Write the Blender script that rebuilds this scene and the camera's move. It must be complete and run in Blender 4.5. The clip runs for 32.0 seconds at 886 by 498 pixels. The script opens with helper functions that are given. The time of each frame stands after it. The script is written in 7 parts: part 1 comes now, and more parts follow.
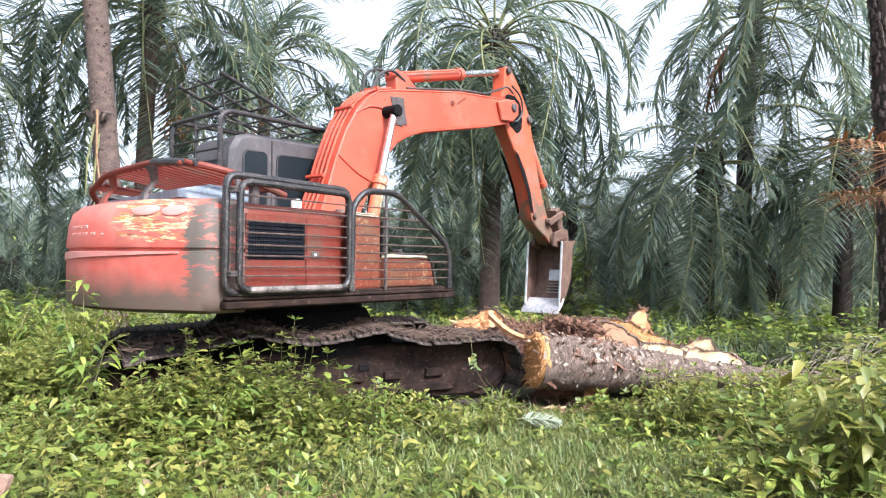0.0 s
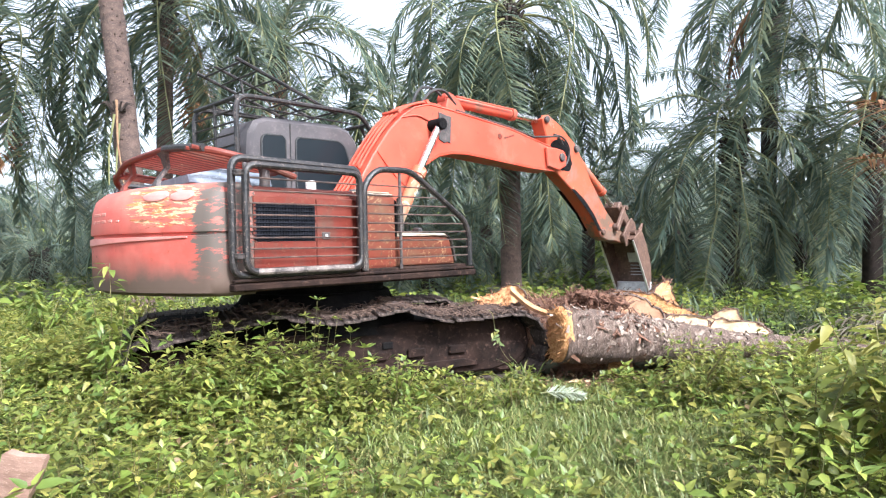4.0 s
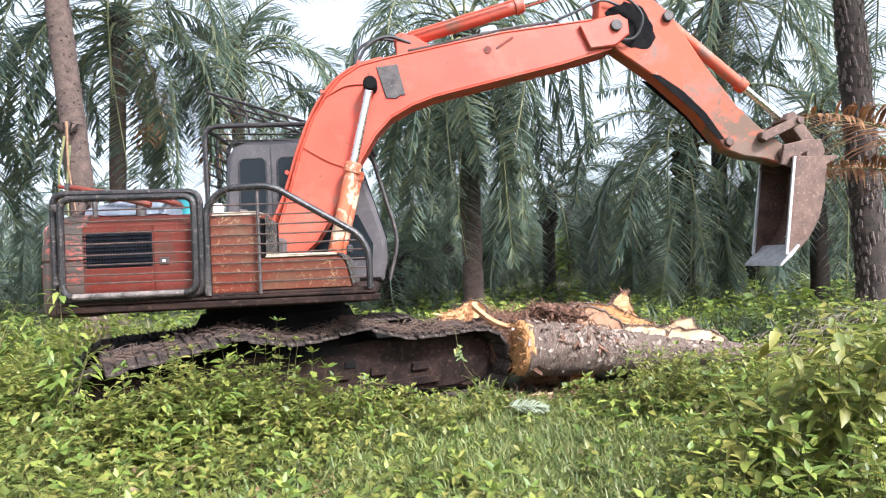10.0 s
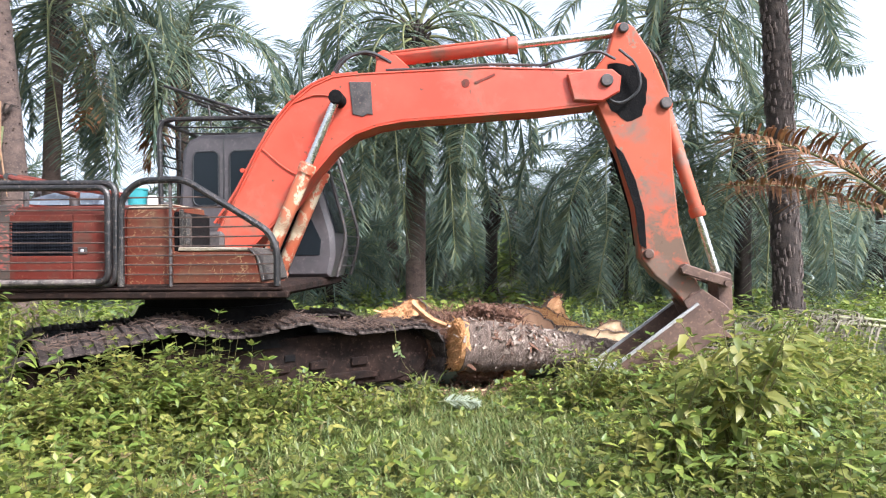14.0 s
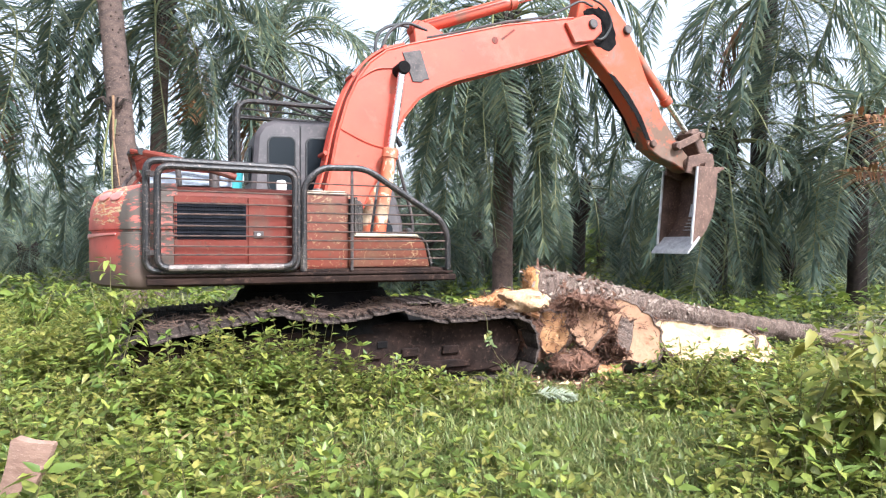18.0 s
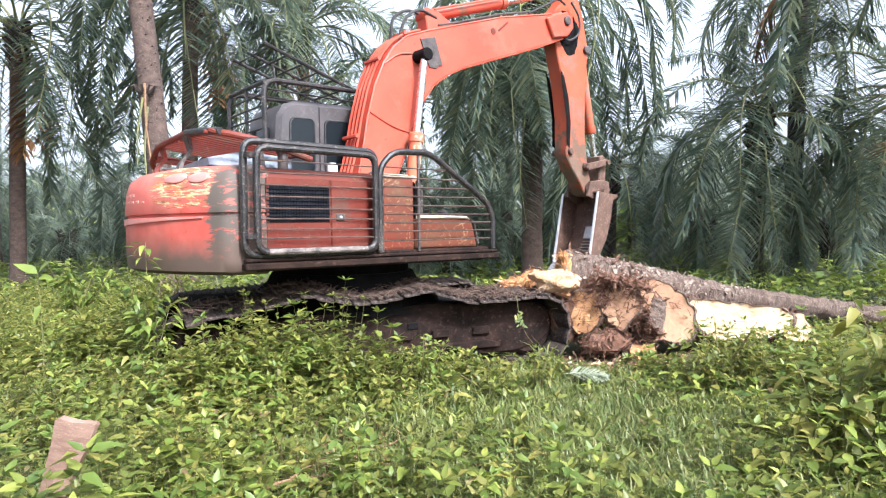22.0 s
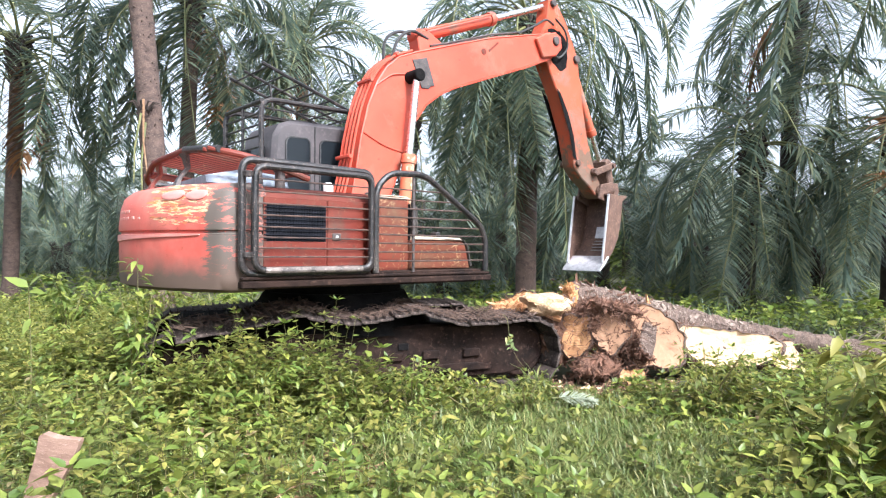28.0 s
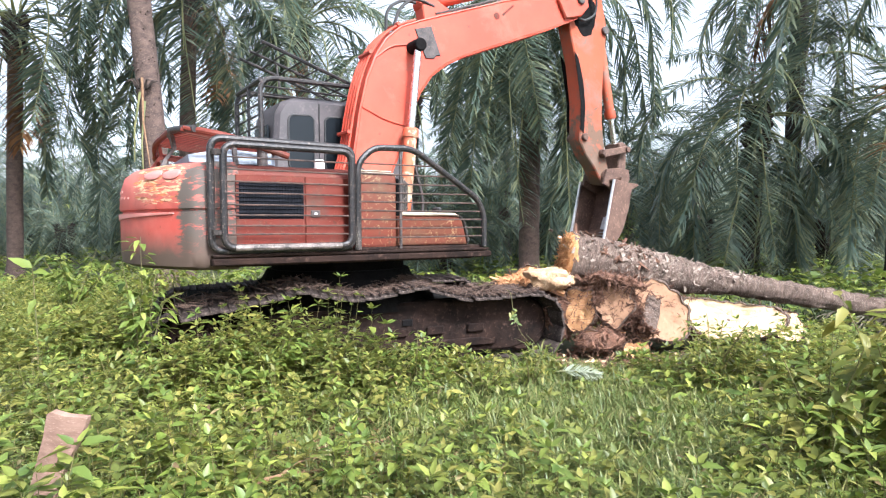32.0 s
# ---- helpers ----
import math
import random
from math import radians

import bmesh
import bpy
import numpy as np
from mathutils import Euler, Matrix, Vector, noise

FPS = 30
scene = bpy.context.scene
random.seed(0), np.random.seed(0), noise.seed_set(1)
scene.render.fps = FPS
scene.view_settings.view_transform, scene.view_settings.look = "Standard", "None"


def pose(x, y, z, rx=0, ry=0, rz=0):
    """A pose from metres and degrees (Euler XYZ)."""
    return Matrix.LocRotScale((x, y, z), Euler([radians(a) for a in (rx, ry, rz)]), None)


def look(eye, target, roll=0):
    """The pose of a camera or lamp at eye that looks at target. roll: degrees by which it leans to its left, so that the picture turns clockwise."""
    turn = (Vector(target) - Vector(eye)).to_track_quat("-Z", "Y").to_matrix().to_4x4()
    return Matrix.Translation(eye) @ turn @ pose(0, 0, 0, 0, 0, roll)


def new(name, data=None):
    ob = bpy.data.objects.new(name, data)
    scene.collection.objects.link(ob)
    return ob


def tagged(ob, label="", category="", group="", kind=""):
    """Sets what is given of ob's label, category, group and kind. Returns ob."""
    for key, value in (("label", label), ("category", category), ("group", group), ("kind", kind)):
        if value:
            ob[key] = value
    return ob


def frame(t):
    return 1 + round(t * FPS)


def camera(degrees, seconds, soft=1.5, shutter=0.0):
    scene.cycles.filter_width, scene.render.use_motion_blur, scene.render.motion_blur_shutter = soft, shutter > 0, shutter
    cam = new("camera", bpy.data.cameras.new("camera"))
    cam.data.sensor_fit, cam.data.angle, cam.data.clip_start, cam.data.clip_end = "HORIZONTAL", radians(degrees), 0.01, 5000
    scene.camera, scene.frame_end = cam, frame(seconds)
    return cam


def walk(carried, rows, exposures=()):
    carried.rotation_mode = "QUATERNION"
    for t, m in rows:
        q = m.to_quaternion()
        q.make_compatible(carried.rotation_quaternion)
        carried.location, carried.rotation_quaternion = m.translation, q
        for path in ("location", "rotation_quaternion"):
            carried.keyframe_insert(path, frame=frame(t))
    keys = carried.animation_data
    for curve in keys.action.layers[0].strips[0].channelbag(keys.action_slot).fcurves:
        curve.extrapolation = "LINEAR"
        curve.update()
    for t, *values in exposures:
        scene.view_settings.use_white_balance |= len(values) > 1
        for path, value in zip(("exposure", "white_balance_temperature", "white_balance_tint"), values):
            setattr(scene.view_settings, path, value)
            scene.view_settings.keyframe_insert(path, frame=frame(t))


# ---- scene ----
# one hand-held camera, almost on the spot
cam = camera(69.10, 32.0, soft=1.2)
PATH = [
    (0, 0.002, 0.002, 1.758, 91.18, -0.56, 1.02),
    (0.5, 0.014, 0.012, 1.746, 90.31, -0.53, 1.69),
    (1, 0.004, 0.015, 1.744, 90.64, 0.40, 1.84),
    (1.5, -0.004, 0.014, 1.738, 90.78, 0.18, 1.68),
    (2, -0.005, 0.023, 1.740, 91.30, 0.51, 3.31),
    (2.5, 0.018, 0.030, 1.729, 88.31, 1.33, 4.38),
    (3, 0.014, 0.023, 1.730, 89.23, 1.18, 3.35),
    (3.5, 0.018, 0.015, 1.727, 89.53, 1.11, 2.86),
    (5.5, 0.010, 0.024, 1.719, 88.84, 1.45, 3.63),
    (6, 0.007, 0.027, 1.728, 89.12, 1.42, 4.12),
    (6.5, 0.009, 0.027, 1.721, 88.77, 1.76, 4.66),
    (7, 0.008, 0.030, 1.721, 88.10, 1.84, 4.90),
    (7.5, 0.007, 0.034, 1.720, 88.21, 1.67, 5.21),
    (8, 0.014, 0.018, 1.727, 89.53, 1.45, 3.94),
    (8.5, 0.030, -0.002, 1.725, 89.53, 1.76, 1.94),
    (9, 0.062, 0.000, 1.712, 89.89, 2.03, 0.11),
    (9.5, 0.041, -0.015, 1.711, 90.05, 2.13, -0.64),
    (10, 0.042, -0.009, 1.721, 90.81, 2.49, -0.40),
    (10.5, 0.062, -0.046, 1.721, 93.26, 1.84, -2.45),
    (11, 0.079, -0.061, 1.730, 89.84, 0.09, -5.54),
    (11.5, 0.071, -0.121, 1.751, 90.57, 0.17, -3.07),
    (12, 0.079, -0.194, 1.760, 92.50, -0.10, -3.23),
    (12.5, 0.077, -0.237, 1.761, 91.84, -0.04, -2.96),
    (13, 0.091, -0.247, 1.756, 90.85, -0.07, -4.46),
    (13.5, 0.100, -0.264, 1.738, 90.53, 0.81, -5.60),
    (15.5, -0.069, -0.200, 1.756, 90.11, -1.18, -1.67),
    (16, -0.028, -0.135, 1.731, 88.86, -0.32, 1.08),
    (16.5, -0.010, -0.128, 1.726, 92.39, -2.23, 0.63),
    (17, -0.044, -0.133, 1.716, 92.01, -1.98, 0.22),
    (17.5, -0.035, -0.121, 1.708, 90.38, -0.55, 2.68),
    (18, -0.047, -0.104, 1.707, 89.70, -0.05, 2.01),
    (18.5, -0.038, -0.094, 1.703, 88.38, 0.47, 3.19),
    (19, -0.047, -0.092, 1.705, 88.29, 0.16, 3.41),
    (19.5, -0.046, -0.098, 1.706, 88.14, 0.45, 3.40),
    (20, -0.031, -0.108, 1.714, 88.06, 0.64, 3.05),
    (20.5, -0.037, -0.110, 1.711, 88.34, 0.67, 2.67),
    (21, -0.029, -0.099, 1.702, 87.36, 0.61, 3.60),
    (21.5, -0.048, -0.085, 1.699, 87.21, 0.82, 4.27),
    (22, -0.050, -0.082, 1.697, 88.10, 0.73, 4.59),
    (22.5, -0.054, -0.085, 1.712, 89.17, 0.33, 4.00),
    (23, -0.056, -0.084, 1.712, 91.63, -0.45, 3.22),
    (23.5, -0.061, -0.094, 1.708, 92.66, -1.38, 3.01),
    (24, -0.044, -0.102, 1.705, 91.51, -1.10, 3.23),
    (24.5, -0.060, -0.090, 1.702, 91.24, -1.25, 2.39),
    (25, -0.063, -0.101, 1.703, 90.69, -0.99, 2.67),
    (25.5, -0.072, -0.088, 1.700, 90.02, -0.48, 4.31),
    (26, -0.056, -0.095, 1.703, 90.27, -0.46, 4.45),
    (26.5, -0.055, -0.092, 1.700, 89.94, -0.70, 3.97),
    (28.5, -0.003, -0.122, 1.717, 89.84, -0.35, 4.22),
    (29, -0.011, -0.108, 1.700, 88.68, -0.22, 3.80),
    (29.5, -0.017, -0.091, 1.701, 88.06, 0.10, 3.89),
    (30, -0.029, -0.091, 1.696, 87.58, 0.12, 3.92),
    (30.5, -0.034, -0.094, 1.693, 88.00, 0.01, 3.57),
    (31, -0.022, -0.104, 1.691, 87.96, 0.07, 3.83),
    (31.5, -0.019, -0.095, 1.700, 87.16, 0.37, 3.80),
    (32, -0.010, -0.097, 1.702, 87.81, 0.29, 4.46),
]
STOPS = [(0, 1.83), (1, 1.81), (3, 1.91), (7, 1.95), (9, 1.88), (11, 1.69), (13, 1.61), (16, 1.83), (18, 1.79), (20, 1.86), (22, 1.81), (23, 1.89), (24, 1.74), (25.5, 1.81), (29, 1.85), (30, 1.86), (31, 1.81), (32, 1.81)]
walk(cam, [(t, pose(*p)) for t, *p in PATH], exposures=STOPS)

# ---- sky and sun: bright thin overcast ----
SUN_ELEV, SUN_ROT = radians(44), radians(139.5)
world = bpy.data.worlds.new("sky")
scene.world = world
world.use_nodes = True
wt = world.node_tree
wt.nodes.clear()
w_out = wt.nodes.new("ShaderNodeOutputWorld")
w_bg = wt.nodes.new("ShaderNodeBackground")
w_sky = wt.nodes.new("ShaderNodeTexSky")
w_sky.sky_type = "NISHITA"
w_sky.sun_disc = False
w_sky.sun_elevation, w_sky.sun_rotation = SUN_ELEV, SUN_ROT
w_sky.air_density, w_sky.dust_density, w_sky.ozone_density = 1.0, 4.0, 1.0
w_hsv = wt.nodes.new("ShaderNodeHueSaturation")
w_hsv.inputs["Saturation"].default_value = 0.28
wt.links.new(w_sky.outputs[0], w_hsv.inputs["Color"])
wt.links.new(w_hsv.outputs[0], w_bg.inputs["Color"])
w_bg.inputs["Strength"].default_value = 0.125
wt.links.new(w_bg.outputs[0], w_out.inputs["Surface"])

sun_data = bpy.data.lights.new("sun", "SUN")
sun_data.energy, sun_data.angle, sun_data.color = 2.75, radians(10), (1.0, 0.96, 0.9)
sun = new("sun", sun_data)
sun.matrix_basis = look((39.6, -38.4, 61), (0, 8, 0))
scene.view_settings.use_white_balance = True
scene.view_settings.white_balance_temperature, scene.view_settings.white_balance_tint = 5750, 10

# ---- mesh helpers ----
class Mesh:
    """Collects vertices and faces for one mesh."""

    def __init__(self):
        self.v, self.f = [], []

    def add(self, vs, fs):
        n = len(self.v)
        self.v.extend([tuple(p) for p in vs])
        self.f.extend([tuple(i + n for i in f) for f in fs])
        return self

    def rings(self, rings, close=True, caps=True):
        n = len(rings[0])
        vs = [p for r in rings for p in r]
        fs = []
        for k in range(len(rings) - 1):
            for i in range(n if close else n - 1):
                j = (i + 1) % n
                fs.append((k * n + i, k * n + j, (k + 1) * n + j, (k + 1) * n + i))
        if caps:
            fs.append(tuple(range(n - 1, -1, -1)))
            fs.append(tuple((len(rings) - 1) * n + i for i in range(n)))
        return self.add(vs, fs)

    def box(self, x0, x1, y0, y1, z0, z1, c=0.01):
        c = min(c, (x1 - x0) / 2.2, (y1 - y0) / 2.2, (z1 - z0) / 2.2)
        def ring(z, i):
            return [(x0 + i, y0 + c, z), (x0 + c, y0 + i, z), (x1 - c, y0 + i, z), (x1 - i, y0 + c, z),
                    (x1 - i, y1 - c, z), (x1 - c, y1 - i, z), (x0 + c, y1 - i, z), (x0 + i, y1 - c, z)]
        return self.rings([ring(z0, c), ring(z0 + c, 0), ring(z1 - c, 0), ring(z1, c)])

    def prism(self, poly, y0, y1, c=0.012):
        """A polygon in x and z, given a depth along y, with chamfered rims."""
        n = len(poly)
        area = sum(poly[i][0] * poly[(i + 1) % n][1] - poly[(i + 1) % n][0] * poly[i][1] for i in range(n))
        p = [Vector(q) for q in (poly if area > 0 else poly[::-1])]
        ins = []
        for i in range(n):
            a, b = (p[i] - p[i - 1]).normalized(), (p[(i + 1) % n] - p[i]).normalized()
            nrm = Vector((-(a.y + b.y), a.x + b.x))
            ins.append(p[i] + nrm.normalized() * c if nrm.length > 1e-6 else p[i])
        def ring(q, y):
            return [(v[0], y, v[1]) for v in q]
        return self.rings([ring(ins, y0), ring(p, y0 + c), ring(p, y1 - c), ring(ins, y1)])

    def tube(self, pts, r, seg=8, closed=False, r2=None):
        p = [Vector(q) for q in pts]
        n, rings, up = len(p), [], None
        for i in range(n):
            a = p[i - 1] if (i > 0 or closed) else p[i]
            b = p[(i + 1) % n] if (i < n - 1 or closed) else p[i]
            d = (b - a).normalized()
            if up is None:
                up = d.orthogonal().normalized()
            up = (up - d * up.dot(d)).normalized()
            side = d.cross(up)
            rad = r if r2 is None else r + (r2 - r) * i / max(1, n - 1)
            rings.append([p[i] + (up * math.cos(t) + side * math.sin(t)) * rad for t in [2 * math.pi * k / seg for k in range(seg)]])
        if closed:
            rings.append(rings[0])
        return self.rings(rings, caps=not closed)

    def disc(self, c, axis, r, h, seg=20, c2=0.012):
        """A short round boss on an axis through c."""
        a = Vector(axis).normalized()
        u = a.orthogonal().normalized()
        w = a.cross(u)
        c = Vector(c)
        def ring(rad, d):
            return [c + a * d + (u * math.cos(t) + w * math.sin(t)) * rad for t in [2 * math.pi * k / seg for k in range(seg)]]
        return self.rings([ring(r - c2, -h / 2), ring(r, -h / 2 + c2), ring(r, h / 2 - c2), ring(r - c2, h / 2)])

    def strip(self, outline, y0, y1, thick):
        """A bent sheet: an open line in x and z, given a depth along y and a thickness."""
        p = [Vector(q) for q in outline]
        n, off = len(p), []
        for i in range(n):
            d = (p[min(n - 1, i + 1)] - p[max(0, i - 1)]).normalized()
            off.append(p[i] + Vector((-d.y, d.x)) * thick)
        loop = p + off[::-1]
        return self.rings([[(q[0], y, q[1]) for q in loop] for y in (y0, y1)], caps=False).add(
            [(q[0], y, q[1]) for y in (y0, y1) for q in loop],
            [(i, i + 1, 2 * n - 2 - i, 2 * n - 1 - i) for i in range(n - 1)] +
            [(2 * n + i + 1, 2 * n + i, 4 * n - 1 - i, 4 * n - 2 - i) for i in range(n - 1)])

    def data(self, name, material, smooth=35):
        me = bpy.data.meshes.new(name)
        me.from_pydata(self.v, [], self.f)
        if smooth:
            me.shade_smooth()
            me.set_sharp_from_angle(angle=radians(smooth))
        if material:
            me.materials.append(material)
        return me


def part(name, mesh, material, parent, label="", smooth=35):
    """One mesh object under a thing or a part (or at top level)."""
    ob = new(name, mesh.data(name, material, smooth) if isinstance(mesh, Mesh) else mesh)
    if parent is not None:
        ob.parent = parent
    if label:
        ob["label"] = label
    return ob


def loop_round(pts, r, closed=True, seg=5):
    """A line of 3D points with rounded corners."""
    p = [Vector(q) for q in pts]
    out, n = [], len(p)
    for i in range(n):
        if not closed and i in (0, n - 1):
            out.append(p[i])
            continue
        a, b = p[i - 1] - p[i], p[(i + 1) % n] - p[i]
        d = min(r, a.length * 0.45, b.length * 0.45)
        s, e = p[i] + a.normalized() * d, p[i] + b.normalized() * d
        for k in range(seg + 1):
            t = k / seg
            out.append(s * (1 - t) ** 2 + p[i] * 2 * t * (1 - t) + e * t * t)
    return out


# ---- materials ----
def material(name):
    m = bpy.data.materials.new(name)
    m.use_nodes = True
    return m, m.node_tree.nodes, m.node_tree.links, m.node_tree.nodes["Principled BSDF"]


def noise_node(nodes, links, scale, detail=6, rough=0.6, coord="Object", stretch=(1, 1, 1), distort=0.0):
    tc = nodes.new("ShaderNodeTexCoord")
    mp = nodes.new("ShaderNodeMapping")
    mp.inputs["Scale"].default_value = stretch
    nz = nodes.new("ShaderNodeTexNoise")
    nz.inputs["Scale"].default_value, nz.inputs["Detail"].default_value = scale, detail
    nz.inputs["Roughness"].default_value, nz.inputs["Distortion"].default_value = rough, distort
    links.new(tc.outputs[coord], mp.inputs["Vector"])
    links.new(mp.outputs[0], nz.inputs["Vector"])
    return nz


def ramp(nodes, links, src, stops):
    r = nodes.new("ShaderNodeValToRGB")
    e = r.color_ramp.elements
    while len(e) < len(stops):
        e.new(0.5)
    for k, (p, c) in enumerate(stops):
        e[k].position, e[k].color = p, (*c, 1) if len(c) == 3 else c
    links.new(src, r.inputs[0])
    return r


def mix(nodes, links, fac, a, b, mode="MIX"):
    m = nodes.new("ShaderNodeMix")
    m.data_type, m.blend_type = "RGBA", mode
    for sock, val in ((m.inputs[0], fac), (m.inputs[6], a), (m.inputs[7], b)):
        if isinstance(val, (int, float)):
            sock.default_value = val
        elif isinstance(val, tuple):
            sock.default_value = (*val, 1)
        else:
            links.new(val, sock)
    return m.outputs[2]


def bump(nodes, links, bsdf, src, strength, dist=0.02):
    b = nodes.new("ShaderNodeBump")
    b.inputs["Strength"].default_value, b.inputs["Distance"].default_value = strength, dist
    links.new(src, b.inputs["Height"])
    links.new(b.outputs[0], bsdf.inputs["Normal"])


def mat_paint(name, base, faded, under, rust, mud, wear=0.6, stretch=(1, 1, 1), gloss=0.42, band=None, scuffed=None, scored=0.0):
    """Old machine paint: fading, scratches to primer, rust and dry mud."""
    m, n, l, p = material(name)
    big = noise_node(n, l, 1.6, 5, 0.6)
    c = mix(n, l, ramp(n, l, big.outputs[0], [(0.35, (0, 0, 0)), (0.65, (1, 1, 1))]).outputs[0], base, faded)
    scr = noise_node(n, l, 5.0, 9, 0.72, stretch=stretch, distort=0.4)
    sc = ramp(n, l, scr.outputs[0], [(wear, (0, 0, 0)), (wear + 0.035, (1, 1, 1))])
    c = mix(n, l, sc.outputs[0], c, under)
    if scored:                         # thin crooked scratches down to the primer
        for size, seed in ((3.0, 0.3), (5.5, 2.1)):
            wander = noise_node(n, l, size, 4, 0.55, stretch=(1.0 + seed * 0.1, 1, 1.4), distort=0.8)
            line = ramp(n, l, wander.outputs[0], [(0.5 - scored, (0, 0, 0)), (0.5 - scored * 0.4, (1, 1, 1)), (0.5 + scored * 0.4, (1, 1, 1)), (0.5 + scored, (0, 0, 0))])
            where = ramp(n, l, noise_node(n, l, size * 1.9, 3, 0.5, distort=seed).outputs[0], [(0.48, (0, 0, 0)), (0.60, (0.85, 0.85, 0.85))])
            c = mix(n, l, mix(n, l, 1.0, line.outputs[0], where.outputs[0], "MULTIPLY"), c, under)
    # zones scraped against trees, bare to primer, mud or steel
    for (x0, x1), axis, (lo, hi), tone, size, *above in scuffed or ():
        tz = n.new("ShaderNodeTexCoord")
        sz = n.new("ShaderNodeSeparateXYZ")
        l.new(tz.outputs["Object"], sz.inputs[0])
        mz = n.new("ShaderNodeMapRange")
        mz.inputs[1].default_value, mz.inputs[2].default_value = x0, x1
        mz.inputs[3].default_value, mz.inputs[4].default_value = -0.25, 0.0
        l.new(sz.outputs[axis], mz.inputs[0])
        s2 = noise_node(n, l, size, 9, 0.75, stretch=stretch, distort=0.5)
        mm = n.new("ShaderNodeMath")
        mm.operation = "ADD"
        l.new(mz.outputs[0], mm.inputs[0])
        l.new(s2.outputs[0], mm.inputs[1])
        for ax2, z0, z1 in above:
            mh = n.new("ShaderNodeMapRange")
            mh.inputs[1].default_value, mh.inputs[2].default_value = z0, z1
            mh.inputs[3].default_value, mh.inputs[4].default_value = -0.3, 0.0
            l.new(sz.outputs[ax2], mh.inputs[0])
            m3 = n.new("ShaderNodeMath")
            m3.operation = "ADD"
            l.new(mm.outputs[0], m3.inputs[0])
            l.new(mh.outputs[0], m3.inputs[1])
            mm = m3
        c = mix(n, l, ramp(n, l, mm.outputs[0], [(lo, (0, 0, 0)), (hi, (1, 1, 1))]).outputs[0], c, tone)
    rs = noise_node(n, l, 9.0, 8, 0.7)
    rr = ramp(n, l, rs.outputs[0], [(0.62, (0, 0, 0)), (0.7, (1, 1, 1))])
    c = mix(n, l, rr.outputs[0], c, rust)
    md = noise_node(n, l, 2.2, 8, 0.65, distort=0.3)
    mr = ramp(n, l, md.outputs[0], [(0.52, (0, 0, 0)), (0.72, (1, 1, 1))])
    fac = mr.outputs[0]
    if band:
        tc = n.new("ShaderNodeTexCoord")
        sp = n.new("ShaderNodeSeparateXYZ")
        l.new(tc.outputs["Object"], sp.inputs[0])
        ad = n.new("ShaderNodeMath")
        ad.operation = "MULTIPLY_ADD"
        ad.inputs[1].default_value, ad.inputs[2].default_value = 0.3, 0
        l.new(md.outputs[0], ad.inputs[0])
        sb = n.new("ShaderNodeMath")
        sb.operation = "SUBTRACT"
        l.new(sp.outputs[2], sb.inputs[0])
        l.new(ad.outputs[0], sb.inputs[1])
        mp = n.new("ShaderNodeMapRange")
        mp.inputs[1].default_value, mp.inputs[2].default_value = band[0] - 0.15, band[1] - 0.15
        mp.inputs[3].default_value, mp.inputs[4].default_value = 1, 0
        l.new(sb.outputs[0], mp.inputs[0])
        mx = n.new("ShaderNodeMath")
        mx.operation = "MAXIMUM"
        l.new(mp.outputs[0], mx.inputs[0])
        sm = n.new("ShaderNodeMath")
        sm.operation = "MULTIPLY"
        sm.inputs[1].default_value = 0.4
        l.new(fac, sm.inputs[0])
        l.new(sm.outputs[0], mx.inputs[1])
        fac = mx.outputs[0]
    c = mix(n, l, fac, c, mud)
    l.new(c, p.inputs["Base Color"])
    ro = ramp(n, l, big.outputs[0], [(0.3, (gloss,) * 3), (0.7, (gloss + 0.25,) * 3)])
    l.new(ro.outputs[0], p.inputs["Roughness"])
    bump(n, l, p, scr.outputs[0], 0.12, 0.01)
    return m


def mat_mix(name, a, b, scale, rough=0.8, metal=0.0, bumps=0.3, lo=0.35, hi=0.65, third=None, stretch=(1, 1, 1), dist=0.02):
    """Two tones broken up by noise, a third in spots, with relief."""
    m, n, l, p = material(name)
    nz = noise_node(n, l, scale, 8, 0.65, stretch=stretch, distort=0.2)
    c = mix(n, l, ramp(n, l, nz.outputs[0], [(lo, (0, 0, 0)), (hi, (1, 1, 1))]).outputs[0], a, b)
    fine = noise_node(n, l, scale * 6, 6, 0.7, stretch=stretch)
    if third:
        c = mix(n, l, ramp(n, l, fine.outputs[0], [(0.55, (0, 0, 0)), (0.68, (1, 1, 1))]).outputs[0], c, third)
    l.new(c, p.inputs["Base Color"])
    p.inputs["Roughness"].default_value, p.inputs["Metallic"].default_value = rough, metal
    ad = n.new("ShaderNodeMath")
    ad.operation = "ADD"
    l.new(nz.outputs[0], ad.inputs[0])
    l.new(fine.outputs[0], ad.inputs[1])
    bump(n, l, p, ad.outputs[0], bumps, dist)
    return m


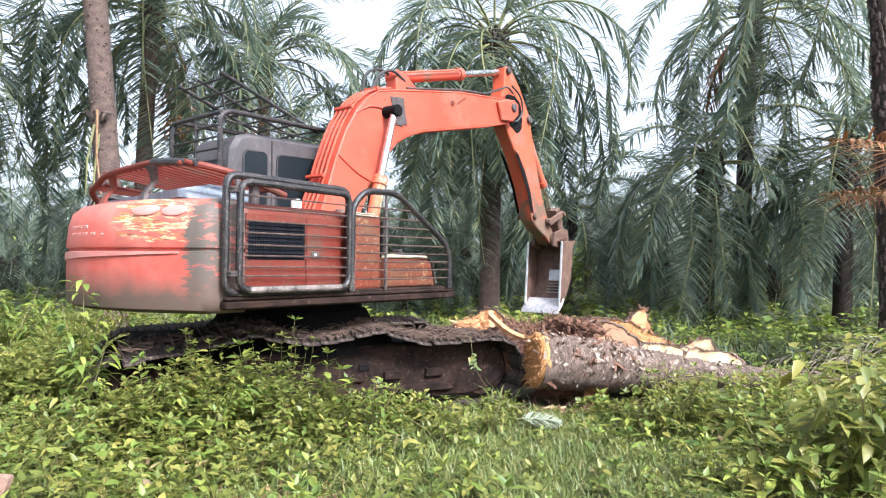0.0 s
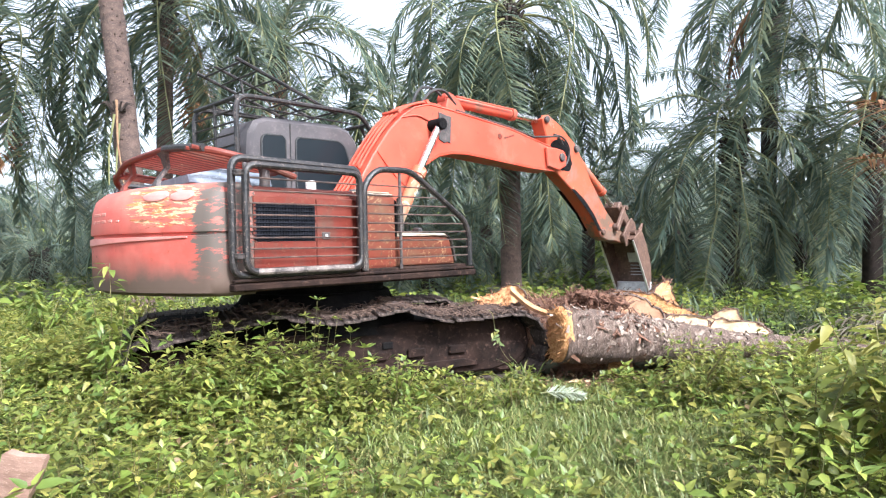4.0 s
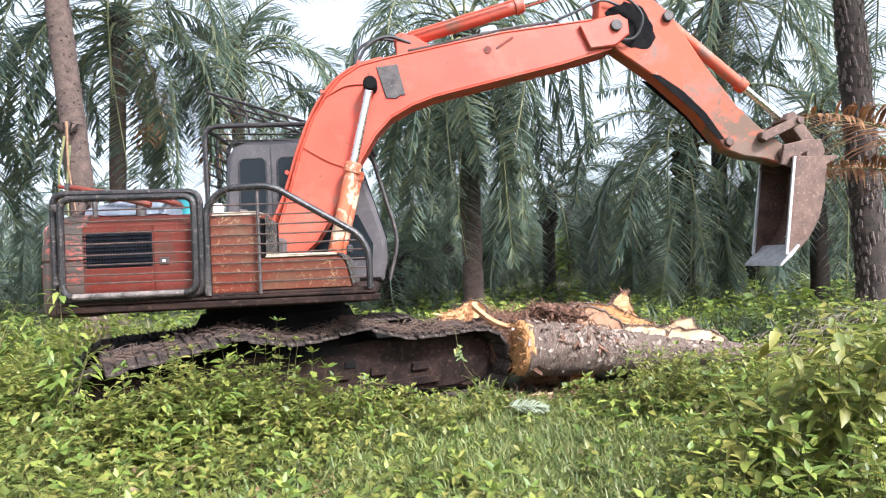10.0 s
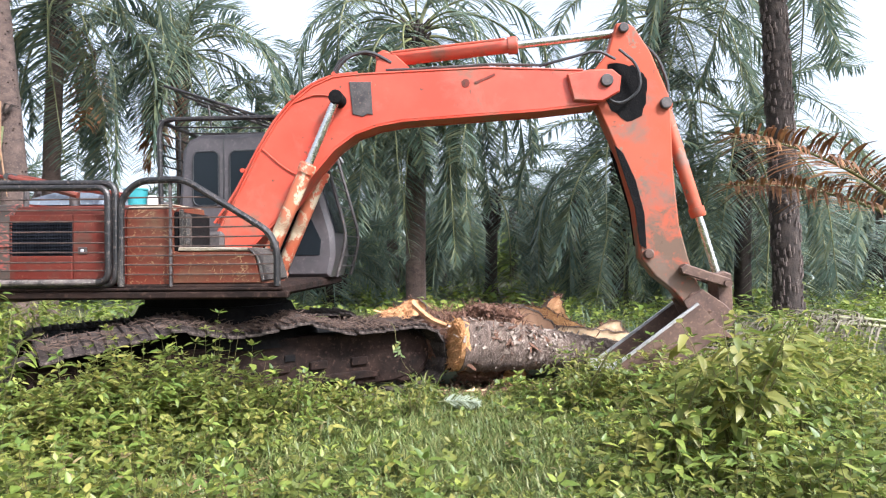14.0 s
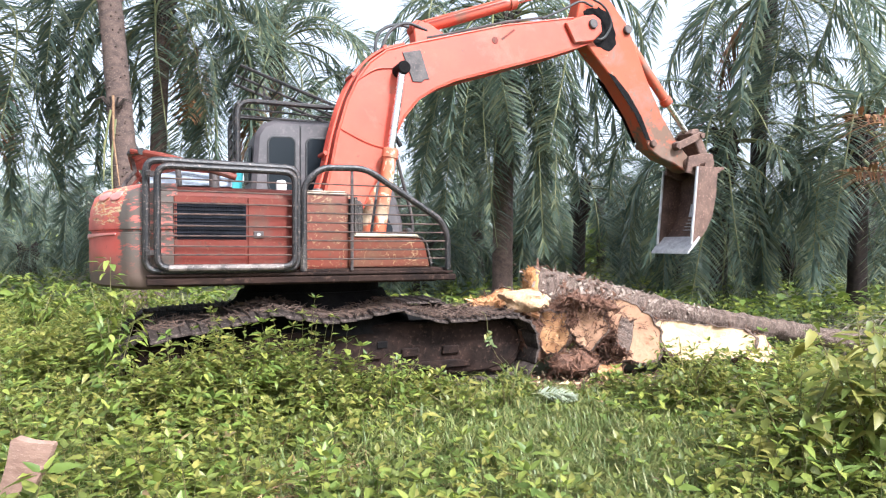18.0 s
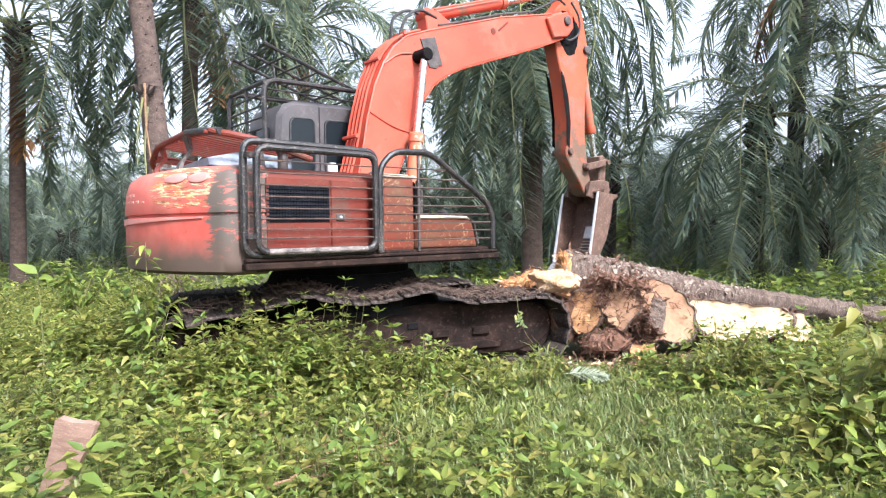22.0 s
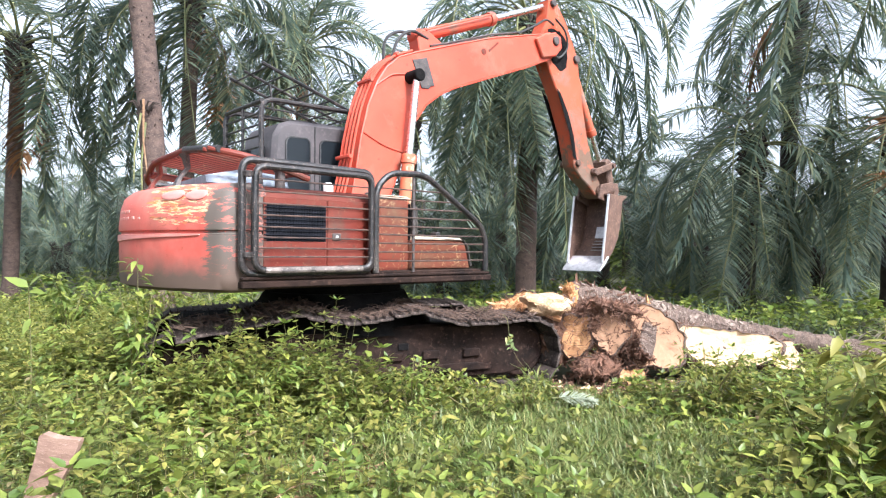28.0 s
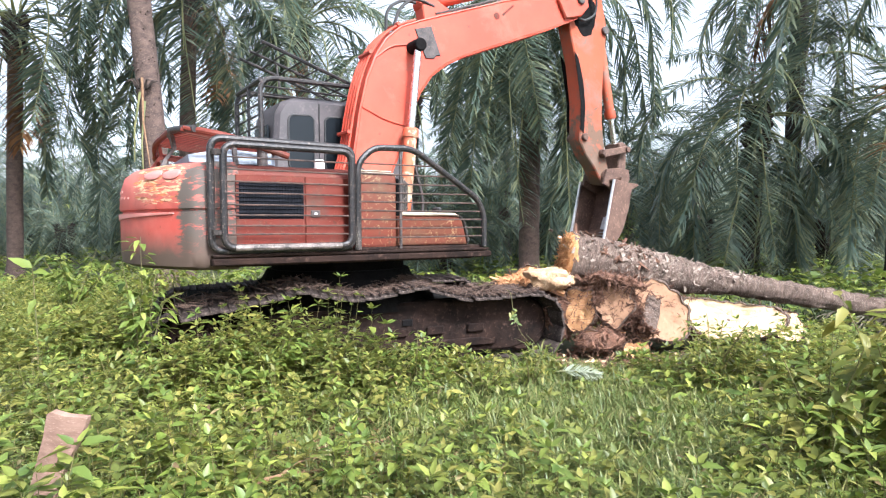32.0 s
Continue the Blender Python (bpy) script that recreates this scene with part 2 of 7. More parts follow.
def mat_leaf(name, a, b, c3, rough=0.45, trans=0.25):
    """Leaves that differ one from another, with light through them."""
    m, n, l, p = material(name)
    geo = n.new("ShaderNodeNewGeometry")
    r = ramp(n, l, geo.outputs["Random Per Island"], [(0.0, a), (0.55, b), (0.93, c3), (1.0, c3)])
    nz = noise_node(n, l, 0.7, 3, 0.5, coord="Object")
    mul = mix(n, l, 1.0, r.outputs[0], ramp(n, l, nz.outputs[0], [(0.35, (0.72, 0.74, 0.72)), (0.65, (1.0, 1.0, 0.95))]).outputs[0], "MULTIPLY")
    clump = noise_node(n, l, 3.2, 3, 0.6, coord="Object")
    mul = mix(n, l, 1.0, mul, ramp(n, l, clump.outputs[0], [(0.36, (0.76, 0.80, 0.76)), (0.62, (1.06, 1.06, 1.06))]).outputs[0], "MULTIPLY")
    l.new(mul, p.inputs["Base Color"])
    p.inputs["Roughness"].default_value = rough
    tr = n.new("ShaderNodeBsdfTranslucent")
    l.new(mul, tr.inputs["Color"])
    ms = n.new("ShaderNodeMixShader")
    ms.inputs[0].default_value = trans
    out = n["Material Output"]
    l.new(p.outputs[0], ms.inputs[1])
    l.new(tr.outputs[0], ms.inputs[2])
    l.new(ms.outputs[0], out.inputs["Surface"])
    return m


ORANGE = mat_paint("orange_paint", (0.4576, 0.0484, 0.0220), (0.4400, 0.0722, 0.0378), (0.4840, 0.2640, 0.1320), (0.0880, 0.0396, 0.0220), (0.1760, 0.0968, 0.0616), wear=0.68)
RED = mat_paint("faded_red_paint", (0.42, 0.075, 0.056), (0.49, 0.150, 0.118), (0.56, 0.34, 0.20), (0.14, 0.05, 0.03), (0.100, 0.068, 0.053),
                wear=0.66, stretch=(2.2, 0.25, 5.0), gloss=0.5, band=(1.42, 1.68),
                scuffed=(((0.1, -0.6), 1, (0.53, 0.56), (0.50, 0.17, 0.05), 4.0, (2, 1.82, 1.93), (0, -1.95, -2.12)), ((0.05, -0.65), 1, (0.515, 0.545), (0.56, 0.43, 0.24), 5.0, (2, 1.84, 1.94), (0, -1.95, -2.12)),
                         ((0.1, -0.7), 1, (0.56, 0.60), (0.17, 0.065, 0.035), 7.0, (2, 1.80, 1.92), (0, -1.95, -2.12)), ((-1.16, -1.30), 1, (0.38, 0.47), (0.095, 0.078, 0.066), 4.0)))
CREASE = mat_mix("pink_faded_paint", (0.47, 0.16, 0.135), (0.54, 0.22, 0.19), 3, rough=0.5, bumps=0.1)
PANEL = mat_paint("panel_paint", (0.120, 0.0190, 0.0120), (0.150, 0.0370, 0.0250), (0.23, 0.135, 0.080), (0.060, 0.0260, 0.0170), (0.085, 0.0490, 0.0360), wear=0.64, stretch=(0.6, 1, 2.5), scored=0.004)
TANK = mat_paint("scratched_tank_paint", (0.138, 0.0290, 0.0160), (0.112, 0.0400, 0.0215), (0.330, 0.225, 0.125), (0.075, 0.0380, 0.0230), (0.115, 0.0620, 0.0360), wear=0.635, stretch=(1, 1, 1), scored=0.010)
STEEL_DARK = mat_mix("dark_worn_steel", (0.035, 0.03, 0.03), (0.09, 0.075, 0.07), 6, rough=0.6, metal=0.3, third=(0.16, 0.11, 0.09))
PIPE = mat_mix("worn_pipe", (0.008, 0.0075, 0.008), (0.026, 0.021, 0.020), 5, rough=0.42, metal=0.1, third=(0.150, 0.112, 0.096), stretch=(1, 1, 1), lo=0.42, hi=0.62)
BAR = mat_mix("rusty_bar", (0.030, 0.022, 0.020), (0.10, 0.058, 0.044), 10, rough=0.7, metal=0.2)
CHROME, cn, cl, cp = material("chrome_rod")
cp.inputs["Base Color"].default_value, cp.inputs["Metallic"].default_value = (0.62, 0.6, 0.57, 1), 1.0
cl.new(ramp(cn, cl, noise_node(cn, cl, 14, 5).outputs[0], [(0.3, (0.16,) * 3), (0.7, (0.38,) * 3)]).outputs[0], cp.inputs["Roughness"])
BUCKET = mat_mix("bucket_steel", (0.055, 0.028, 0.021), (0.14, 0.080, 0.056), 4, rough=0.62, metal=0.15, third=(0.24, 0.145, 0.10))
SHINY = mat_mix("polished_steel", (0.50, 0.48, 0.48), (0.72, 0.70, 0.70), 7, rough=0.35, metal=0.75, bumps=0.1)
LIPSTEEL = mat_mix("scoured_steel_and_glare", (0.34, 0.32, 0.33), (0.55, 0.53, 0.54), 9, rough=0.42, metal=0.6, third=(0.66, 0.64, 0.64), bumps=0.15)
CABGREY = mat_mix("dull_grey_cab_paint", (0.046, 0.040, 0.042), (0.078, 0.066, 0.068), 2.5, rough=0.45, third=(0.100, 0.084, 0.083), bumps=0.1)
BLACK = mat_mix("black_rubber", (0.012, 0.012, 0.013), (0.035, 0.033, 0.032), 8, rough=0.55)
TRACK = mat_mix("muddy_track_steel", (0.018, 0.014, 0.013), (0.080, 0.060, 0.052), 5, rough=0.8, third=(0.17, 0.13, 0.11), bumps=0.6)
# mud brown, darkened to include the shade under the overhanging shoes
TRACKIN = mat_mix("mud_and_shade_brown", (0.007, 0.005, 0.0045), (0.030, 0.017, 0.013), 3, rough=0.9, third=(0.062, 0.037, 0.028), bumps=0.6)
SHEET = mat_mix("galvanised_sheet", (0.13, 0.155, 0.195), (0.23, 0.26, 0.30), 3, rough=0.55, metal=0.2, third=(0.34, 0.36, 0.38), bumps=0.15)
WHITE = mat_mix("dirty_white", (0.55, 0.52, 0.48), (0.72, 0.70, 0.66), 6, rough=0.6)
# grease, darkened further to hold the shade beneath the house
GREASE_SHADE = mat_mix("grease_and_shade_black", (0.003, 0.003, 0.0035), (0.009, 0.008, 0.008), 7, rough=0.95, third=(0.016, 0.012, 0.011), bumps=0.5)
FADED = mat_mix("faded_mark", (0.47, 0.145, 0.115), (0.56, 0.27, 0.22), 20, rough=0.6)
CREAM = mat_mix("worn_cream_top", (0.34, 0.27, 0.19), (0.50, 0.43, 0.34), 7, rough=0.7, third=(0.25, 0.14, 0.08))
TEAL = mat_mix("teal_plastic", (0.03, 0.19, 0.21), (0.05, 0.26, 0.27), 5, rough=0.4)
GRILLE = mat_mix("grille_black", (0.005, 0.0055, 0.008), (0.012, 0.013, 0.018), 8, rough=0.6)
GLASS, gn, gl, gp = material("tinted_glass")
gp.inputs["Base Color"].default_value = (0.012, 0.015, 0.018, 1)
gp.inputs["Roughness"].default_value, gp.inputs["Metallic"].default_value = 0.12, 0.0
gp.inputs["Specular IOR Level"].default_value = 0.14
STICK_PAINT = mat_paint("worn_stick_paint", (0.43, 0.070, 0.030), (0.34, 0.085, 0.045), (0.22, 0.14, 0.095), (0.09, 0.05, 0.035), (0.16, 0.11, 0.085), wear=0.60, scuffed=(((0.9, 2.2), 0, (0.38, 0.50), (0.13, 0.08, 0.055), 5.0),))
CYL_PAINT = mat_paint("scuffed_cylinder_paint", (0.50, 0.075, 0.03), (0.46, 0.13, 0.06), (0.56, 0.45, 0.31), (0.14, 0.06, 0.035), (0.24, 0.15, 0.09), wear=0.53)
MOTTLED = mat_mix("flaking_black_paint", (0.012, 0.010, 0.010), (0.05, 0.04, 0.034), 12, rough=0.7, third=(0.34, 0.28, 0.22))
WORNPIPE = mat_mix("rubbed_pipe", (0.035, 0.028, 0.026), (0.22, 0.175, 0.155), 7, rough=0.5, metal=0.2, third=(0.34, 0.29, 0.26))
LITTER = mat_mix("dry_fibre", (0.16, 0.085, 0.045), (0.30, 0.18, 0.10), 12, rough=0.9)

for worn in (PANEL, TANK, RED, STICK_PAINT):
    worn.node_tree.nodes["Principled BSDF"].inputs["Specular IOR Level"].default_value = 0.22
for dull in (GREASE_SHADE, TRACK, TRACKIN, GRILLE):
    dull.node_tree.nodes["Principled BSDF"].inputs["Specular IOR Level"].default_value = 0.12

# ---- ground ----
SOIL = mat_mix("leaf_strewn_soil", (0.035, 0.042, 0.016), (0.07, 0.065, 0.028), 1.5, rough=0.95, third=(0.13, 0.10, 0.06), bumps=0.5)


def ground_z(x, y):
    return 0.05 * noise.noise((x * 0.35, y * 0.35, 0.0)) + 0.02 * noise.noise((x * 1.3, y * 1.3, 3.0)) - 0.02


def make_ground():
    xs = sorted(set([-400, -200, -110, -60, -40] + [i * 0.75 for i in range(-36, 37)] + [40, 60, 110, 200, 400]))
    ys = sorted(set([-400, -200, -100, -50, -30, -20] + [i * 0.75 for i in range(-16, 60)] + [55, 75, 110, 200, 400]))
    m = Mesh()
    nx = len(xs)
    m.add([(x, y, ground_z(x, y)) for y in ys for x in xs], [(j * nx + i, j * nx + i + 1, (j + 1) * nx + i + 1, (j + 1) * nx + i) for j in range(len(ys) - 1) for i in range(nx - 1)])
    return tagged(part("ground", m, SOIL, None, smooth=180), "uneven plantation soil under weeds and leaf litter", "ground", kind="structure")


ground = make_ground()

# ---- the excavator ----
CX, CY = -2.01, 8.10          # swing axis
TRACK_YAW = 28.0
FOOT = (-0.02, 1.75)          # boom foot, ahead of the axis and above the ground
BOOM_L, STICK_L = 5.24, 2.82

excavator = tagged(new("excavator"), "old orange tracked excavator with welded side guards and a muddy undercarriage", "excavator")
excavator.matrix_basis = pose(CX, CY, 0)


# the slack upper run: metres along the track and its height over the level run
SLACK = ((-1.95, -1.57, -1.26, -0.91, -0.65, -0.38, -0.09, 0.16, 0.50, 0.75, 1.0, 1.45, 1.95), (0.02, 0.05, 0.11, 0.195, 0.16, 0.09, 0.08, 0.10, 0.145, 0.085, 0.01, 0.0, 0.0))
TRACK_L, TRACK_R, TRACK_Z = 1.95, 0.40, 0.05


def track_point(s, slack=1.0):
    """A point on the track's loop, s metres along it."""
    half, arc = 2 * TRACK_L, math.pi * TRACK_R
    s %= 2 * half + 2 * arc
    if s < half:                       # top run, from the idler back
        x = TRACK_L - s
        return x, TRACK_Z + 2 * TRACK_R + slack * float(np.interp(x, *SLACK))
    s -= half
    if s < arc:
        a = s / TRACK_R
        return -TRACK_L - TRACK_R * math.sin(a), TRACK_Z + TRACK_R + TRACK_R * math.cos(a)
    s -= arc
    if s < half:
        return -TRACK_L + s, TRACK_Z
    a = (s - half) / TRACK_R
    return TRACK_L + TRACK_R * math.sin(a), TRACK_Z + TRACK_R - TRACK_R * math.cos(a)


def track_loop(s, slack):
    """A point on the loop and the way that the track runs there, in degrees."""
    a, b = track_point(s - 0.07, slack), track_point(s + 0.07, slack)
    return (*track_point(s, slack), math.degrees(math.atan2(b[1] - a[1], b[0] - a[0])))


def track_top(x):
    """The height of the upper run at x along the track."""
    return 0.862 + float(np.interp(x - 0.12, *SLACK))


TRACKFIBRE = mat_mix("trodden_fibre", (0.045, 0.027, 0.020), (0.125, 0.078, 0.056), 12, rough=0.95)
LITTERMAT = mat_mix("packed_fibre_soil", (0.026, 0.015, 0.011), (0.075, 0.045, 0.034), 9, rough=0.97, third=(0.15, 0.10, 0.075), bumps=0.9)


def make_undercarriage():
    turn = pose(0, 0, 0, 0, 0, TRACK_YAW)
    shoe = Mesh()
    w = 0.39
    outline = [(-0.098, -0.012), (-0.088, 0.012), (0.07, 0.012), (0.097, -0.004), (0.100, -0.03), (0.086, -0.05), (0.078, -0.018), (0.01, -0.016), (0.0, -0.045), (-0.012, -0.016), (-0.082, -0.016)]
    shoe.prism(outline, -w, w, 0.004)
    shoe_mesh = shoe.data("track_shoe", TRACK)
    frame_poly = [(-1.75, 0.22), (-1.45, 0.14), (1.75, 0.14), (2.08, 0.21), (2.24, 0.34), (2.29, 0.48), (2.22, 0.64), (2.02, 0.76), (1.62, 0.79), (0.6, 0.80), (-0.9, 0.74), (-1.6, 0.62), (-1.78, 0.40)]
    rng = random.Random(5)
    for side in (-1, 1):
        yc = side * 1.10
        fr = part("track_frame", Mesh().prism(frame_poly, yc - (0.20 if side > 0 else 0.08), yc + (0.08 if side > 0 else 0.20), 0.03), TRACKIN, excavator, "mud-caked track side frame, darkened for the shade of the shoes")
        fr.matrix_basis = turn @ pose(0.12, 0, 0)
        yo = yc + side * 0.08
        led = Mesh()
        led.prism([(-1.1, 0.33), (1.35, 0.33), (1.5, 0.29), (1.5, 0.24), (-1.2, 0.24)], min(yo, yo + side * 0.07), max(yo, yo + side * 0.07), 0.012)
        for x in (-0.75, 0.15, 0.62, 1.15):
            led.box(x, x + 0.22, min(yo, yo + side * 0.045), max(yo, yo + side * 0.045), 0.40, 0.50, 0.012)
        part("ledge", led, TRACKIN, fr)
        part("frame_hole", Mesh().box(0.32, 0.45, yo - 0.02, yo + 0.006 * 1, 0.52, 0.60, 0.008), GREASE_SHADE, fr, "dark square inspection hole")
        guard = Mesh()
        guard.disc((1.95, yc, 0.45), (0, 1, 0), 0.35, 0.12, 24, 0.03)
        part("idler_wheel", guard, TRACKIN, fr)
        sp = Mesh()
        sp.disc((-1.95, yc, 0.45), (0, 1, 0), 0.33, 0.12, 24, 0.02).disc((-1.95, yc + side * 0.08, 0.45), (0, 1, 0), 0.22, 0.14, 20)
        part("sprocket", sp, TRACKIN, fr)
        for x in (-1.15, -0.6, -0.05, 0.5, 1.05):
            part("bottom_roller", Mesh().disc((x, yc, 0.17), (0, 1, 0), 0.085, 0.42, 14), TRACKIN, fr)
        total = 4 * TRACK_L + 2 * math.pi * TRACK_R
        count = 55
        for k in range(count):
            x, z, a = track_loop(k * total / count, 1.0 if side < 0 else 0.2)
            sh = part("track_shoe", shoe_mesh, None, excavator)
            sh.matrix_basis = turn @ pose(x + 0.12, yc + rng.uniform(-0.012, 0.012), z, rng.uniform(-2.2, 2.2) + ((-9 if x < -0.3 else -4) if z > 0.8 and side < 0 else 0), -a + rng.uniform(-3.5, 3.5), rng.uniform(-1.2, 1.2))
    body = Mesh()
    # boxes added to fill the shaded middle, with that shade in their colour
    part("front_cross_member", Mesh().box(-0.6, 1.85, -0.78, 0.78, 0.34, 0.72, 0.08), GREASE_SHADE, excavator).matrix_basis = turn
    part("rear_cross_member", Mesh().box(-1.90, -0.5, -0.74, 0.74, 0.34, 0.88, 0.08), GREASE_SHADE, excavator).matrix_basis = turn
    part("axle_block", Mesh().box(-1.0, 1.0, -0.95, 0.95, 0.42, 0.80, 0.06), GREASE_SHADE, excavator).matrix_basis = turn
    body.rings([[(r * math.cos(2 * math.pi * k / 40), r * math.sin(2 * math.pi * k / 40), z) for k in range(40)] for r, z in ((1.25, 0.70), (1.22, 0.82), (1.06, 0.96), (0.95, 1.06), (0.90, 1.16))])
    part("car_body", body, GREASE_SHADE, excavator, "greasy centre frame, blackened for the shade under the house").matrix_basis = turn
    part("swing_bearing", Mesh().disc((0, 0, 1.16), (0, 0, 1), 0.84, 0.30, 40, 0.015), GREASE_SHADE, excavator, "greasy slewing ring, blackened for the shade under the house")
    # dry palm fibre and soil lying on the near track
    lit = Mesh()
    for k in range(1500):
        x, y = rng.uniform(-2.0, 2.2), -1.10 + rng.uniform(-0.40, 0.36)
        dense = 1.0 if x > 0.0 else 0.45
        if rng.random() > dense:
            continue
        L, a = rng.uniform(0.05, 0.20), rng.uniform(0, math.pi)
        z = track_top(x) + 0.08 * (y + 1.10) + rng.uniform(0.015, 0.05)
        d = Vector((math.cos(a) * L, math.sin(a) * L, rng.uniform(-0.01, 0.04)))
        lit.tube([(x, y, z), Vector((x, y, z)) + d * 0.5 + Vector((0, 0, 0.012)), Vector((x, y, z)) + d], 0.005, 4, r2=0.002)
    soil = Mesh()
    soil.rings([[(x, -1.10 + v, track_top(x) + 0.07 * v + (0.012 + 0.045 * max(0.0, noise.noise((x * 2.3, v * 3, 4.0)) + 0.25 + 0.2 * noise.noise((x * 11, v * 11, 1.0)))) * min(1.0, (0.37 - abs(v)) * 9) - (0.03 if abs(v) > 0.26 else 0.0)) for v in [(0.25 + 0.09 * noise.noise((x * 6, 0, j > 8))) * (j - 8) / 8 for j in range(17)]] + [(x, -0.85, track_top(x)), (x, -1.34, track_top(x) - 0.05)] for x in [-0.5 + 0.05 * i for i in range(51)]])
    part("packed_soil", soil, LITTERMAT, excavator, "brown fibre and soil packed on the track", 60).matrix_basis = turn
    li = part("dry_fibre", lit, TRACKFIBRE, excavator, "dry brown palm fibre strewn on the track")
    li["kind"] = "stuff"
    li.matrix_basis = turn


def cw_ring(z, inset, rear=0.0):
    """The counterweight's outline in plan at one height: a shallow arc behind, tight corners, straight sides."""
    hw, xr, xf = 1.43 - inset, -2.52 + inset + rear, -1.62
    flat = hw - 0.10
    pts = [(xr + 0.24 * (flat * t) ** 2, flat * t, z) for t in [-1 + k / 10 for k in range(21)]]
    xc = pts[0][0]
    turn = [(xc + 0.030, hw - 0.055, z), (xc + 0.075, hw - 0.020, z), (xc + 0.14, hw - 0.003, z), (xf, hw, z)]
    return [(x, -y, z) for x, y, z in turn[-2::-1]] + pts + turn + [(xf, -hw, z)]


def rail(parent, name, outline, y, r):
    """A welded guard: a bent pipe closed to a loop."""
    part(name, Mesh().tube(loop_round([(x, y, z) for x, z in outline], 0.12), r, 10, True), PIPE, parent, "bent pipe guard, paint worn to bare steel")


def make_upper():
    deck = Mesh()
    deck.prism([(-1.75, 1.30), (-1.75, 1.46), (1.22, 1.46), (1.28, 1.42), (1.28, 1.36), (1.1, 1.30)], -1.46, 1.42, 0.02)
    deck.box(-0.95, 0.9, -0.52, -0.36, 1.44, 1.78, 0.02)
    deck.box(-0.95, 0.8, 0.36, 0.40, 1.44, 1.70, 0.01)
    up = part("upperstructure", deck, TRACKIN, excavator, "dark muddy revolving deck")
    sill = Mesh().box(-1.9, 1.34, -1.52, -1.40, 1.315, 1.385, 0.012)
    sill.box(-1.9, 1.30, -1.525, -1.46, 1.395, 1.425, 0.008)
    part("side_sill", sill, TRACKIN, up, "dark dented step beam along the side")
    # counterweight
    cw = Mesh()
    prof = [(1.27, 0.16, 0.10), (1.275, 0.06, 0.03), (1.31, 0.015, 0.0), (1.42, 0.0, 0.0), (1.80, 0.0, 0.0), (1.83, 0.0, 0.0), (1.835, 0.016, 0.008), (1.86, 0.016, 0.008), (1.866, 0.0, 0.0),
            (1.90, 0.0, -0.005), (2.10, 0.005, 0.01), (2.22, 0.02, 0.035), (2.29, 0.06, 0.08), (2.325, 0.12, 0.15), (2.335, 0.22, 0.26)]
    cw.rings([cw_ring(z, i, e) for z, i, e in prof])
    w = part("counterweight", cw, RED, up, "faded red counterweight, scratched to primer, muddy along its foot", 50)
    def rear_x(y, z):
        """Where the counterweight's rear face lies at a height, a little proud."""
        return -2.524 + 0.24 * y * y + float(np.interp(z, (1.9, 2.10, 2.22, 2.29, 2.325), (0.0, 0.015, 0.055, 0.14, 0.27)))
    crease = Mesh()
    ys = [1.30 - 0.078 * k for k in range(33)]
    crease.rings([[(rear_x(y, 1.8) + 0.03, y, 1.832), (rear_x(y, 1.8) - 0.010, y, 1.826), (rear_x(y, 1.8) - 0.010, y, 1.720 + 0.095 * (1.36 - y) / 2.56), (rear_x(y, 1.8) + 0.03, y, 1.712 + 0.095 * (1.36 - y) / 2.56)] for y in ys])
    part("crease", crease, CREASE, up, "raised pink crease line", 40)
    for yc, zc, hw in ((-0.83, 2.205, 0.14), (-1.11, 2.20, 0.11)):
        pad = Mesh()
        pad.rings([[(rear_x(yc + f * hw * math.cos(a), zc + f * 0.05 * math.sin(a)) - dx, yc + f * hw * math.cos(a), zc + f * 0.05 * math.sin(a)) for a in [2 * math.pi * q / 20 for q in range(20)]] for f, dx in ((1.0, -0.03), (1.0, 0.006), (0.85, 0.012), (0.4, 0.010), (0.05, 0.010))])
        part("cast_pad", pad, CREASE, up, "faded oval casting pad", 50)
    # a scraped-off marking as two rows of short pale bars
    lt = Mesh()
    for y0, y1, z0, z1 in ((0.28, 0.18, 2.05, 2.08), (0.28, 0.18, 1.98, 2.01), (0.14, 0.04, 2.05, 2.08), (0.14, 0.04, 1.98, 2.01), (0.0, -0.10, 2.05, 2.08), (0.0, -0.10, 1.98, 2.01), (-0.14, -0.25, 1.98, 2.01), (-0.3, -0.38, 1.98, 2.0)):
        x = rear_x((y0 + y1) / 2, z0)
        lt.box(x, x + 0.05, min(y0, y1), max(y0, y1), z0, z1, 0.004)
    part("worn_mark", lt, FADED, up, "worn pale bars of a scraped-off marking")
    pl = Mesh()
    pl.rings([[(rear_x(y, z0) + 0.02, y, z0), (rear_x(y, z0) - 0.004, y, z0), (rear_x(y, z1) - 0.004, y, z1), (rear_x(y, z1) + 0.02, y, z1)] for z0, z1 in ((1.945, 2.10),) for y in [0.97 + 0.03 * k for k in range(7)]])
    part("sticker", pl, WHITE, up, "plain white sticker")
    # right hood side: three doors round a grille, rounded shoulder
    hood = Mesh()
    sec = [(-1.42, 1.46), (-1.42, 2.10), (-1.405, 2.20), (-1.36, 2.27), (-1.28, 2.30), (-0.55, 2.31), (-0.55, 1.46)]
    hood.rings([[(x, y, z) for y, z in sec] for x in (-1.66, -0.40)])
    part("engine_hood", hood, PANEL, up, "dull red engine side panel with rounded shoulder")
    hd = Mesh()
    hd.rings([[(x, y, z) for y, z in [(-0.56, 1.46), (-0.56, 2.22), (1.3, 2.22), (1.38, 2.12), (1.38, 1.46)]] for x in (-1.70, -0.72)])
    part("engine_cover", hd, PANEL, up)
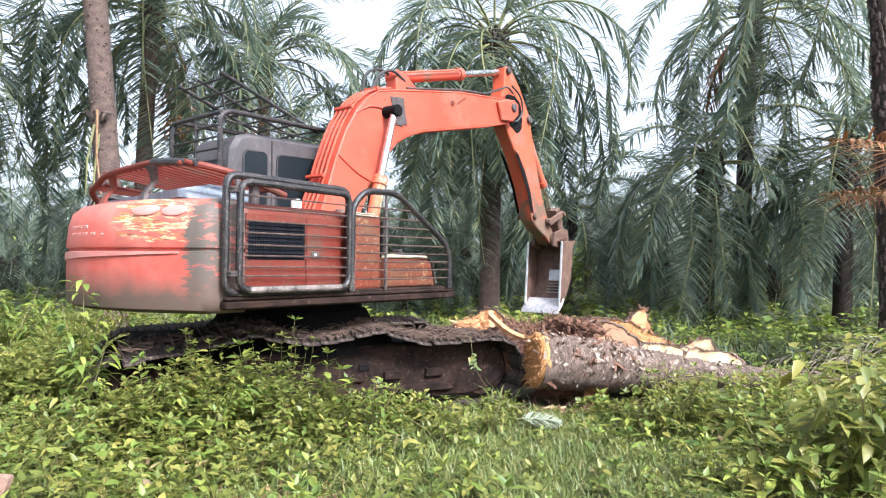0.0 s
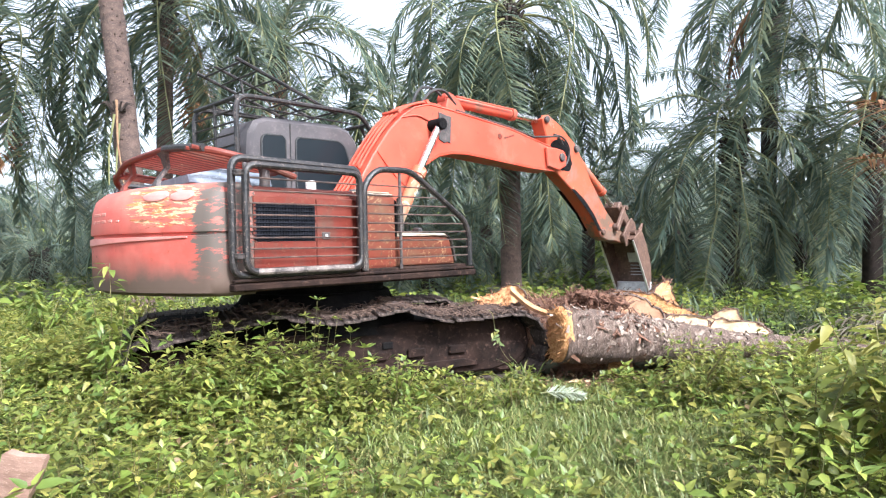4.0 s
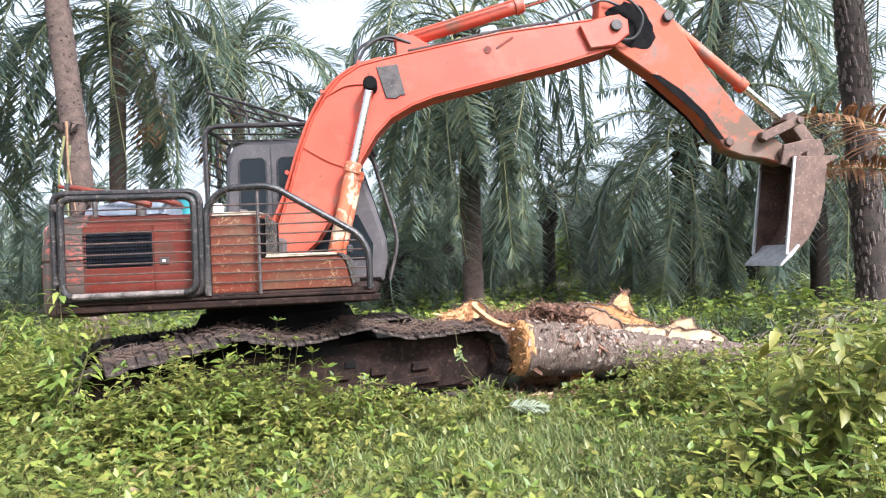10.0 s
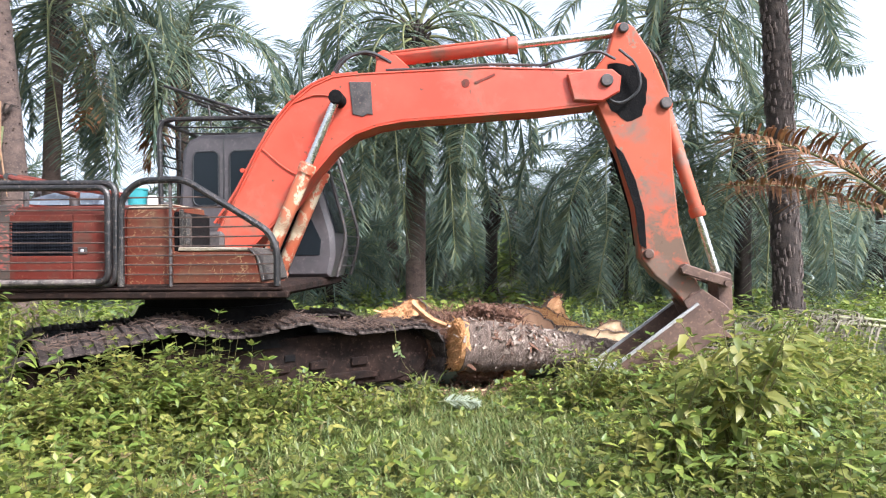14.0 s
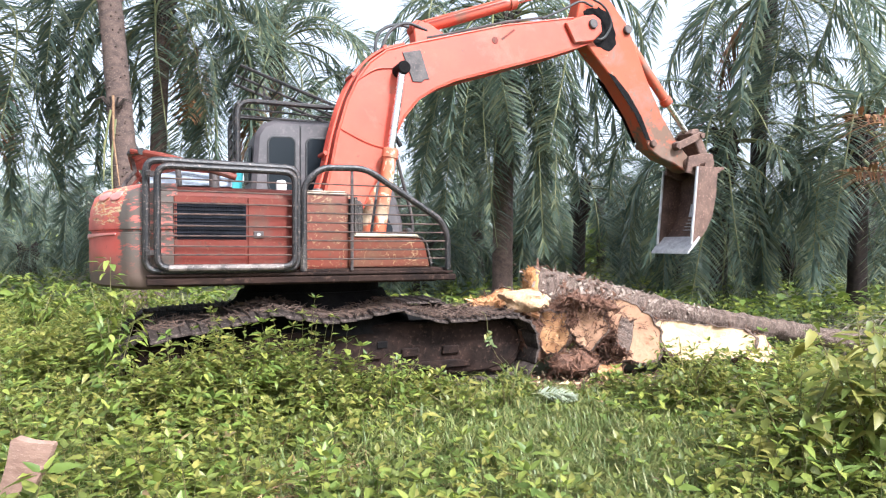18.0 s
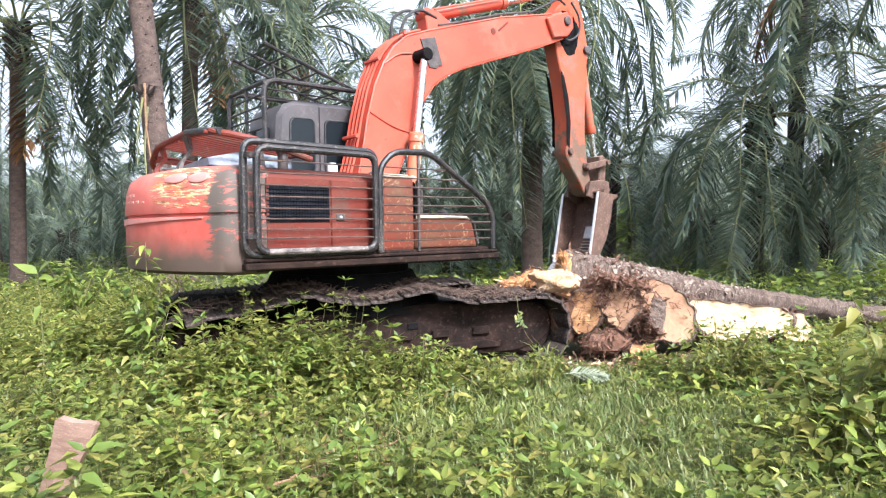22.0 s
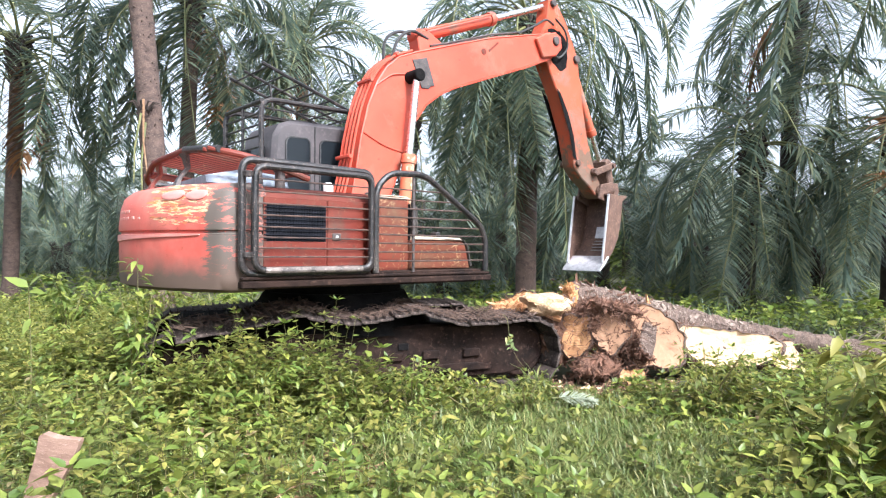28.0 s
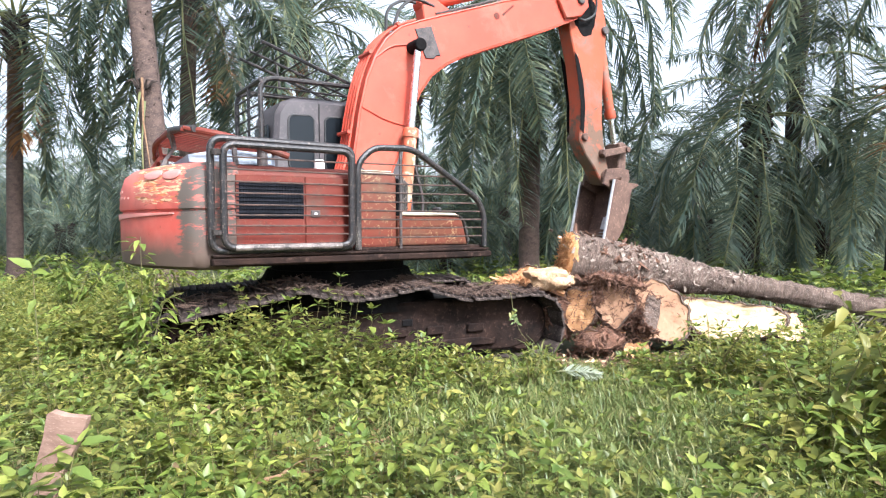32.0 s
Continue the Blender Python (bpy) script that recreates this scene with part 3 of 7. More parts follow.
    for x0, x1 in ((-1.655, -0.97), (-0.955, -0.41)):
        dr = Mesh()
        if x0 < -1.5:
            dr.box(x0, x1, -1.436, -1.415, 1.49, 1.765, 0.008).box(x0, x1, -1.436, -1.415, 2.13, 2.2, 0.008)
            dr.box(x0, x0 + 0.03, -1.436, -1.415, 1.765, 2.13, 0.006)
        else:
            dr.box(x0, x1, -1.436, -1.415, 1.49, 2.2, 0.01)
        d = part("side_door", dr, PANEL, up)
    lat = Mesh().box(-0.90, -0.80, -1.448, -1.434, 1.78, 1.855, 0.006)
    part("door_latch", lat, STEEL_DARK, up, "dark recessed door latch")
    part("latch_button", Mesh().disc((-0.85, -1.452, 1.817), (0, 1, 0), 0.018, 0.012, 12, 0.004), SHINY, up)
    part("grille_recess", Mesh().box(-1.66, -0.97, -1.43, -1.40, 1.765, 2.13, 0.004), GRILLE, up, "black radiator grille")
    for k in range(9):
        part("grille_slat", Mesh().box(-1.65, -0.98, -1.442, -1.428, 1.785 + k * 0.038, 1.797 + k * 0.038, 0.003), GRILLE, up)
    gv = Mesh()
    for k in range(22):
        gv.box(-1.64 + k * 0.03, -1.635 + k * 0.03, -1.436, -1.43, 1.77, 2.12, 0.001)
    part("grille_mesh", gv, GRILLE, up)["kind"] = "stuff"
    # tank and tool box
    tank = Mesh().rings([[(x, y, z) for y, z in [(-1.41, 1.46), (-1.41, 2.21), (-1.39, 2.26), (-1.34, 2.285), (-0.62, 2.285), (-0.62, 1.46)]] for x in (-0.385, 0.10)])
    part("fuel_tank", tank, TANK, up, "scratched red-brown fuel tank")
    part("tank_top", Mesh().box(-0.36, 0.08, -1.36, -0.66, 2.285, 2.30, 0.006), CREAM, up, "worn bare tank top")
    part("filler_cap", Mesh().disc((-0.15, -1.0, 2.32), (0, 0, 1), 0.06, 0.06, 16), STEEL_DARK, up)
    # solid box, its black standing for the shade in the gap
    part("tank_gap_shade", Mesh().box(0.10, 0.17, -1.385, -0.62, 1.5, 2.22, 0.02), GREASE_SHADE, up, "black box painted as the dark gap before the tank")
    part("hose_post", Mesh().box(0.185, 0.275, -1.40, -1.30, 1.845, 2.20, 0.03).box(0.17, 0.21, -1.405, -1.36, 1.845, 2.24, 0.008), MOTTLED, up, "post with flaking black paint")
    part("tank_lip", Mesh().tube([(-0.37, -1.395, 2.262), (0.08, -1.392, 2.262), (0.115, -1.36, 2.24)], 0.014, 7), CREAM, up, "tank edge rubbed bare")
    tool = Mesh().prism([(0.10, 1.46), (0.10, 1.80), (0.93, 1.80), (0.99, 1.74), (1.06, 1.46)], -1.42, -0.62, 0.02)
    part("tool_box", tool, TANK, up, "scratched red tool box")
    part("tool_box_lid", Mesh().prism([(0.16, 1.805), (0.18, 1.845), (0.88, 1.835), (0.96, 1.79), (0.93, 1.80)], -1.43, -0.60, 0.01), CREAM, up, "lid worn to cream primer")
    part("worn_edge", Mesh().prism([(0.90, 1.832), (0.965, 1.80), (1.02, 1.735), (1.085, 1.50), (1.055, 1.48), (0.995, 1.735), (0.94, 1.79)], -1.435, -0.62, 0.008), MOTTLED, up, "front edge flaked to cream and black")
    part("headlight", Mesh().box(0.96, 1.03, -0.9, -0.75, 1.82, 1.92, 0.02), BLACK, up)
    # side guards
    r1 = [(-1.90, 1.46), (-1.90, 2.53), (-0.46, 2.51), (-0.46, 1.46)]
    rail(up, "side_guard", r1, -1.50, 0.036)
    rail(up, "side_guard", [(-1.88, 1.50), (-1.88, 2.50), (-1.0, 2.49), (-1.0, 1.50)], 1.47, 0.034)
    rail(up, "side_guard", [(-1.80, 1.49), (-1.80, 2.47), (-0.50, 2.46), (-0.50, 1.49)], -1.565, 0.034)
    for k, z in enumerate((1.615, 1.70, 1.80, 1.90, 2.01, 2.12, 2.235, 2.35)):
        rd = Mesh().tube([(-1.80, -1.56, z), (-1.15, -1.563 - 0.006 * (k % 3), z - 0.004 * (k % 2)), (-0.50, -1.56, z - 0.006)], 0.0085, 6)
        part("guard_bar", rd, BAR, up)
    r2 = [(-0.40, 1.44), (-0.40, 2.35), (-0.22, 2.53), (0.27, 2.545), (1.15, 2.00), (1.24, 1.82), (1.24, 1.44)]
    part("front_guard", Mesh().tube(loop_round([(x, -1.50, z) for x, z in r2], 0.13, False), 0.036, 10), PIPE, up, "bent pipe guard with sloping front")
    def right_end(z):
        if z > 2.0:
            return min(1.15, 0.27 + (2.545 - z) / 0.545 * 0.88)
        return 1.15 + min(0.09, (2.0 - z) * 0.5)
    for k, z in enumerate((1.565, 1.665, 1.76, 1.855, 1.95, 2.05, 2.15, 2.25, 2.36)):
        rd = Mesh().tube([(-0.39, -1.50, z), (0.4, -1.506, z - 0.004), (right_end(z), -1.50, z)], 0.0085, 6)
        part("guard_bar", rd, BAR, up)
    part("flaked_foot", Mesh().tube([(-0.40, -1.502, 1.46), (-0.402, -1.502, 1.58), (-0.40, -1.50, 1.76)], 0.0375, 9, r2=0.0355), MOTTLED, up, "pipe foot flaked to cream primer")
    part("rubbed_run", Mesh().tube([(-1.70, -1.568, 1.489), (-1.2, -1.570, 1.489), (-0.62, -1.568, 1.489)], 0.0335, 10), WORNPIPE, up, "lower pipe rubbed to bare metal")
    part("guard_post", Mesh().tube([(0.12, -1.49, 1.44), (0.12, -1.49, 2.53)], 0.018, 8), STEEL_DARK, up)
    for z in (1.62, 2.37):
        tie = Mesh()
        for k in range(4):
            tie.tube([(-1.86 + 0.045 * math.cos(a), -1.53 + 0.075 * math.sin(a), z + 0.012 * k) for a in [2 * math.pi * q / 8 for q in range(8)]], 0.007, 5, True)
        part("wire_tie", tie, STEEL_DARK, up)
    # cab
    outline = [(-0.68, 1.46), (-0.72, 2.30), (-0.66, 3.16), (-0.57, 3.31), (-0.42, 3.37), (0.70, 3.39), (0.88, 3.34), (1.02, 3.20), (1.25, 2.50), (1.38, 2.05), (1.40, 1.75), (1.33, 1.46)]
    cabm = Mesh().prism(outline, 0.42, 1.38, 0.06)
    part("cab", cabm, CABGREY, up, "dull grey operator cab with dark glass")
    for pts in ([(-0.50, 2.42), (-0.50, 3.08), (-0.46, 3.14), (-0.20, 3.15), (-0.15, 3.10), (-0.15, 2.42)], [(0.0, 2.42), (0.0, 3.10), (0.05, 3.15), (0.70, 3.16), (0.80, 3.08), (1.0, 2.42)]):
        pts = [(p[0], p[2]) for p in loop_round([(x, 0.0, z) for x, z in pts], 0.10)]
        part("cab_window", Mesh().prism(pts, 0.408, 0.43, 0.0), GLASS, up, "dark cab side window")
        part("window_seal", Mesh().tube([(x, 0.414, z) for x, z in pts], 0.014, 6, True), BLACK, up)
    part("cab_window", Mesh().prism([(0.05, 1.75), (0.05, 2.35), (1.03, 2.35), (1.22, 1.95), (1.2, 1.75)], 0.408, 0.43, 0.004), GLASS, up)
    part("rear_window", Mesh().box(-0.725, -0.69, 0.62, 1.20, 2.55, 3.02, 0.01), GLASS, up, "dark rear cab window")
    part("front_window", Mesh().prism([(0.86, 3.28), (0.90, 3.30), (1.05, 3.18), (1.40, 2.05), (1.36, 2.04), (1.02, 3.14)], 0.55, 1.25, 0.004), GLASS, up)
    part("cab_seam", Mesh().tube([(-0.08, 0.412, 1.6), (-0.08, 0.412, 3.3), (-0.08, 0.5, 3.392), (-0.08, 1.3, 3.392)], 0.008, 5), BLACK, up)
    # cage round the cab
    cage = "welded pipe cage round the cab roof"
    for y in (0.30, 1.44):
        part("cage_rail", Mesh().tube(loop_round([(-0.88, y, 2.35), (-0.90, y, 3.56), (1.02, y, 3.56), (1.30, y, 3.10)], 0.2, False), 0.033, 9), PIPE, up, cage)
    for x, z in ((-0.88, 3.53), (1.12, 3.42)):
        part("cage_crossbar", Mesh().tube([(x, 0.30, z), (x, 1.44, z)], 0.03, 8), PIPE, up)
    for k in range(5):
        part("cage_bar", Mesh().tube([(-0.89, 0.30, 3.38 - 0.14 * k), (-0.89, 1.44, 3.38 - 0.14 * k)], 0.014, 6), PIPE, up)
    part("cage_bar", Mesh().tube([(-0.89, 0.86, 2.5), (-0.89, 0.86, 3.54)], 0.02, 6), PIPE, up)
    for y in (0.62, 1.08):
        part("roof_bar", Mesh().tube([(-0.86, y, 3.52), (1.10, y, 3.47)], 0.012, 6), PIPE, up)
    # roof hatch guard, swung up over the cab
    for y in (0.36, 1.38):
        part("hatch_rail", Mesh().tube([(0.62, y, 3.52), (-0.86, y, 4.02)], 0.022, 6), PIPE, up, "raised ladder-like roof guard")
    for k in range(7):
        t = k / 6.6 + 0.03
        part("hatch_bar", Mesh().tube([(0.62 - 1.48 * t, 0.36, 3.52 + 0.5 * t), (0.62 - 1.48 * t, 1.38, 3.52 + 0.5 * t)], 0.013, 6), PIPE, up)
    part("hatch_bar", Mesh().tube([(0.62, 0.9, 3.52), (-0.86, 0.9, 4.02)], 0.018, 6), PIPE, up)
    part("hatch_strut", Mesh().tube([(-0.45, 0.9, 3.55), (-0.5, 0.9, 3.9)], 0.016, 6), PIPE, up)
    # front window guard
    for y in (0.46, 1.36):
        part("screen_rail", Mesh().tube(loop_round([(1.42, y, 1.46), (1.56, y, 2.0), (1.20, y, 3.30), (1.1, y, 3.42)], 0.2, False), 0.024, 8), STEEL_DARK, up, "mesh guard before the windscreen")
    for k in range(13):
        z = 1.6 + k * 0.135
        x = 1.54 - max(0, z - 2.0) * 0.27 if z > 2.0 else 1.43 + (z - 1.46) * 0.22
        part("screen_bar", Mesh().tube([(x, 0.46, z), (x, 1.36, z)], 0.009, 5), STEEL_DARK, up)
    # rack over the engine
    rack = "red pipe rack over the engine, one corner burnt black"
    rr = [(-1.05, -1.20, 2.42), (-1.62, -1.22, 2.58), (-1.98, -1.05, 2.66), (-2.08, -0.55, 2.70), (-2.10, 0.5, 2.66), (-2.0, 1.15, 2.52), (-1.85, 1.32, 2.42), (-0.95, 1.34, 2.40)]
    part("rack_rail", Mesh().tube(loop_round(rr, 0.2, False), 0.034, 9), PANEL, up, rack)
    part("burnt_rail", Mesh().tube([(-1.95, -1.08, 2.66), (-2.06, -0.75, 2.685), (-2.085, -0.5, 2.70)], 0.037, 9), BLACK, up, "soot-black pipe end")
    for k in range(18):
        y = 1.02 - k * 0.122
        part("rack_slat", Mesh().tube([(-2.06, y, 2.665 if y < 0.6 else 2.56), (-1.05, y, 2.52 if y < 0.6 else 2.45)], 0.02, 6), PANEL, up)
    part("rack_crossbar", Mesh().tube([(-1.05, -1.2, 2.50), (-1.05, 1.3, 2.47)], 0.025, 8), PANEL, up)
    for y, mt in ((0.45, PANEL), (-0.45, STEEL_DARK)):
        leg = Mesh().rings([[(x - 0.02, y - w, z), (x - 0.02, y + w, z), (x + 0.02, y + w, z), (x + 0.02, y - w, z)] for x, w, z in ((-2.16, 0.07, 2.325), (-2.13, 0.035, 2.40), (-2.04, 0.035, 2.52), (-2.06, 0.06, 2.62), (-2.09, 0.13, 2.685))])
        part("rack_leg", leg, mt, up)
    part("rack_leg", Mesh().tube([(-1.62, -1.22, 2.57), (-1.60, -1.25, 2.30)], 0.028, 8), STEEL_DARK, up)
    part("rack_leg", Mesh().tube([(-1.85, 1.32, 2.42), (-1.85, 1.30, 2.25)], 0.028, 8), STEEL_DARK, up)
    sheet = Mesh()
    sheet.rings([[(x, y, z) for y, z in [(-0.75, 2.36), (-0.7, 2.44 + dz), (0.9, 2.40 + dz), (1.0, 2.30)]] for x, dz in ((-1.95, 0.0), (-1.6, 0.08), (-1.05, 0.05))])
    part("engine_sheet", sheet, SHEET, up, "pale galvanised sheet over the engine")
    part("exhaust_pipe", Mesh().tube([(-1.25, -0.95, 2.25), (-1.25, -0.95, 2.50), (-1.30, -0.95, 2.56)], 0.055, 12), STEEL_DARK, up, "dark exhaust stub")
    part("white_filter", Mesh().disc((-0.50, -0.66, 2.36), (0, 0, 1), 0.06, 0.20, 16, 0.02), WHITE, up, "white pre-cleaner bowl")
    part("valve_block", Mesh().box(-0.5, 0.2, -0.34, 0.36, 1.46, 2.05, 0.04), STEEL_DARK, up)
    part("mirror_arm", Mesh().tube([(-1.4, 1.36, 2.3), (-1.42, 1.42, 2.42), (-1.42, 1.42, 2.5)], 0.018, 6), PIPE, up)
    return up


make_undercarriage()
upper = make_upper()
pail = Mesh()
pail.rings([[(0.135 * s * math.cos(a), 0.135 * s * math.sin(a), z) for a in [2 * math.pi * k / 20 for k in range(20)]] for s, z in ((0.8, 0), (1.0, 0.24), (1.07, 0.245), (1.07, 0.265), (0.96, 0.262), (0.8, 0.06))])
pl_ob = part("plastic_pail", pail, TEAL, upper, "teal plastic pail standing on the engine")
pl_ob.matrix_basis = pose(-1.0, -0.1, 2.34)


# boom, stick and bucket lie in the plane y = 0 of their own space
BOOM_NEAR, BOOM_FAR = -0.265, 0.125     # the boom's two side plates
BOOM_POLY = [(-0.16, -0.02), (-0.10, 0.13), (0.17, 0.17), (0.66, 0.555), (1.06, 0.895), (1.43, 1.16), (1.735, 1.31), (2.0, 1.385), (2.28, 1.385), (2.60, 1.28), (3.2, 1.05), (4.0, 0.74), (5.05, 0.24), (5.30, 0.15),
             (5.40, 0.0), (5.30, -0.15), (5.05, -0.20), (4.4, 0.0), (3.5, 0.32), (2.85, 0.55), (2.55, 0.62), (2.25, 0.64), (1.95, 0.57), (1.6, 0.40), (1.1, 0.12), (0.6, -0.10), (0.1, -0.18)]
boom = part("boom", Mesh().prism(BOOM_POLY, BOOM_NEAR, BOOM_FAR, 0.02), ORANGE, excavator, "bright orange bent boom")
for y, side in ((-1, BOOM_NEAR), (1, BOOM_FAR)):
    part("pin_boss", Mesh().disc((2.24, side + y * 0.08, 1.08), (0, 1, 0), 0.085, 0.2, 18), GREASE_SHADE, boom, "dark greasy cylinder pin")
    part("tip_plate", Mesh().prism([(4.85, 0.26), (5.12, 0.2), (5.36, 0.1), (5.42, -0.02), (5.33, -0.18), (5.1, -0.21), (4.8, -0.06)], side + y * 0.03 - 0.03, side + y * 0.03 + 0.03, 0.02), ORANGE, boom)
    part("tip_pin", Mesh().disc((5.24, side + y * 0.07, 0), (0, 1, 0), 0.075, 0.06, 18), STEEL_DARK, boom)
    bd = Mesh().tube([(x, side - y * 0.005, z) for x, z in BOOM_POLY[2:13]], 0.014, 5)
    bd.tube([(x, side - y * 0.005, z) for x, z in BOOM_POLY[16:27]], 0.014, 5)
    part("weld_seam", bd, ORANGE, boom)
part("patch_plate", Mesh().prism([(2.44, 1.25), (2.68, 1.14), (2.545, 0.763), (2.49, 0.80), (2.43, 0.79), (2.325, 0.868)], -0.281, -0.26, 0.006), STEEL_DARK, boom, "dark welded patch plate")
part("boom_mark", Mesh().disc((3.72, -0.269, 0.66), (0, 1, 0), 0.05, 0.008, 14, 0.002).box(3.82, 4.08, -0.273, -0.266, 0.60, 0.63, 0.001), PANEL, boom, "small faded round mark and bar")
part("cylinder_bracket", Mesh().prism([(2.72, 1.20), (2.85, 1.42), (2.98, 1.46), (3.08, 1.38), (3.25, 1.0)], -0.13, 0.09, 0.015), ORANGE, boom)
for k in range(4):
    y = -0.205 + 0.09 * k
    pp = [(x - 0.03, y, z + 0.05) for x, z in [(0.25, 0.30)] + BOOM_POLY[3:10]]
    part("hydraulic_pipe", Mesh().tube(loop_round(pp, 0.2, False, 3), 0.017, 7), ORANGE, boom, "painted hydraulic pipe along the boom")
for x, z in ((0.8, 0.80), (1.72, 1.38), (2.3, 1.43)):
    part("pipe_clamp", Mesh().tube([(x, -0.24, z), (x, 0.10, z)], 0.028, 6), ORANGE, boom)
for y in (-0.2, 0.08):
    part("hydraulic_pipe", Mesh().tube([(2.9, y, 1.22), (3.3, y, 1.06), (4.1, y, 0.76), (4.7, y, 0.48)], 0.016, 6), STEEL_DARK, boom)
part("hose", Mesh().tube(loop_round([(2.25, -0.14, 1.42), (2.5, -0.16, 1.58), (2.8, -0.15, 1.55), (3.0, -0.12, 1.30)], 0.25, False), 0.022, 7), BLACK, boom, "black looped hose")
part("hose", Mesh().tube(loop_round([(2.2, 0.0, 1.42), (2.42, 0.0, 1.66), (2.72, 0.0, 1.62), (2.95, 0.02, 1.40)], 0.25, False), 0.022, 7), BLACK, boom)
part("hose", Mesh().tube(loop_round([(4.6, -0.24, 0.50), (5.0, -0.30, 0.42), (5.3, -0.30, 0.38), (5.45, -0.26, 0.2)], 0.25, False), 0.018, 7), BLACK, boom)
part("cable", Mesh().tube(loop_round([(1.14, -0.27, 0.93), (1.3, -0.275, 0.6), (1.5, -0.27, 0.36)], 0.2, False), 0.011, 5), ORANGE, boom)
part("cable", Mesh().tube(loop_round([(1.72, -0.27, 1.29), (2.0, -0.28, 1.28), (2.2, -0.275, 1.16)], 0.2, False), 0.010, 5), ORANGE, boom)

STICK_POLY = [(-0.62, 0.42), (-0.60, 0.52), (-0.50, 0.60), (-0.15, 0.66), (0.42, 0.66), (0.62, 0.60), (1.26, 0.36), (1.9, 0.17), (2.42, 0.10), (2.78, 0.11), (2.90, 0.05), (2.92, -0.06), (2.84, -0.12),
              (2.60, -0.20), (2.36, -0.33), (2.10, -0.40), (1.98, -0.36), (1.5, -0.23), (0.9, -0.16), (0.2, -0.17), (-0.1, -0.14), (-0.22, -0.02), (-0.34, 0.2)]
stick = part("stick", Mesh().prism(STICK_POLY, -0.15, 0.12, 0.018), STICK_PAINT, excavator, "orange stick, rusty and muddy towards the bucket")
for y in (-1, 1):
    for (x, z), r in (((2.42, 0.02), 0.075), ((2.08, -0.30), 0.06), ((2.80, 0.0), 0.10), ((0.5, 0.58), 0.07), ((-0.53, 0.47), 0.06)):
        part("pin_boss", Mesh().disc((x, y * 0.165, z), (0, 1, 0), r, 0.08, 16), BUCKET if x > 1 else STEEL_DARK, stick)
    part("pivot_plate", Mesh().disc((0, y * 0.17, 0), (0, 1, 0), 0.17, 0.05, 22), STEEL_DARK, stick, "oil-black pivot")
part("hose", Mesh().tube(loop_round([(-0.3, -0.24, 0.30), (-0.05, -0.27, 0.42), (0.25, -0.25, 0.36), (0.32, -0.22, 0.05), (0.1, -0.22, -0.1)], 0.22, False), 0.018, 7), BLACK, stick, "black looped hose")
part("hose", Mesh().tube(loop_round([(-0.4, 0.0, 0.60), (-0.1, 0.02, 0.78), (0.3, 0.02, 0.76), (0.5, 0.02, 0.64)], 0.22, False), 0.02, 7), BLACK, stick)
smear = []
for k in range(26):
    a = 2 * math.pi * k / 26
    q = 1 + 0.34 * noise.noise((math.cos(a) * 1.6, math.sin(a) * 1.6, 5.0)) + 0.16 * noise.noise((math.cos(a) * 5, math.sin(a) * 5, 8.0))
    smear.append((0.16 + 0.36 * q * math.cos(a - 0.35), 0.20 + 0.22 * q * math.sin(a) - 0.12 * math.cos(a)))
part("oil_smear", Mesh().prism(smear, -0.157, -0.146, 0.002), GREASE_SHADE, stick, "oil-black smear of old grease")

bside = [(0.04, -0.02), (0.02, 0.34), (0.10, 0.40), (0.45, 0.405), (0.80, 0.36), (1.05, 0.25), (1.22, 0.12), (1.31, 0.02), (1.29, -0.02)]
bback = [(0.06, 0.0), (0.04, 0.32), (0.12, 0.37), (0.45, 0.375), (0.80, 0.33), (1.04, 0.225), (1.20, 0.10), (1.28, 0.02)]
bm_b = Mesh().strip(bback, -0.37, 0.37, 0.03)
bucket = part("bucket", bm_b, BUCKET, excavator, "brown rusty digging bucket with polished lip")
for y in (-1, 1):
    a, b = sorted((y * 0.37, y * 0.395))
    part("side_plate", Mesh().prism(bside, a, b, 0.006), BUCKET, bucket)
    a, b = sorted((y * 0.365, y * 0.402))
    part("side_cutter", Mesh().prism([(0.05, -0.045), (1.29, -0.055), (1.31, -0.02), (0.05, -0.015)], a, b, 0.004), SHINY, bucket, "bright worn side edge")
    part("hinge_ear", Mesh().prism([(-0.12, -0.10), (0.14, -0.12), (0.20, 0.22), (0.10, 0.42), (-0.10, 0.46), (-0.24, 0.40), (-0.22, 0.2)], y * 0.23 - 0.025, y * 0.23 + 0.025, 0.01), BUCKET, bucket)
    part("corner_horn", Mesh().prism([(0.08, 0.30), (0.10, 0.42), (0.0, 0.56), (-0.03, 0.54), (0.0, 0.34)], y * 0.35 - 0.02, y * 0.35 + 0.02, 0.006), BUCKET, bucket)
part("lip_plate", Mesh().prism([(1.17, 0.115), (1.30, 0.035), (1.45, -0.10), (1.46, -0.13), (1.43, -0.125), (1.28, -0.01), (1.16, 0.085)], -0.42, 0.42, 0.005), LIPSTEEL, bucket, "wide polished cutting lip")
# thin pale plate that paints a white glare onto the bucket floor
part("glare_patch", Mesh().prism([(0.58, 0.348), (0.80, 0.318), (0.80, 0.308), (0.58, 0.338)], -0.22, 0.08, 0.003), LIPSTEEL, bucket, "bright plate painted as glare on the bucket floor")
for x in (0.86, 0.92, 0.98, 1.04):
    part("wear_bar", Mesh().tube([(x, -0.22, 0.34 - 0.52 * (x - 0.78) - 0.014), (x, 0.06, 0.34 - 0.52 * (x - 0.78) - 0.014)], 0.008, 5), LIPSTEEL, bucket)
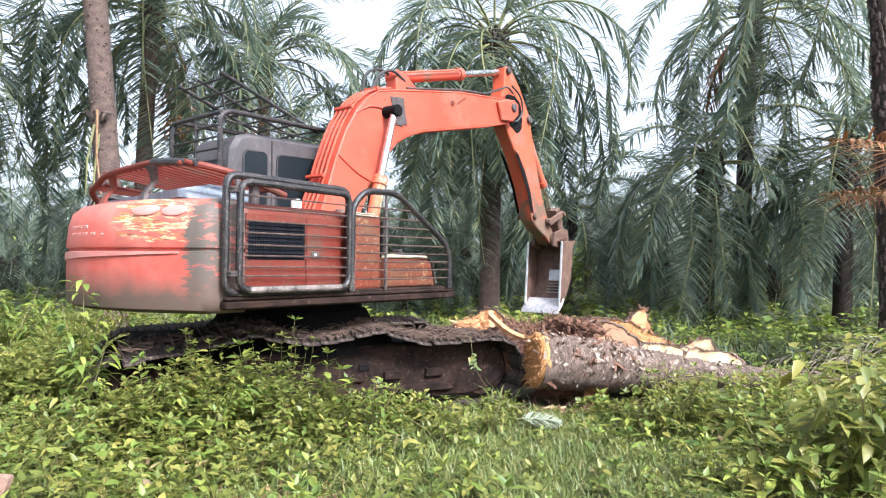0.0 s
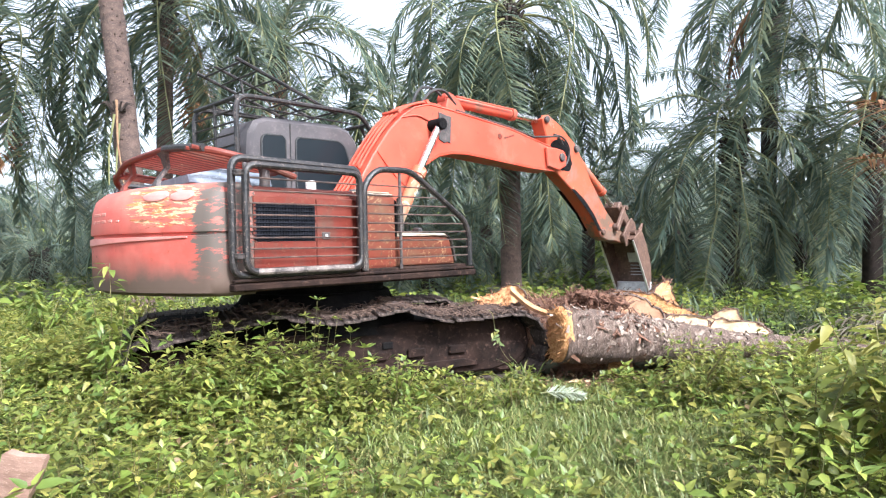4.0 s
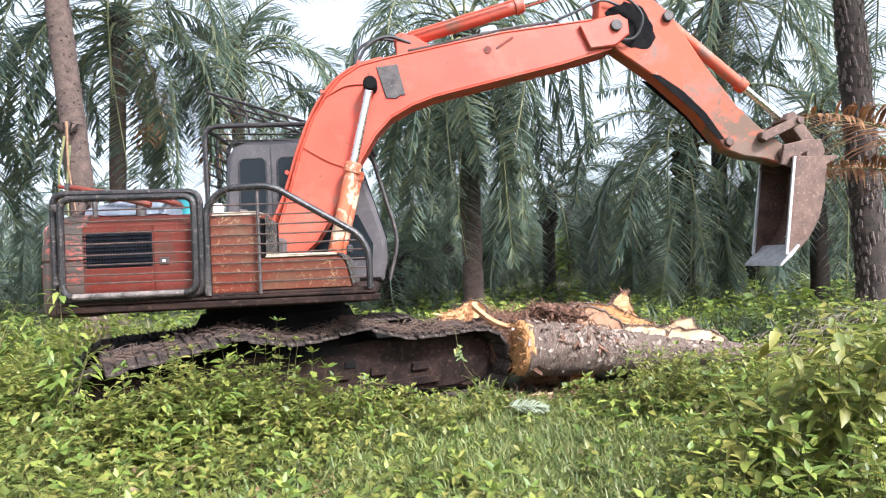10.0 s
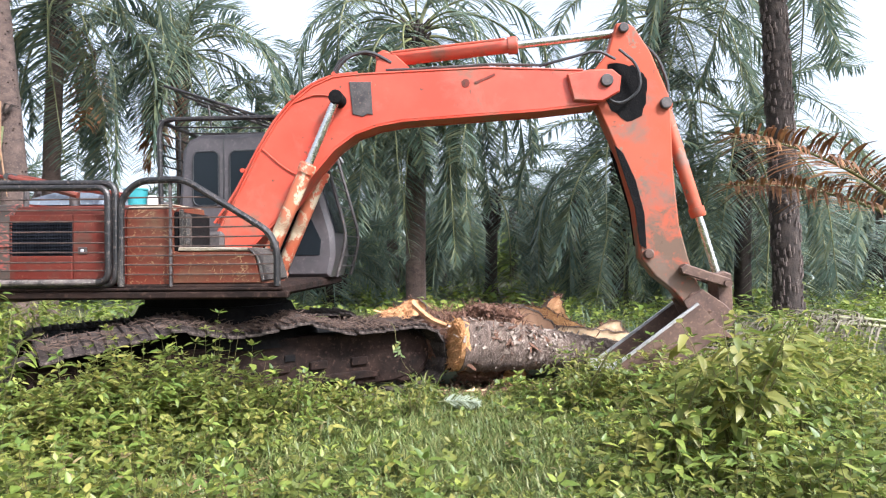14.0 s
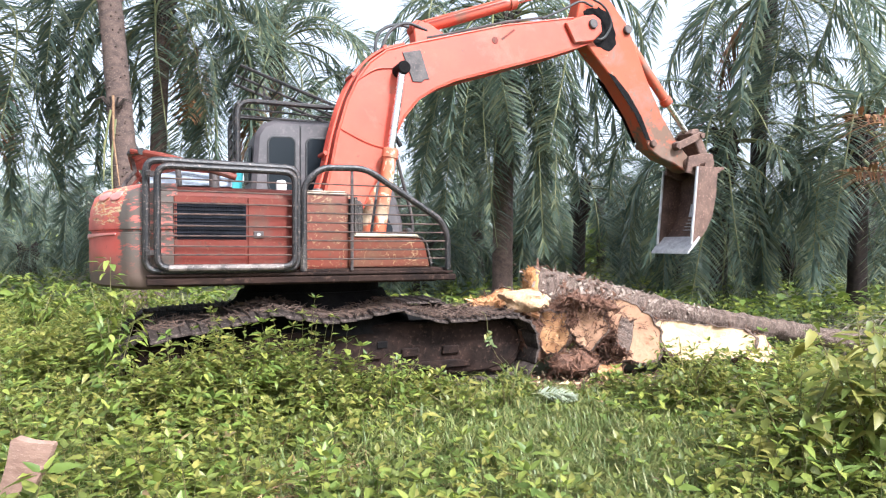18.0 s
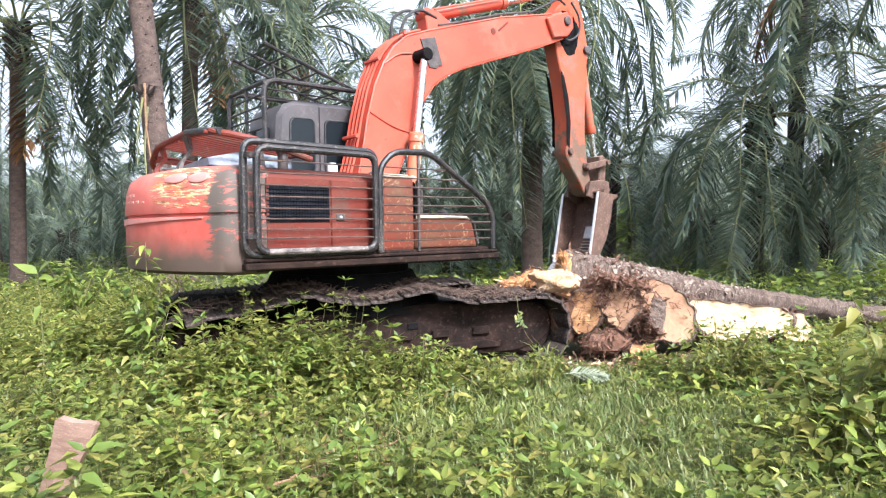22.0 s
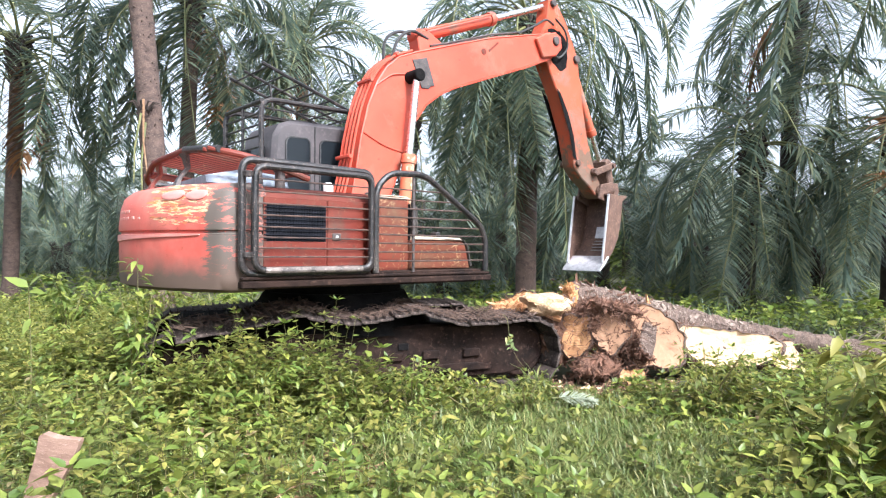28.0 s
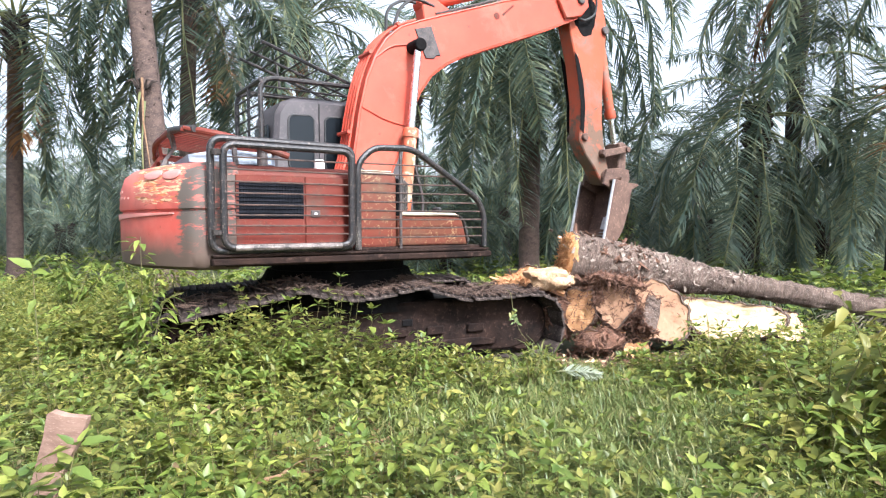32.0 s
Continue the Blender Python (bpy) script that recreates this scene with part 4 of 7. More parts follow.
part("top_tube", Mesh().tube([(0.0, -0.37, 0.2), (0.0, 0.37, 0.2)], 0.06, 12), BUCKET, bucket)


def cylinder_parts(name, r, length, rod, paint, label):
    """A hydraulic cylinder along +x: barrel from its base pin, and a rod whose eye lies at its origin, running back along -x."""
    b = Mesh().disc((0, 0, 0), (0, 1, 0), r * 1.15, r * 2.2, 16)
    n = 18
    prof = [(0.04, r * 0.7), (0.08, r), (length - 0.12, r), (length - 0.12, r * 1.22), (length - 0.02, r * 1.22), (length, r * 1.05)]
    b.rings([[(x, q * math.cos(2 * math.pi * k / n), q * math.sin(2 * math.pi * k / n)) for k in range(n)] for x, q in prof])
    bo = part(name, b, paint, excavator, label)
    rd = part("piston_rod", Mesh().tube([(-0.04, 0, 0), (-length - 0.02, 0, 0)], rod, 16), CHROME, excavator, "bright chrome piston rod")
    part("rod_eye", Mesh().disc((0, 0, 0), (0, 1, 0), rod * 1.7, r * 2.0, 16), GREASE_SHADE, rd, "greasy rod eye")
    return bo, rd


boom_cyls = [(s, *cylinder_parts("boom_cylinder", 0.085, 1.46, 0.05, CYL_PAINT, "cream-scuffed orange boom cylinder")) for s in (-1, 1)]
stick_cyl = cylinder_parts("stick_cylinder", 0.088, 1.66, 0.055, ORANGE, "orange stick cylinder on the boom's back")
bucket_cyl = cylinder_parts("bucket_cylinder", 0.078, 1.42, 0.048, STICK_PAINT, "scuffed orange bucket cylinder")
for y in (-0.13, 0.13):
    part("cylinder_pipe", Mesh().tube([(0.1, y, 0.05), (1.5, y, 0.05)], 0.014, 6), ORANGE, stick_cyl[0])
rockers = [part("rocker_link", Mesh().prism([(-0.05, -0.06), (0.50, -0.05), (0.55, 0.0), (0.50, 0.06), (-0.05, 0.06), (-0.09, 0)], *sorted((s * 0.205, s * 0.27)), 0.012), BUCKET, excavator, "rusty rocker link") for s in (-1, 1)]
hlink = part("bucket_link", Mesh().prism([(-0.10, -0.09), (0.42, -0.09), (0.48, 0), (0.42, 0.09), (-0.10, 0.09), (-0.14, 0)], -0.17, 0.17, 0.02).tube([(0, -0.3, 0), (0, 0.3, 0)], 0.045, 12), BUCKET, excavator, "stout rusty bucket link")

# ---- felled palm log and split wood ----
BARK = mat_mix("palm_bark", (0.050, 0.030, 0.022), (0.170, 0.115, 0.088), 7, rough=0.92, third=(0.38, 0.31, 0.26), bumps=0.8, stretch=(3, 1, 1), dist=0.04)
BARKRAG = mat_mix("ragged_bark", (0.12, 0.08, 0.058), (0.36, 0.29, 0.24), 7, rough=0.9, bumps=0.4)
CUTWOOD = mat_mix("fresh_cut_fibre", (0.40, 0.17, 0.06), (0.60, 0.31, 0.12), 22, rough=0.85, third=(0.76, 0.50, 0.26), bumps=0.7, dist=0.03)
WOOD = mat_mix("split_palm_wood", (0.36, 0.16, 0.07), (0.54, 0.29, 0.13), 4, rough=0.8, third=(0.66, 0.43, 0.23), bumps=0.4, stretch=(0.5, 3, 3))
PALEWOOD = mat_mix("pale_palm_wood", (0.48, 0.31, 0.17), (0.62, 0.45, 0.29), 5, rough=0.85, third=(0.44, 0.26, 0.13), bumps=0.5)
PITH = mat_mix("torn_pale_pith", (0.42, 0.24, 0.12), (0.60, 0.42, 0.26), 6, rough=0.85, third=(0.68, 0.52, 0.36), bumps=0.8, dist=0.04)
FIBRE = mat_mix("dark_bark_fibre", (0.065, 0.030, 0.020), (0.17, 0.080, 0.048), 14, rough=0.95, third=(0.30, 0.17, 0.10), bumps=0.8)
BOARD = mat_mix("raw_board", (0.19, 0.108, 0.078), (0.29, 0.178, 0.133), 6, rough=0.85, third=(0.36, 0.25, 0.19), bumps=0.3, stretch=(1, 1, 4))


def bits(rng, count, place, size, flat=0.25):
    """Loose flakes: small bent quads set on a surface by place(rng) -> point, normal."""
    m = Mesh()
    for _ in range(count):
        p, n = place(rng)
        n = (n + Vector((rng.uniform(-1, 1), rng.uniform(-1, 1), rng.uniform(-1, 1))) * 0.7).normalized()
        u = n.orthogonal().normalized()
        u = Matrix.Rotation(rng.uniform(0, 6.28), 3, n) @ u
        w = n.cross(u)
        a, b = rng.uniform(*size), rng.uniform(*size) * flat
        t = n * 0.006
        q = [p - u * a * 0.2 - w * b, p + u * a - w * b * 0.5 + n * a * 0.35, p + u * a * 0.9 + w * b * 0.4 + n * a * 0.3, p - u * a * 0.2 + w * b]
        m.add(q + [v - t for v in q], [(0, 1, 2, 3), (7, 6, 5, 4), (0, 4, 5, 1), (1, 5, 6, 2), (2, 6, 7, 3), (3, 7, 4, 0)])
    return m


def make_log():
    rng = random.Random(11)
    log = tagged(new("palm_log"), "long felled palm trunk, ragged bark and torn orange cut end", "log")
    L, seg = 7.2, 28
    def radius(x):
        return 0.112 + 0.045 * max(0.0, 1 - x / 6) + 0.178 * max(0.0, 1 - x / 2.2) ** 0.75
    rings = []
    for i in range(121):
        x = L * i / 120
        ring = []
        for k in range(seg):
            a = 2 * math.pi * k / seg
            r = radius(x) * (1 + 0.05 * noise.noise((x * 1.5, math.cos(a) * 1.2, math.sin(a) * 1.2))) + 0.032 * noise.noise((x * 7, math.cos(a) * 4, math.sin(a) * 4))
            r += 0.02 * abs(math.sin(x * 11 + 2 * a + 2 * noise.noise((x * 2, a, 0))))
            ring.append((x, r * math.cos(a), r * math.sin(a)))
        rings.append(ring)
    part("bark", Mesh().rings(rings), BARK, log, "rough grey-brown palm bark", 60)
    end = Mesh()
    n = 26
    er = []
    for f, dx in ((1.02, 0.05), (1.0, -0.015), (0.8, -0.05), (0.55, -0.035), (0.3, -0.055), (0.08, -0.045)):
        er.append([(dx + rng.uniform(-0.02, 0.02), 0.335 * f * math.cos(2 * math.pi * k / n), 0.335 * f * math.sin(2 * math.pi * k / n)) for k in range(n)])
    end.rings(er)
    part("cut_end", end, CUTWOOD, log, "torn fibrous orange end grain", 60)
    def on_end(r):
        a, f = r.uniform(0, 6.28), math.sqrt(r.random()) * 0.32
        return Vector((-0.04, f * math.cos(a), f * math.sin(a))), Vector((-1, 0, 0))
    part("torn_fibre", bits(rng, 420, on_end, (0.03, 0.11), 0.12), CUTWOOD, log, "", 0)["kind"] = "stuff"
    def on_bark(r):
        x = r.uniform(0.1, 2.6) if r.random() < 0.4 else r.gauss(1.0, 0.4)
        a = r.uniform(0, 6.28) if r.random() < 0.4 else r.gauss(2.3, 0.7)
        q = radius(x) + 0.005
        return Vector((x, q * math.cos(a), q * math.sin(a))), Vector((0.25, math.cos(a), math.sin(a)))
    part("flaking_bark", bits(rng, 520, on_bark, (0.02, 0.075), 0.45), BARKRAG, log, "", 0)["kind"] = "stuff"
    def on_torn(r):
        x, a = r.uniform(0.0, 1.1), r.gauss(1.9, 0.9)
        q = radius(x) + 0.005
        return Vector((x, q * math.cos(a), q * math.sin(a))), Vector((0.3, math.cos(a), math.sin(a)))
    part("torn_shard", bits(rng, 90, on_torn, (0.06, 0.17), 0.2), FIBRE, log, "", 0)["kind"] = "stuff"
    return log


def make_chunk(name, label, r, length, a0, a1, seed, wood, hollow=0.0, bark=True):
    """A piece of split trunk along +x: a sector of the round with bark outside and bare wood inside."""
    rng = random.Random(seed)
    ob = tagged(new(name), label, "split wood", group="split palm wood")
    seg, nx = max(6, int((a1 - a0) / 15)), 7
    closed = a1 - a0 >= 359
    outer = []
    for i in range(nx + 1):
        x = length * i / nx
        row = []
        for k in range(seg + 1):
            a = radians(a0 + (a1 - a0) * (k % seg if closed else k) / seg)
            q = r * (1 + 0.10 * noise.noise((x * 3 + seed, math.cos(a) * 2, math.sin(a) * 2)) + 0.05 * noise.noise((x * 9, math.cos(a) * 6 + seed, math.sin(a) * 6)))
            row.append(Vector((x + (rng.uniform(-0.04, 0.04) if i in (0, nx) and not closed else 0), q * math.cos(a), q * math.sin(a))))
        outer.append(row)
    if bark:
        bm_o = Mesh()
        bm_o.rings([[p * 1.0 for p in row] + [Vector((p.x, p.y * 0.90, p.z * 0.90)) for p in row[::-1]] for row in outer])
        part("bark", bm_o, BARK, ob, "", 60)
    inn = Mesh()
    if closed:
        rr = []
        for f in (0.92, 0.65, 0.3, 0.04):
            rr.append([Vector((rng.uniform(-0.015, 0.01), p.y * f, p.z * f)) for p in outer[0][:-1]])
        inn.rings(rr[::-1] + [[Vector((p.x, p.y * 0.91, p.z * 0.91)) for p in row[:-1]] for row in outer[1:]] + [[Vector((p.x + rng.uniform(-0.02, 0.02), p.y * f, p.z * f)) for p in outer[-1][:-1]] for f in (0.6, 0.1)])
    else:
        core = []
        for i in range(nx + 1):
            x = length * i / nx
            core.append(Vector((x, rng.uniform(-0.03, 0.03), rng.uniform(-0.03, 0.03))))
        ringz = []
        for i in range(nx + 1):
            row = [Vector((p.x, p.y * 0.91, p.z * 0.91)) for p in outer[i]]
            if hollow:
                row += [Vector((p.x, p.y * (1 - hollow), p.z * (1 - hollow))) + Vector((0, rng.uniform(-1, 1), rng.uniform(-1, 1))) * 0.012 for p in outer[i][::-1]]
            else:
                q0, q1 = row[-1], row[0]
                row += [q0.lerp(core[i], 0.5) + Vector((0, rng.uniform(-0.02, 0.02), rng.uniform(-0.02, 0.02))), core[i], q1.lerp(core[i], 0.5) + Vector((0, rng.uniform(-0.02, 0.02), rng.uniform(-0.02, 0.02)))]
            ringz.append(row)
        inn.rings(ringz)
    part("heartwood", inn, wood, ob, "", 40)
    def on_rim(r_):
        i = r_.choice((0, 0, nx, r_.randrange(nx + 1)))
        k = r_.randrange(seg + 1) if i in (0, nx) or closed else r_.choice((0, seg))
        p = outer[i][k] * 1.0
        return Vector((p.x, p.y * 0.95, p.z * 0.95)), Vector((-0.6 if i == 0 else 0.6 if i == nx else 0.0, p.y, p.z)).normalized()
    part("torn_fibre", bits(rng, 110, on_rim, (0.03, 0.12), 0.14), FIBRE, ob, "", 0)["kind"] = "stuff"
    return ob


def make_lump(name, label, size, seed, mat):
    """A torn lump of pith and fibre."""
    rng = random.Random(seed)
    ob = tagged(new(name), label, "split wood", group="split palm wood")
    m, n, rows = Mesh(), 22, []
    for i in range(12):
        v = math.pi * (i + 0.5) / 12
        ring = []
        for k in range(n):
            u = 2 * math.pi * k / n
            d = Vector((math.sin(v) * math.cos(u), math.sin(v) * math.sin(u), math.cos(v)))
            q = 1 + 0.35 * noise.noise(d * 1.7 + Vector((seed, 0, 0))) + 0.16 * noise.noise(d * 5 + Vector((0, seed, 0)))
            ring.append((d.x * size[0] * q, d.y * size[1] * q, d.z * size[2] * q))
        rows.append(ring)
    m.rings(rows)
    part("pith", m, mat, ob, "", 50)
    def on(r):
        d = Vector((r.gauss(0, 1), r.gauss(0, 1), r.gauss(0, 1))).normalized()
        q = 1 + 0.35 * noise.noise(d * 1.7 + Vector((seed, 0, 0)))
        return Vector((d.x * size[0] * q, d.y * size[1] * q, d.z * size[2] * q)), d
    part("torn_fibre", bits(rng, 90, on, (0.02, 0.07), 0.2) if mat is PITH else bits(rng, 260, on, (0.03, 0.13), 0.16), mat, ob, "", 0)["kind"] = "stuff"
    return ob


log = make_log()

# the heap of split trunk sections behind and under the log
heap = []
def lay(ob, *p):
    ob.matrix_basis = pose(*p)
    heap.append(ob)
    return ob


WARM = mat_mix("tan_split_face", (0.29, 0.150, 0.085), (0.37, 0.215, 0.125), 3, rough=0.8, third=(0.26, 0.12, 0.062), bumps=0.35, stretch=(1, 1, 1), dist=0.03)


def make_slab(name, label, outline, depth, wood, seed, rim=0.05, rough=0.02, dish=0.03, bark=True):
    """A thick split piece: an uneven face towards -y, bark round its edge, fibre torn along the rim."""
    rng = random.Random(seed)
    ob = tagged(new(name), label, "split wood", group="split palm wood")
    pts, n = [], len(outline)
    for k in range(n):
        a, b = Vector(outline[k]), Vector(outline[(k + 1) % n])
        for j in range(6):
            pts.append(a.lerp(b, j / 6))
    for _ in range(2):
        pts = [(pts[k - 1] + pts[k] * 2 + pts[(k + 1) % len(pts)]) / 4 for k in range(len(pts))]
    c = sum(pts, Vector((0, 0))) / len(pts)
    pts = [p + (p - c).normalized() * (0.06 * noise.noise((p.x * 6 + seed, p.y * 6, 0)) + 0.045 * noise.noise((p.x * 15, p.y * 15, seed))) for p in pts]
    def ring(f, y, amp):
        out = []
        for p in pts:
            q = c + (p - c) * f
            out.append((q.x, y + amp * (noise.noise((q.x * 4, q.y * 4, seed)) + 0.6 * noise.noise((q.x * 13, q.y * 5, seed + 3)) + 0.4 * noise.noise((q.x * 27, q.y * 27, seed))), q.y))
        return out
    fs = [k / 10 for k in range(1, 11)]
    rows = [ring(f * 0.97, dish * (1 - f * f), rough) for f in fs] + [ring(0.96, depth, 0.01), ring(0.5, depth + 0.02, 0.01), ring(0.05, depth + 0.02, 0.0)]
    part("heartwood", Mesh().rings(rows), wood, ob, "", 60)
    if bark:
        t = 1 + rim
        part("bark", Mesh().rings([ring(0.955, depth * 0.35, 0.0), ring(0.975, -0.012, rough * 1.6), ring(t, 0.004, rough * 1.6), ring(t * 1.01, depth * 0.5, 0.02), ring(t * 0.98, depth + 0.015, 0.01), ring(0.9, depth + 0.03, 0.0)]), BARK, ob, "", 60)
    def on_rim(r_):
        p = r_.choice(pts)
        q = c + (p - c) * r_.uniform(0.95, 1.04)
        d = (p - c).normalized()
        return Vector((q.x, r_.uniform(-0.02, depth), q.y)), Vector((d.x, -0.5, d.y))
    part("torn_fibre", bits(rng, 150, on_rim, (0.02, 0.10), 0.14), FIBRE, ob, "", 0)["kind"] = "stuff"
    return ob


lay(make_slab("trunk_section", "thick trunk section with smooth tan face and bark rim", [(-0.34, 0.39), (-0.12, 0.41), (0.18, 0.26), (0.36, 0.02), (0.40, -0.30), (0.30, -0.42), (-0.20, -0.42), (-0.36, -0.25), (-0.38, 0.05)], 0.34, WARM, 1), 2.11, 8.34, 0.62, -10, 0, 6)
lay(make_slab("trunk_quarter", "split quarter of trunk with tan heart-shaped face", [(-0.24, 0.20), (0.0, 0.27), (0.22, 0.25), (0.26, 0.0), (0.05, -0.36), (-0.10, -0.24), (-0.24, 0.0)], 0.30, WARM, 2), 1.50, 8.20, 0.69, -14, 0, -8)
lay(make_slab("trunk_quarter", "split trunk piece with dark torn core", [(-0.20, 0.20), (0.14, 0.24), (0.22, -0.16), (0.04, -0.34), (-0.22, -0.26)], 0.28, WOOD, 3, rough=0.045), 1.10, 8.26, 0.64, -8, 5, -20)
lay(make_slab("trunk_quarter", "small torn tan piece at the heap's foot", [(-0.16, 0.07), (0.1, 0.10), (0.18, -0.02), (0.05, -0.12), (-0.15, -0.09)], 0.2, WOOD, 4, rough=0.04), 1.78, 8.06, 0.15, -25, 0, 10)
lay(make_slab("trunk_quarter", "small torn tan piece low in the heap", [(-0.14, 0.08), (0.1, 0.08), (0.16, -0.04), (0.0, -0.10), (-0.15, -0.06)], 0.2, WARM, 5, rough=0.04), 1.20, 8.02, 0.26, -20, 8, -15)
lay(make_slab("bark_shell", "curled sheet of tan inner bark", [(-0.24, -0.04), (-0.14, 0.08), (0.0, 0.18), (0.14, 0.14), (0.20, 0.0), (0.05, -0.12), (-0.20, -0.14)], 0.16, WOOD, 6, rough=0.05), 0.42, 8.45, 0.97, -24, 0, -6)
lay(make_chunk("bark_shell", "dark curled bark beside a cut face", 0.16, 0.42, 60, 250, 6, FIBRE, hollow=0.25), 1.86, 8.12, 0.36, 40, -58, 60)
lay(make_lump("torn_pith", "orange torn lump of palm pith", (0.17, 0.14, 0.11), 7, WOOD), 0.20, 8.42, 0.90, 0, 0, 20)
lay(make_lump("torn_pith", "dark fibrous lump of root and bark", (0.40, 0.24, 0.20), 8, FIBRE), 1.48, 8.55, 0.80, 0, 8, 10)
lay(make_lump("torn_pith", "dark fibrous lump of root and bark", (0.46, 0.26, 0.18), 9, FIBRE), 0.95, 8.72, 0.78, 0, -5, 0)
lay(make_lump("torn_pith", "brown torn lump low in the heap", (0.30, 0.18, 0.16), 10, FIBRE), 1.34, 8.14, 0.22, 0, 0, 20)
lay(make_lump("torn_pith", "reddish torn fibre between the split faces", (0.10, 0.12, 0.26), 14, FIBRE), 1.30, 8.34, 0.70, 8, 12, 0)
lay(make_lump("torn_pith", "reddish torn fibre between the split faces", (0.09, 0.12, 0.30), 15, FIBRE), 1.74, 8.32, 0.66, -6, -14, 0)
lay(make_lump("torn_pith", "dark torn bark along the heap's crest", (0.34, 0.14, 0.08), 16, FIBRE), 1.55, 8.22, 0.98, 0, 10, 0)
lay(make_lump("torn_pith", "dark root lump beside the track", (0.24, 0.20, 0.30), 12, FIBRE), 0.82, 8.42, 0.48, 0, 0, 0)
lay(make_lump("torn_pith", "wide dark bark mat under the heap", (0.95, 0.35, 0.22), 13, FIBRE), 2.4, 8.85, 0.36, 0, 6, 12)
slab = lay(make_slab("split_slab", "long split half trunk with pale yellow inner face", [(-0.74, 0.26), (-0.30, 0.25), (0.20, 0.20), (0.55, 0.16), (0.68, 0.04), (0.45, -0.16), (0.15, -0.25), (-0.45, -0.24), (-0.66, -0.05)], 0.12, PALEWOOD, 21, rough=0.035), 3.16, 8.46, 0.45, -12, 2, 4)
strip = Mesh()
for k in range(9):
    sx, sz, w = 0.44 + 0.055 * k, 1.10 - 0.036 * k - 0.05 * math.sin(k / 8 * 3.1), 0.05 - 0.002 * k
    strip.add([(sx, 8.30 - 0.02 * k, sz - w), (sx + 0.01, 8.27 - 0.02 * k, sz), (sx + 0.02, 8.31 - 0.02 * k, sz + w), (sx + 0.01, 8.34 - 0.02 * k, sz)], [(0, 1, 2, 3)] if k in (0, 8) else [])
for k in range(8):
    a = 4 * k
    strip.f += [(a + j, a + (j + 1) % 4, a + 4 + (j + 1) % 4, a + 4 + j) for j in range(4)]
tagged(part("peeled_strip", strip, WOOD, None), "pale curved strip peeled off the trunk", "split wood", group="split palm wood")
stalks, rng_k = Mesh(), random.Random(8)
for k in range(7):
    a = Vector((0.72 + 0.05 * k, 8.55 + rng_k.uniform(-0.1, 0.1), 0.86))
    b = a + Vector((rng_k.uniform(-0.30, -0.12), 0.05, rng_k.uniform(0.16, 0.30)))
    stalks.tube([a, a.lerp(b, 0.5) + Vector((0.02, 0, 0.03)), b], 0.008, 5, r2=0.004)
tagged(part("dry_stalks", stalks, LITTER, None), "thin dry stalks sticking out of the heap", "stalks")

# pieces that the bucket drags about
peak = make_lump("pale_pith", "pale torn lump of palm heart on the heap", (0.32, 0.20, 0.13), 22, PITH)
rear = make_slab("split_end", "short split trunk end with pale orange face", [(-0.22, 0.10), (-0.05, 0.20), (0.14, 0.18), (0.22, 0.0), (0.16, -0.18), (-0.1, -0.22), (-0.22, -0.1)], 0.3, PALEWOOD, 23)
slab_b = make_slab("split_slab", "split slab of orange-brown wood leaning on the heap", [(-0.60, 0.24), (-0.40, 0.26), (0.05, 0.17), (0.40, -0.02), (0.68, -0.17), (0.60, -0.30), (-0.5, -0.28)], 0.10, CUTWOOD, 24, rough=0.03)
wedge = make_slab("split_wedge", "pointed tan wedge of split trunk on the heap", [(-0.30, -0.14), (-0.18, 0.02), (0.10, 0.26), (0.17, 0.24), (0.20, -0.02), (0.26, -0.16)], 0.22, WOOD, 25, rough=0.04)
splinter = tagged(part("splinter", Mesh().prism([(-0.05, 0), (0.06, 0), (0.045, 0.22), (0.0, 0.42), (-0.03, 0.25)], -0.02, 0.02, 0.006), WOOD, None), "upright brown splinter of split trunk", "splinter")

# loose dark fibre hanging over the heap
tang, rng_t = Mesh(), random.Random(57)
for cx, cy, cz, sx, sy, sz, cnt in ((0.75, 8.6, 0.86, 0.40, 0.25, 0.08, 200), (1.35, 8.35, 0.92, 0.35, 0.25, 0.08, 200), (1.30, 8.12, 0.60, 0.25, 0.06, 0.22, 130), (1.75, 8.12, 0.4, 0.12, 0.06, 0.2, 120), (2.1, 8.6, 0.62, 0.4, 0.25, 0.06, 120)):
    for _ in range(cnt):
        p = Vector((rng_t.gauss(cx, sx), rng_t.gauss(cy, sy), rng_t.gauss(cz, sz)))
        p.z = max(p.z, 0.05)
        d = Vector((rng_t.gauss(0, 1), rng_t.gauss(0, 1), rng_t.gauss(-0.1, 0.5))).normalized() * rng_t.uniform(0.06, 0.2)
        tang.tube([p, p + d * 0.5 + Vector((0, 0, rng_t.uniform(0.0, 0.04))), p + d], 0.005, 4, r2=0.002)
tagged(part("bark_fibre", tang, FIBRE, None, smooth=0), "dark loose bark fibre over the split wood", "fibre", kind="stuff")

# strewn fibre on the soil by the heap
def strew(rng):
    return Vector((rng.gauss(1.3, 0.75), rng.gauss(7.75, 0.45), 0.0)), Vector((0, 0, 1))


rng_s = random.Random(31)
chips = bits(rng_s, 700, lambda r: (lambda p, n: (Vector((p.x, p.y, ground_z(p.x, p.y) + 0.02)), n))(*strew(r)), (0.03, 0.12), 0.22)
tagged(part("bark_chips", chips, FIBRE, None, smooth=0), "brown bark chips strewn on the soil", "chips", kind="stuff")
chips2 = bits(rng_s, 160, lambda r: (lambda p, n: (Vector((p.x + 0.6, p.y - 0.1, ground_z(p.x, p.y) + 0.03)), n))(*strew(r)), (0.03, 0.09), 0.35)
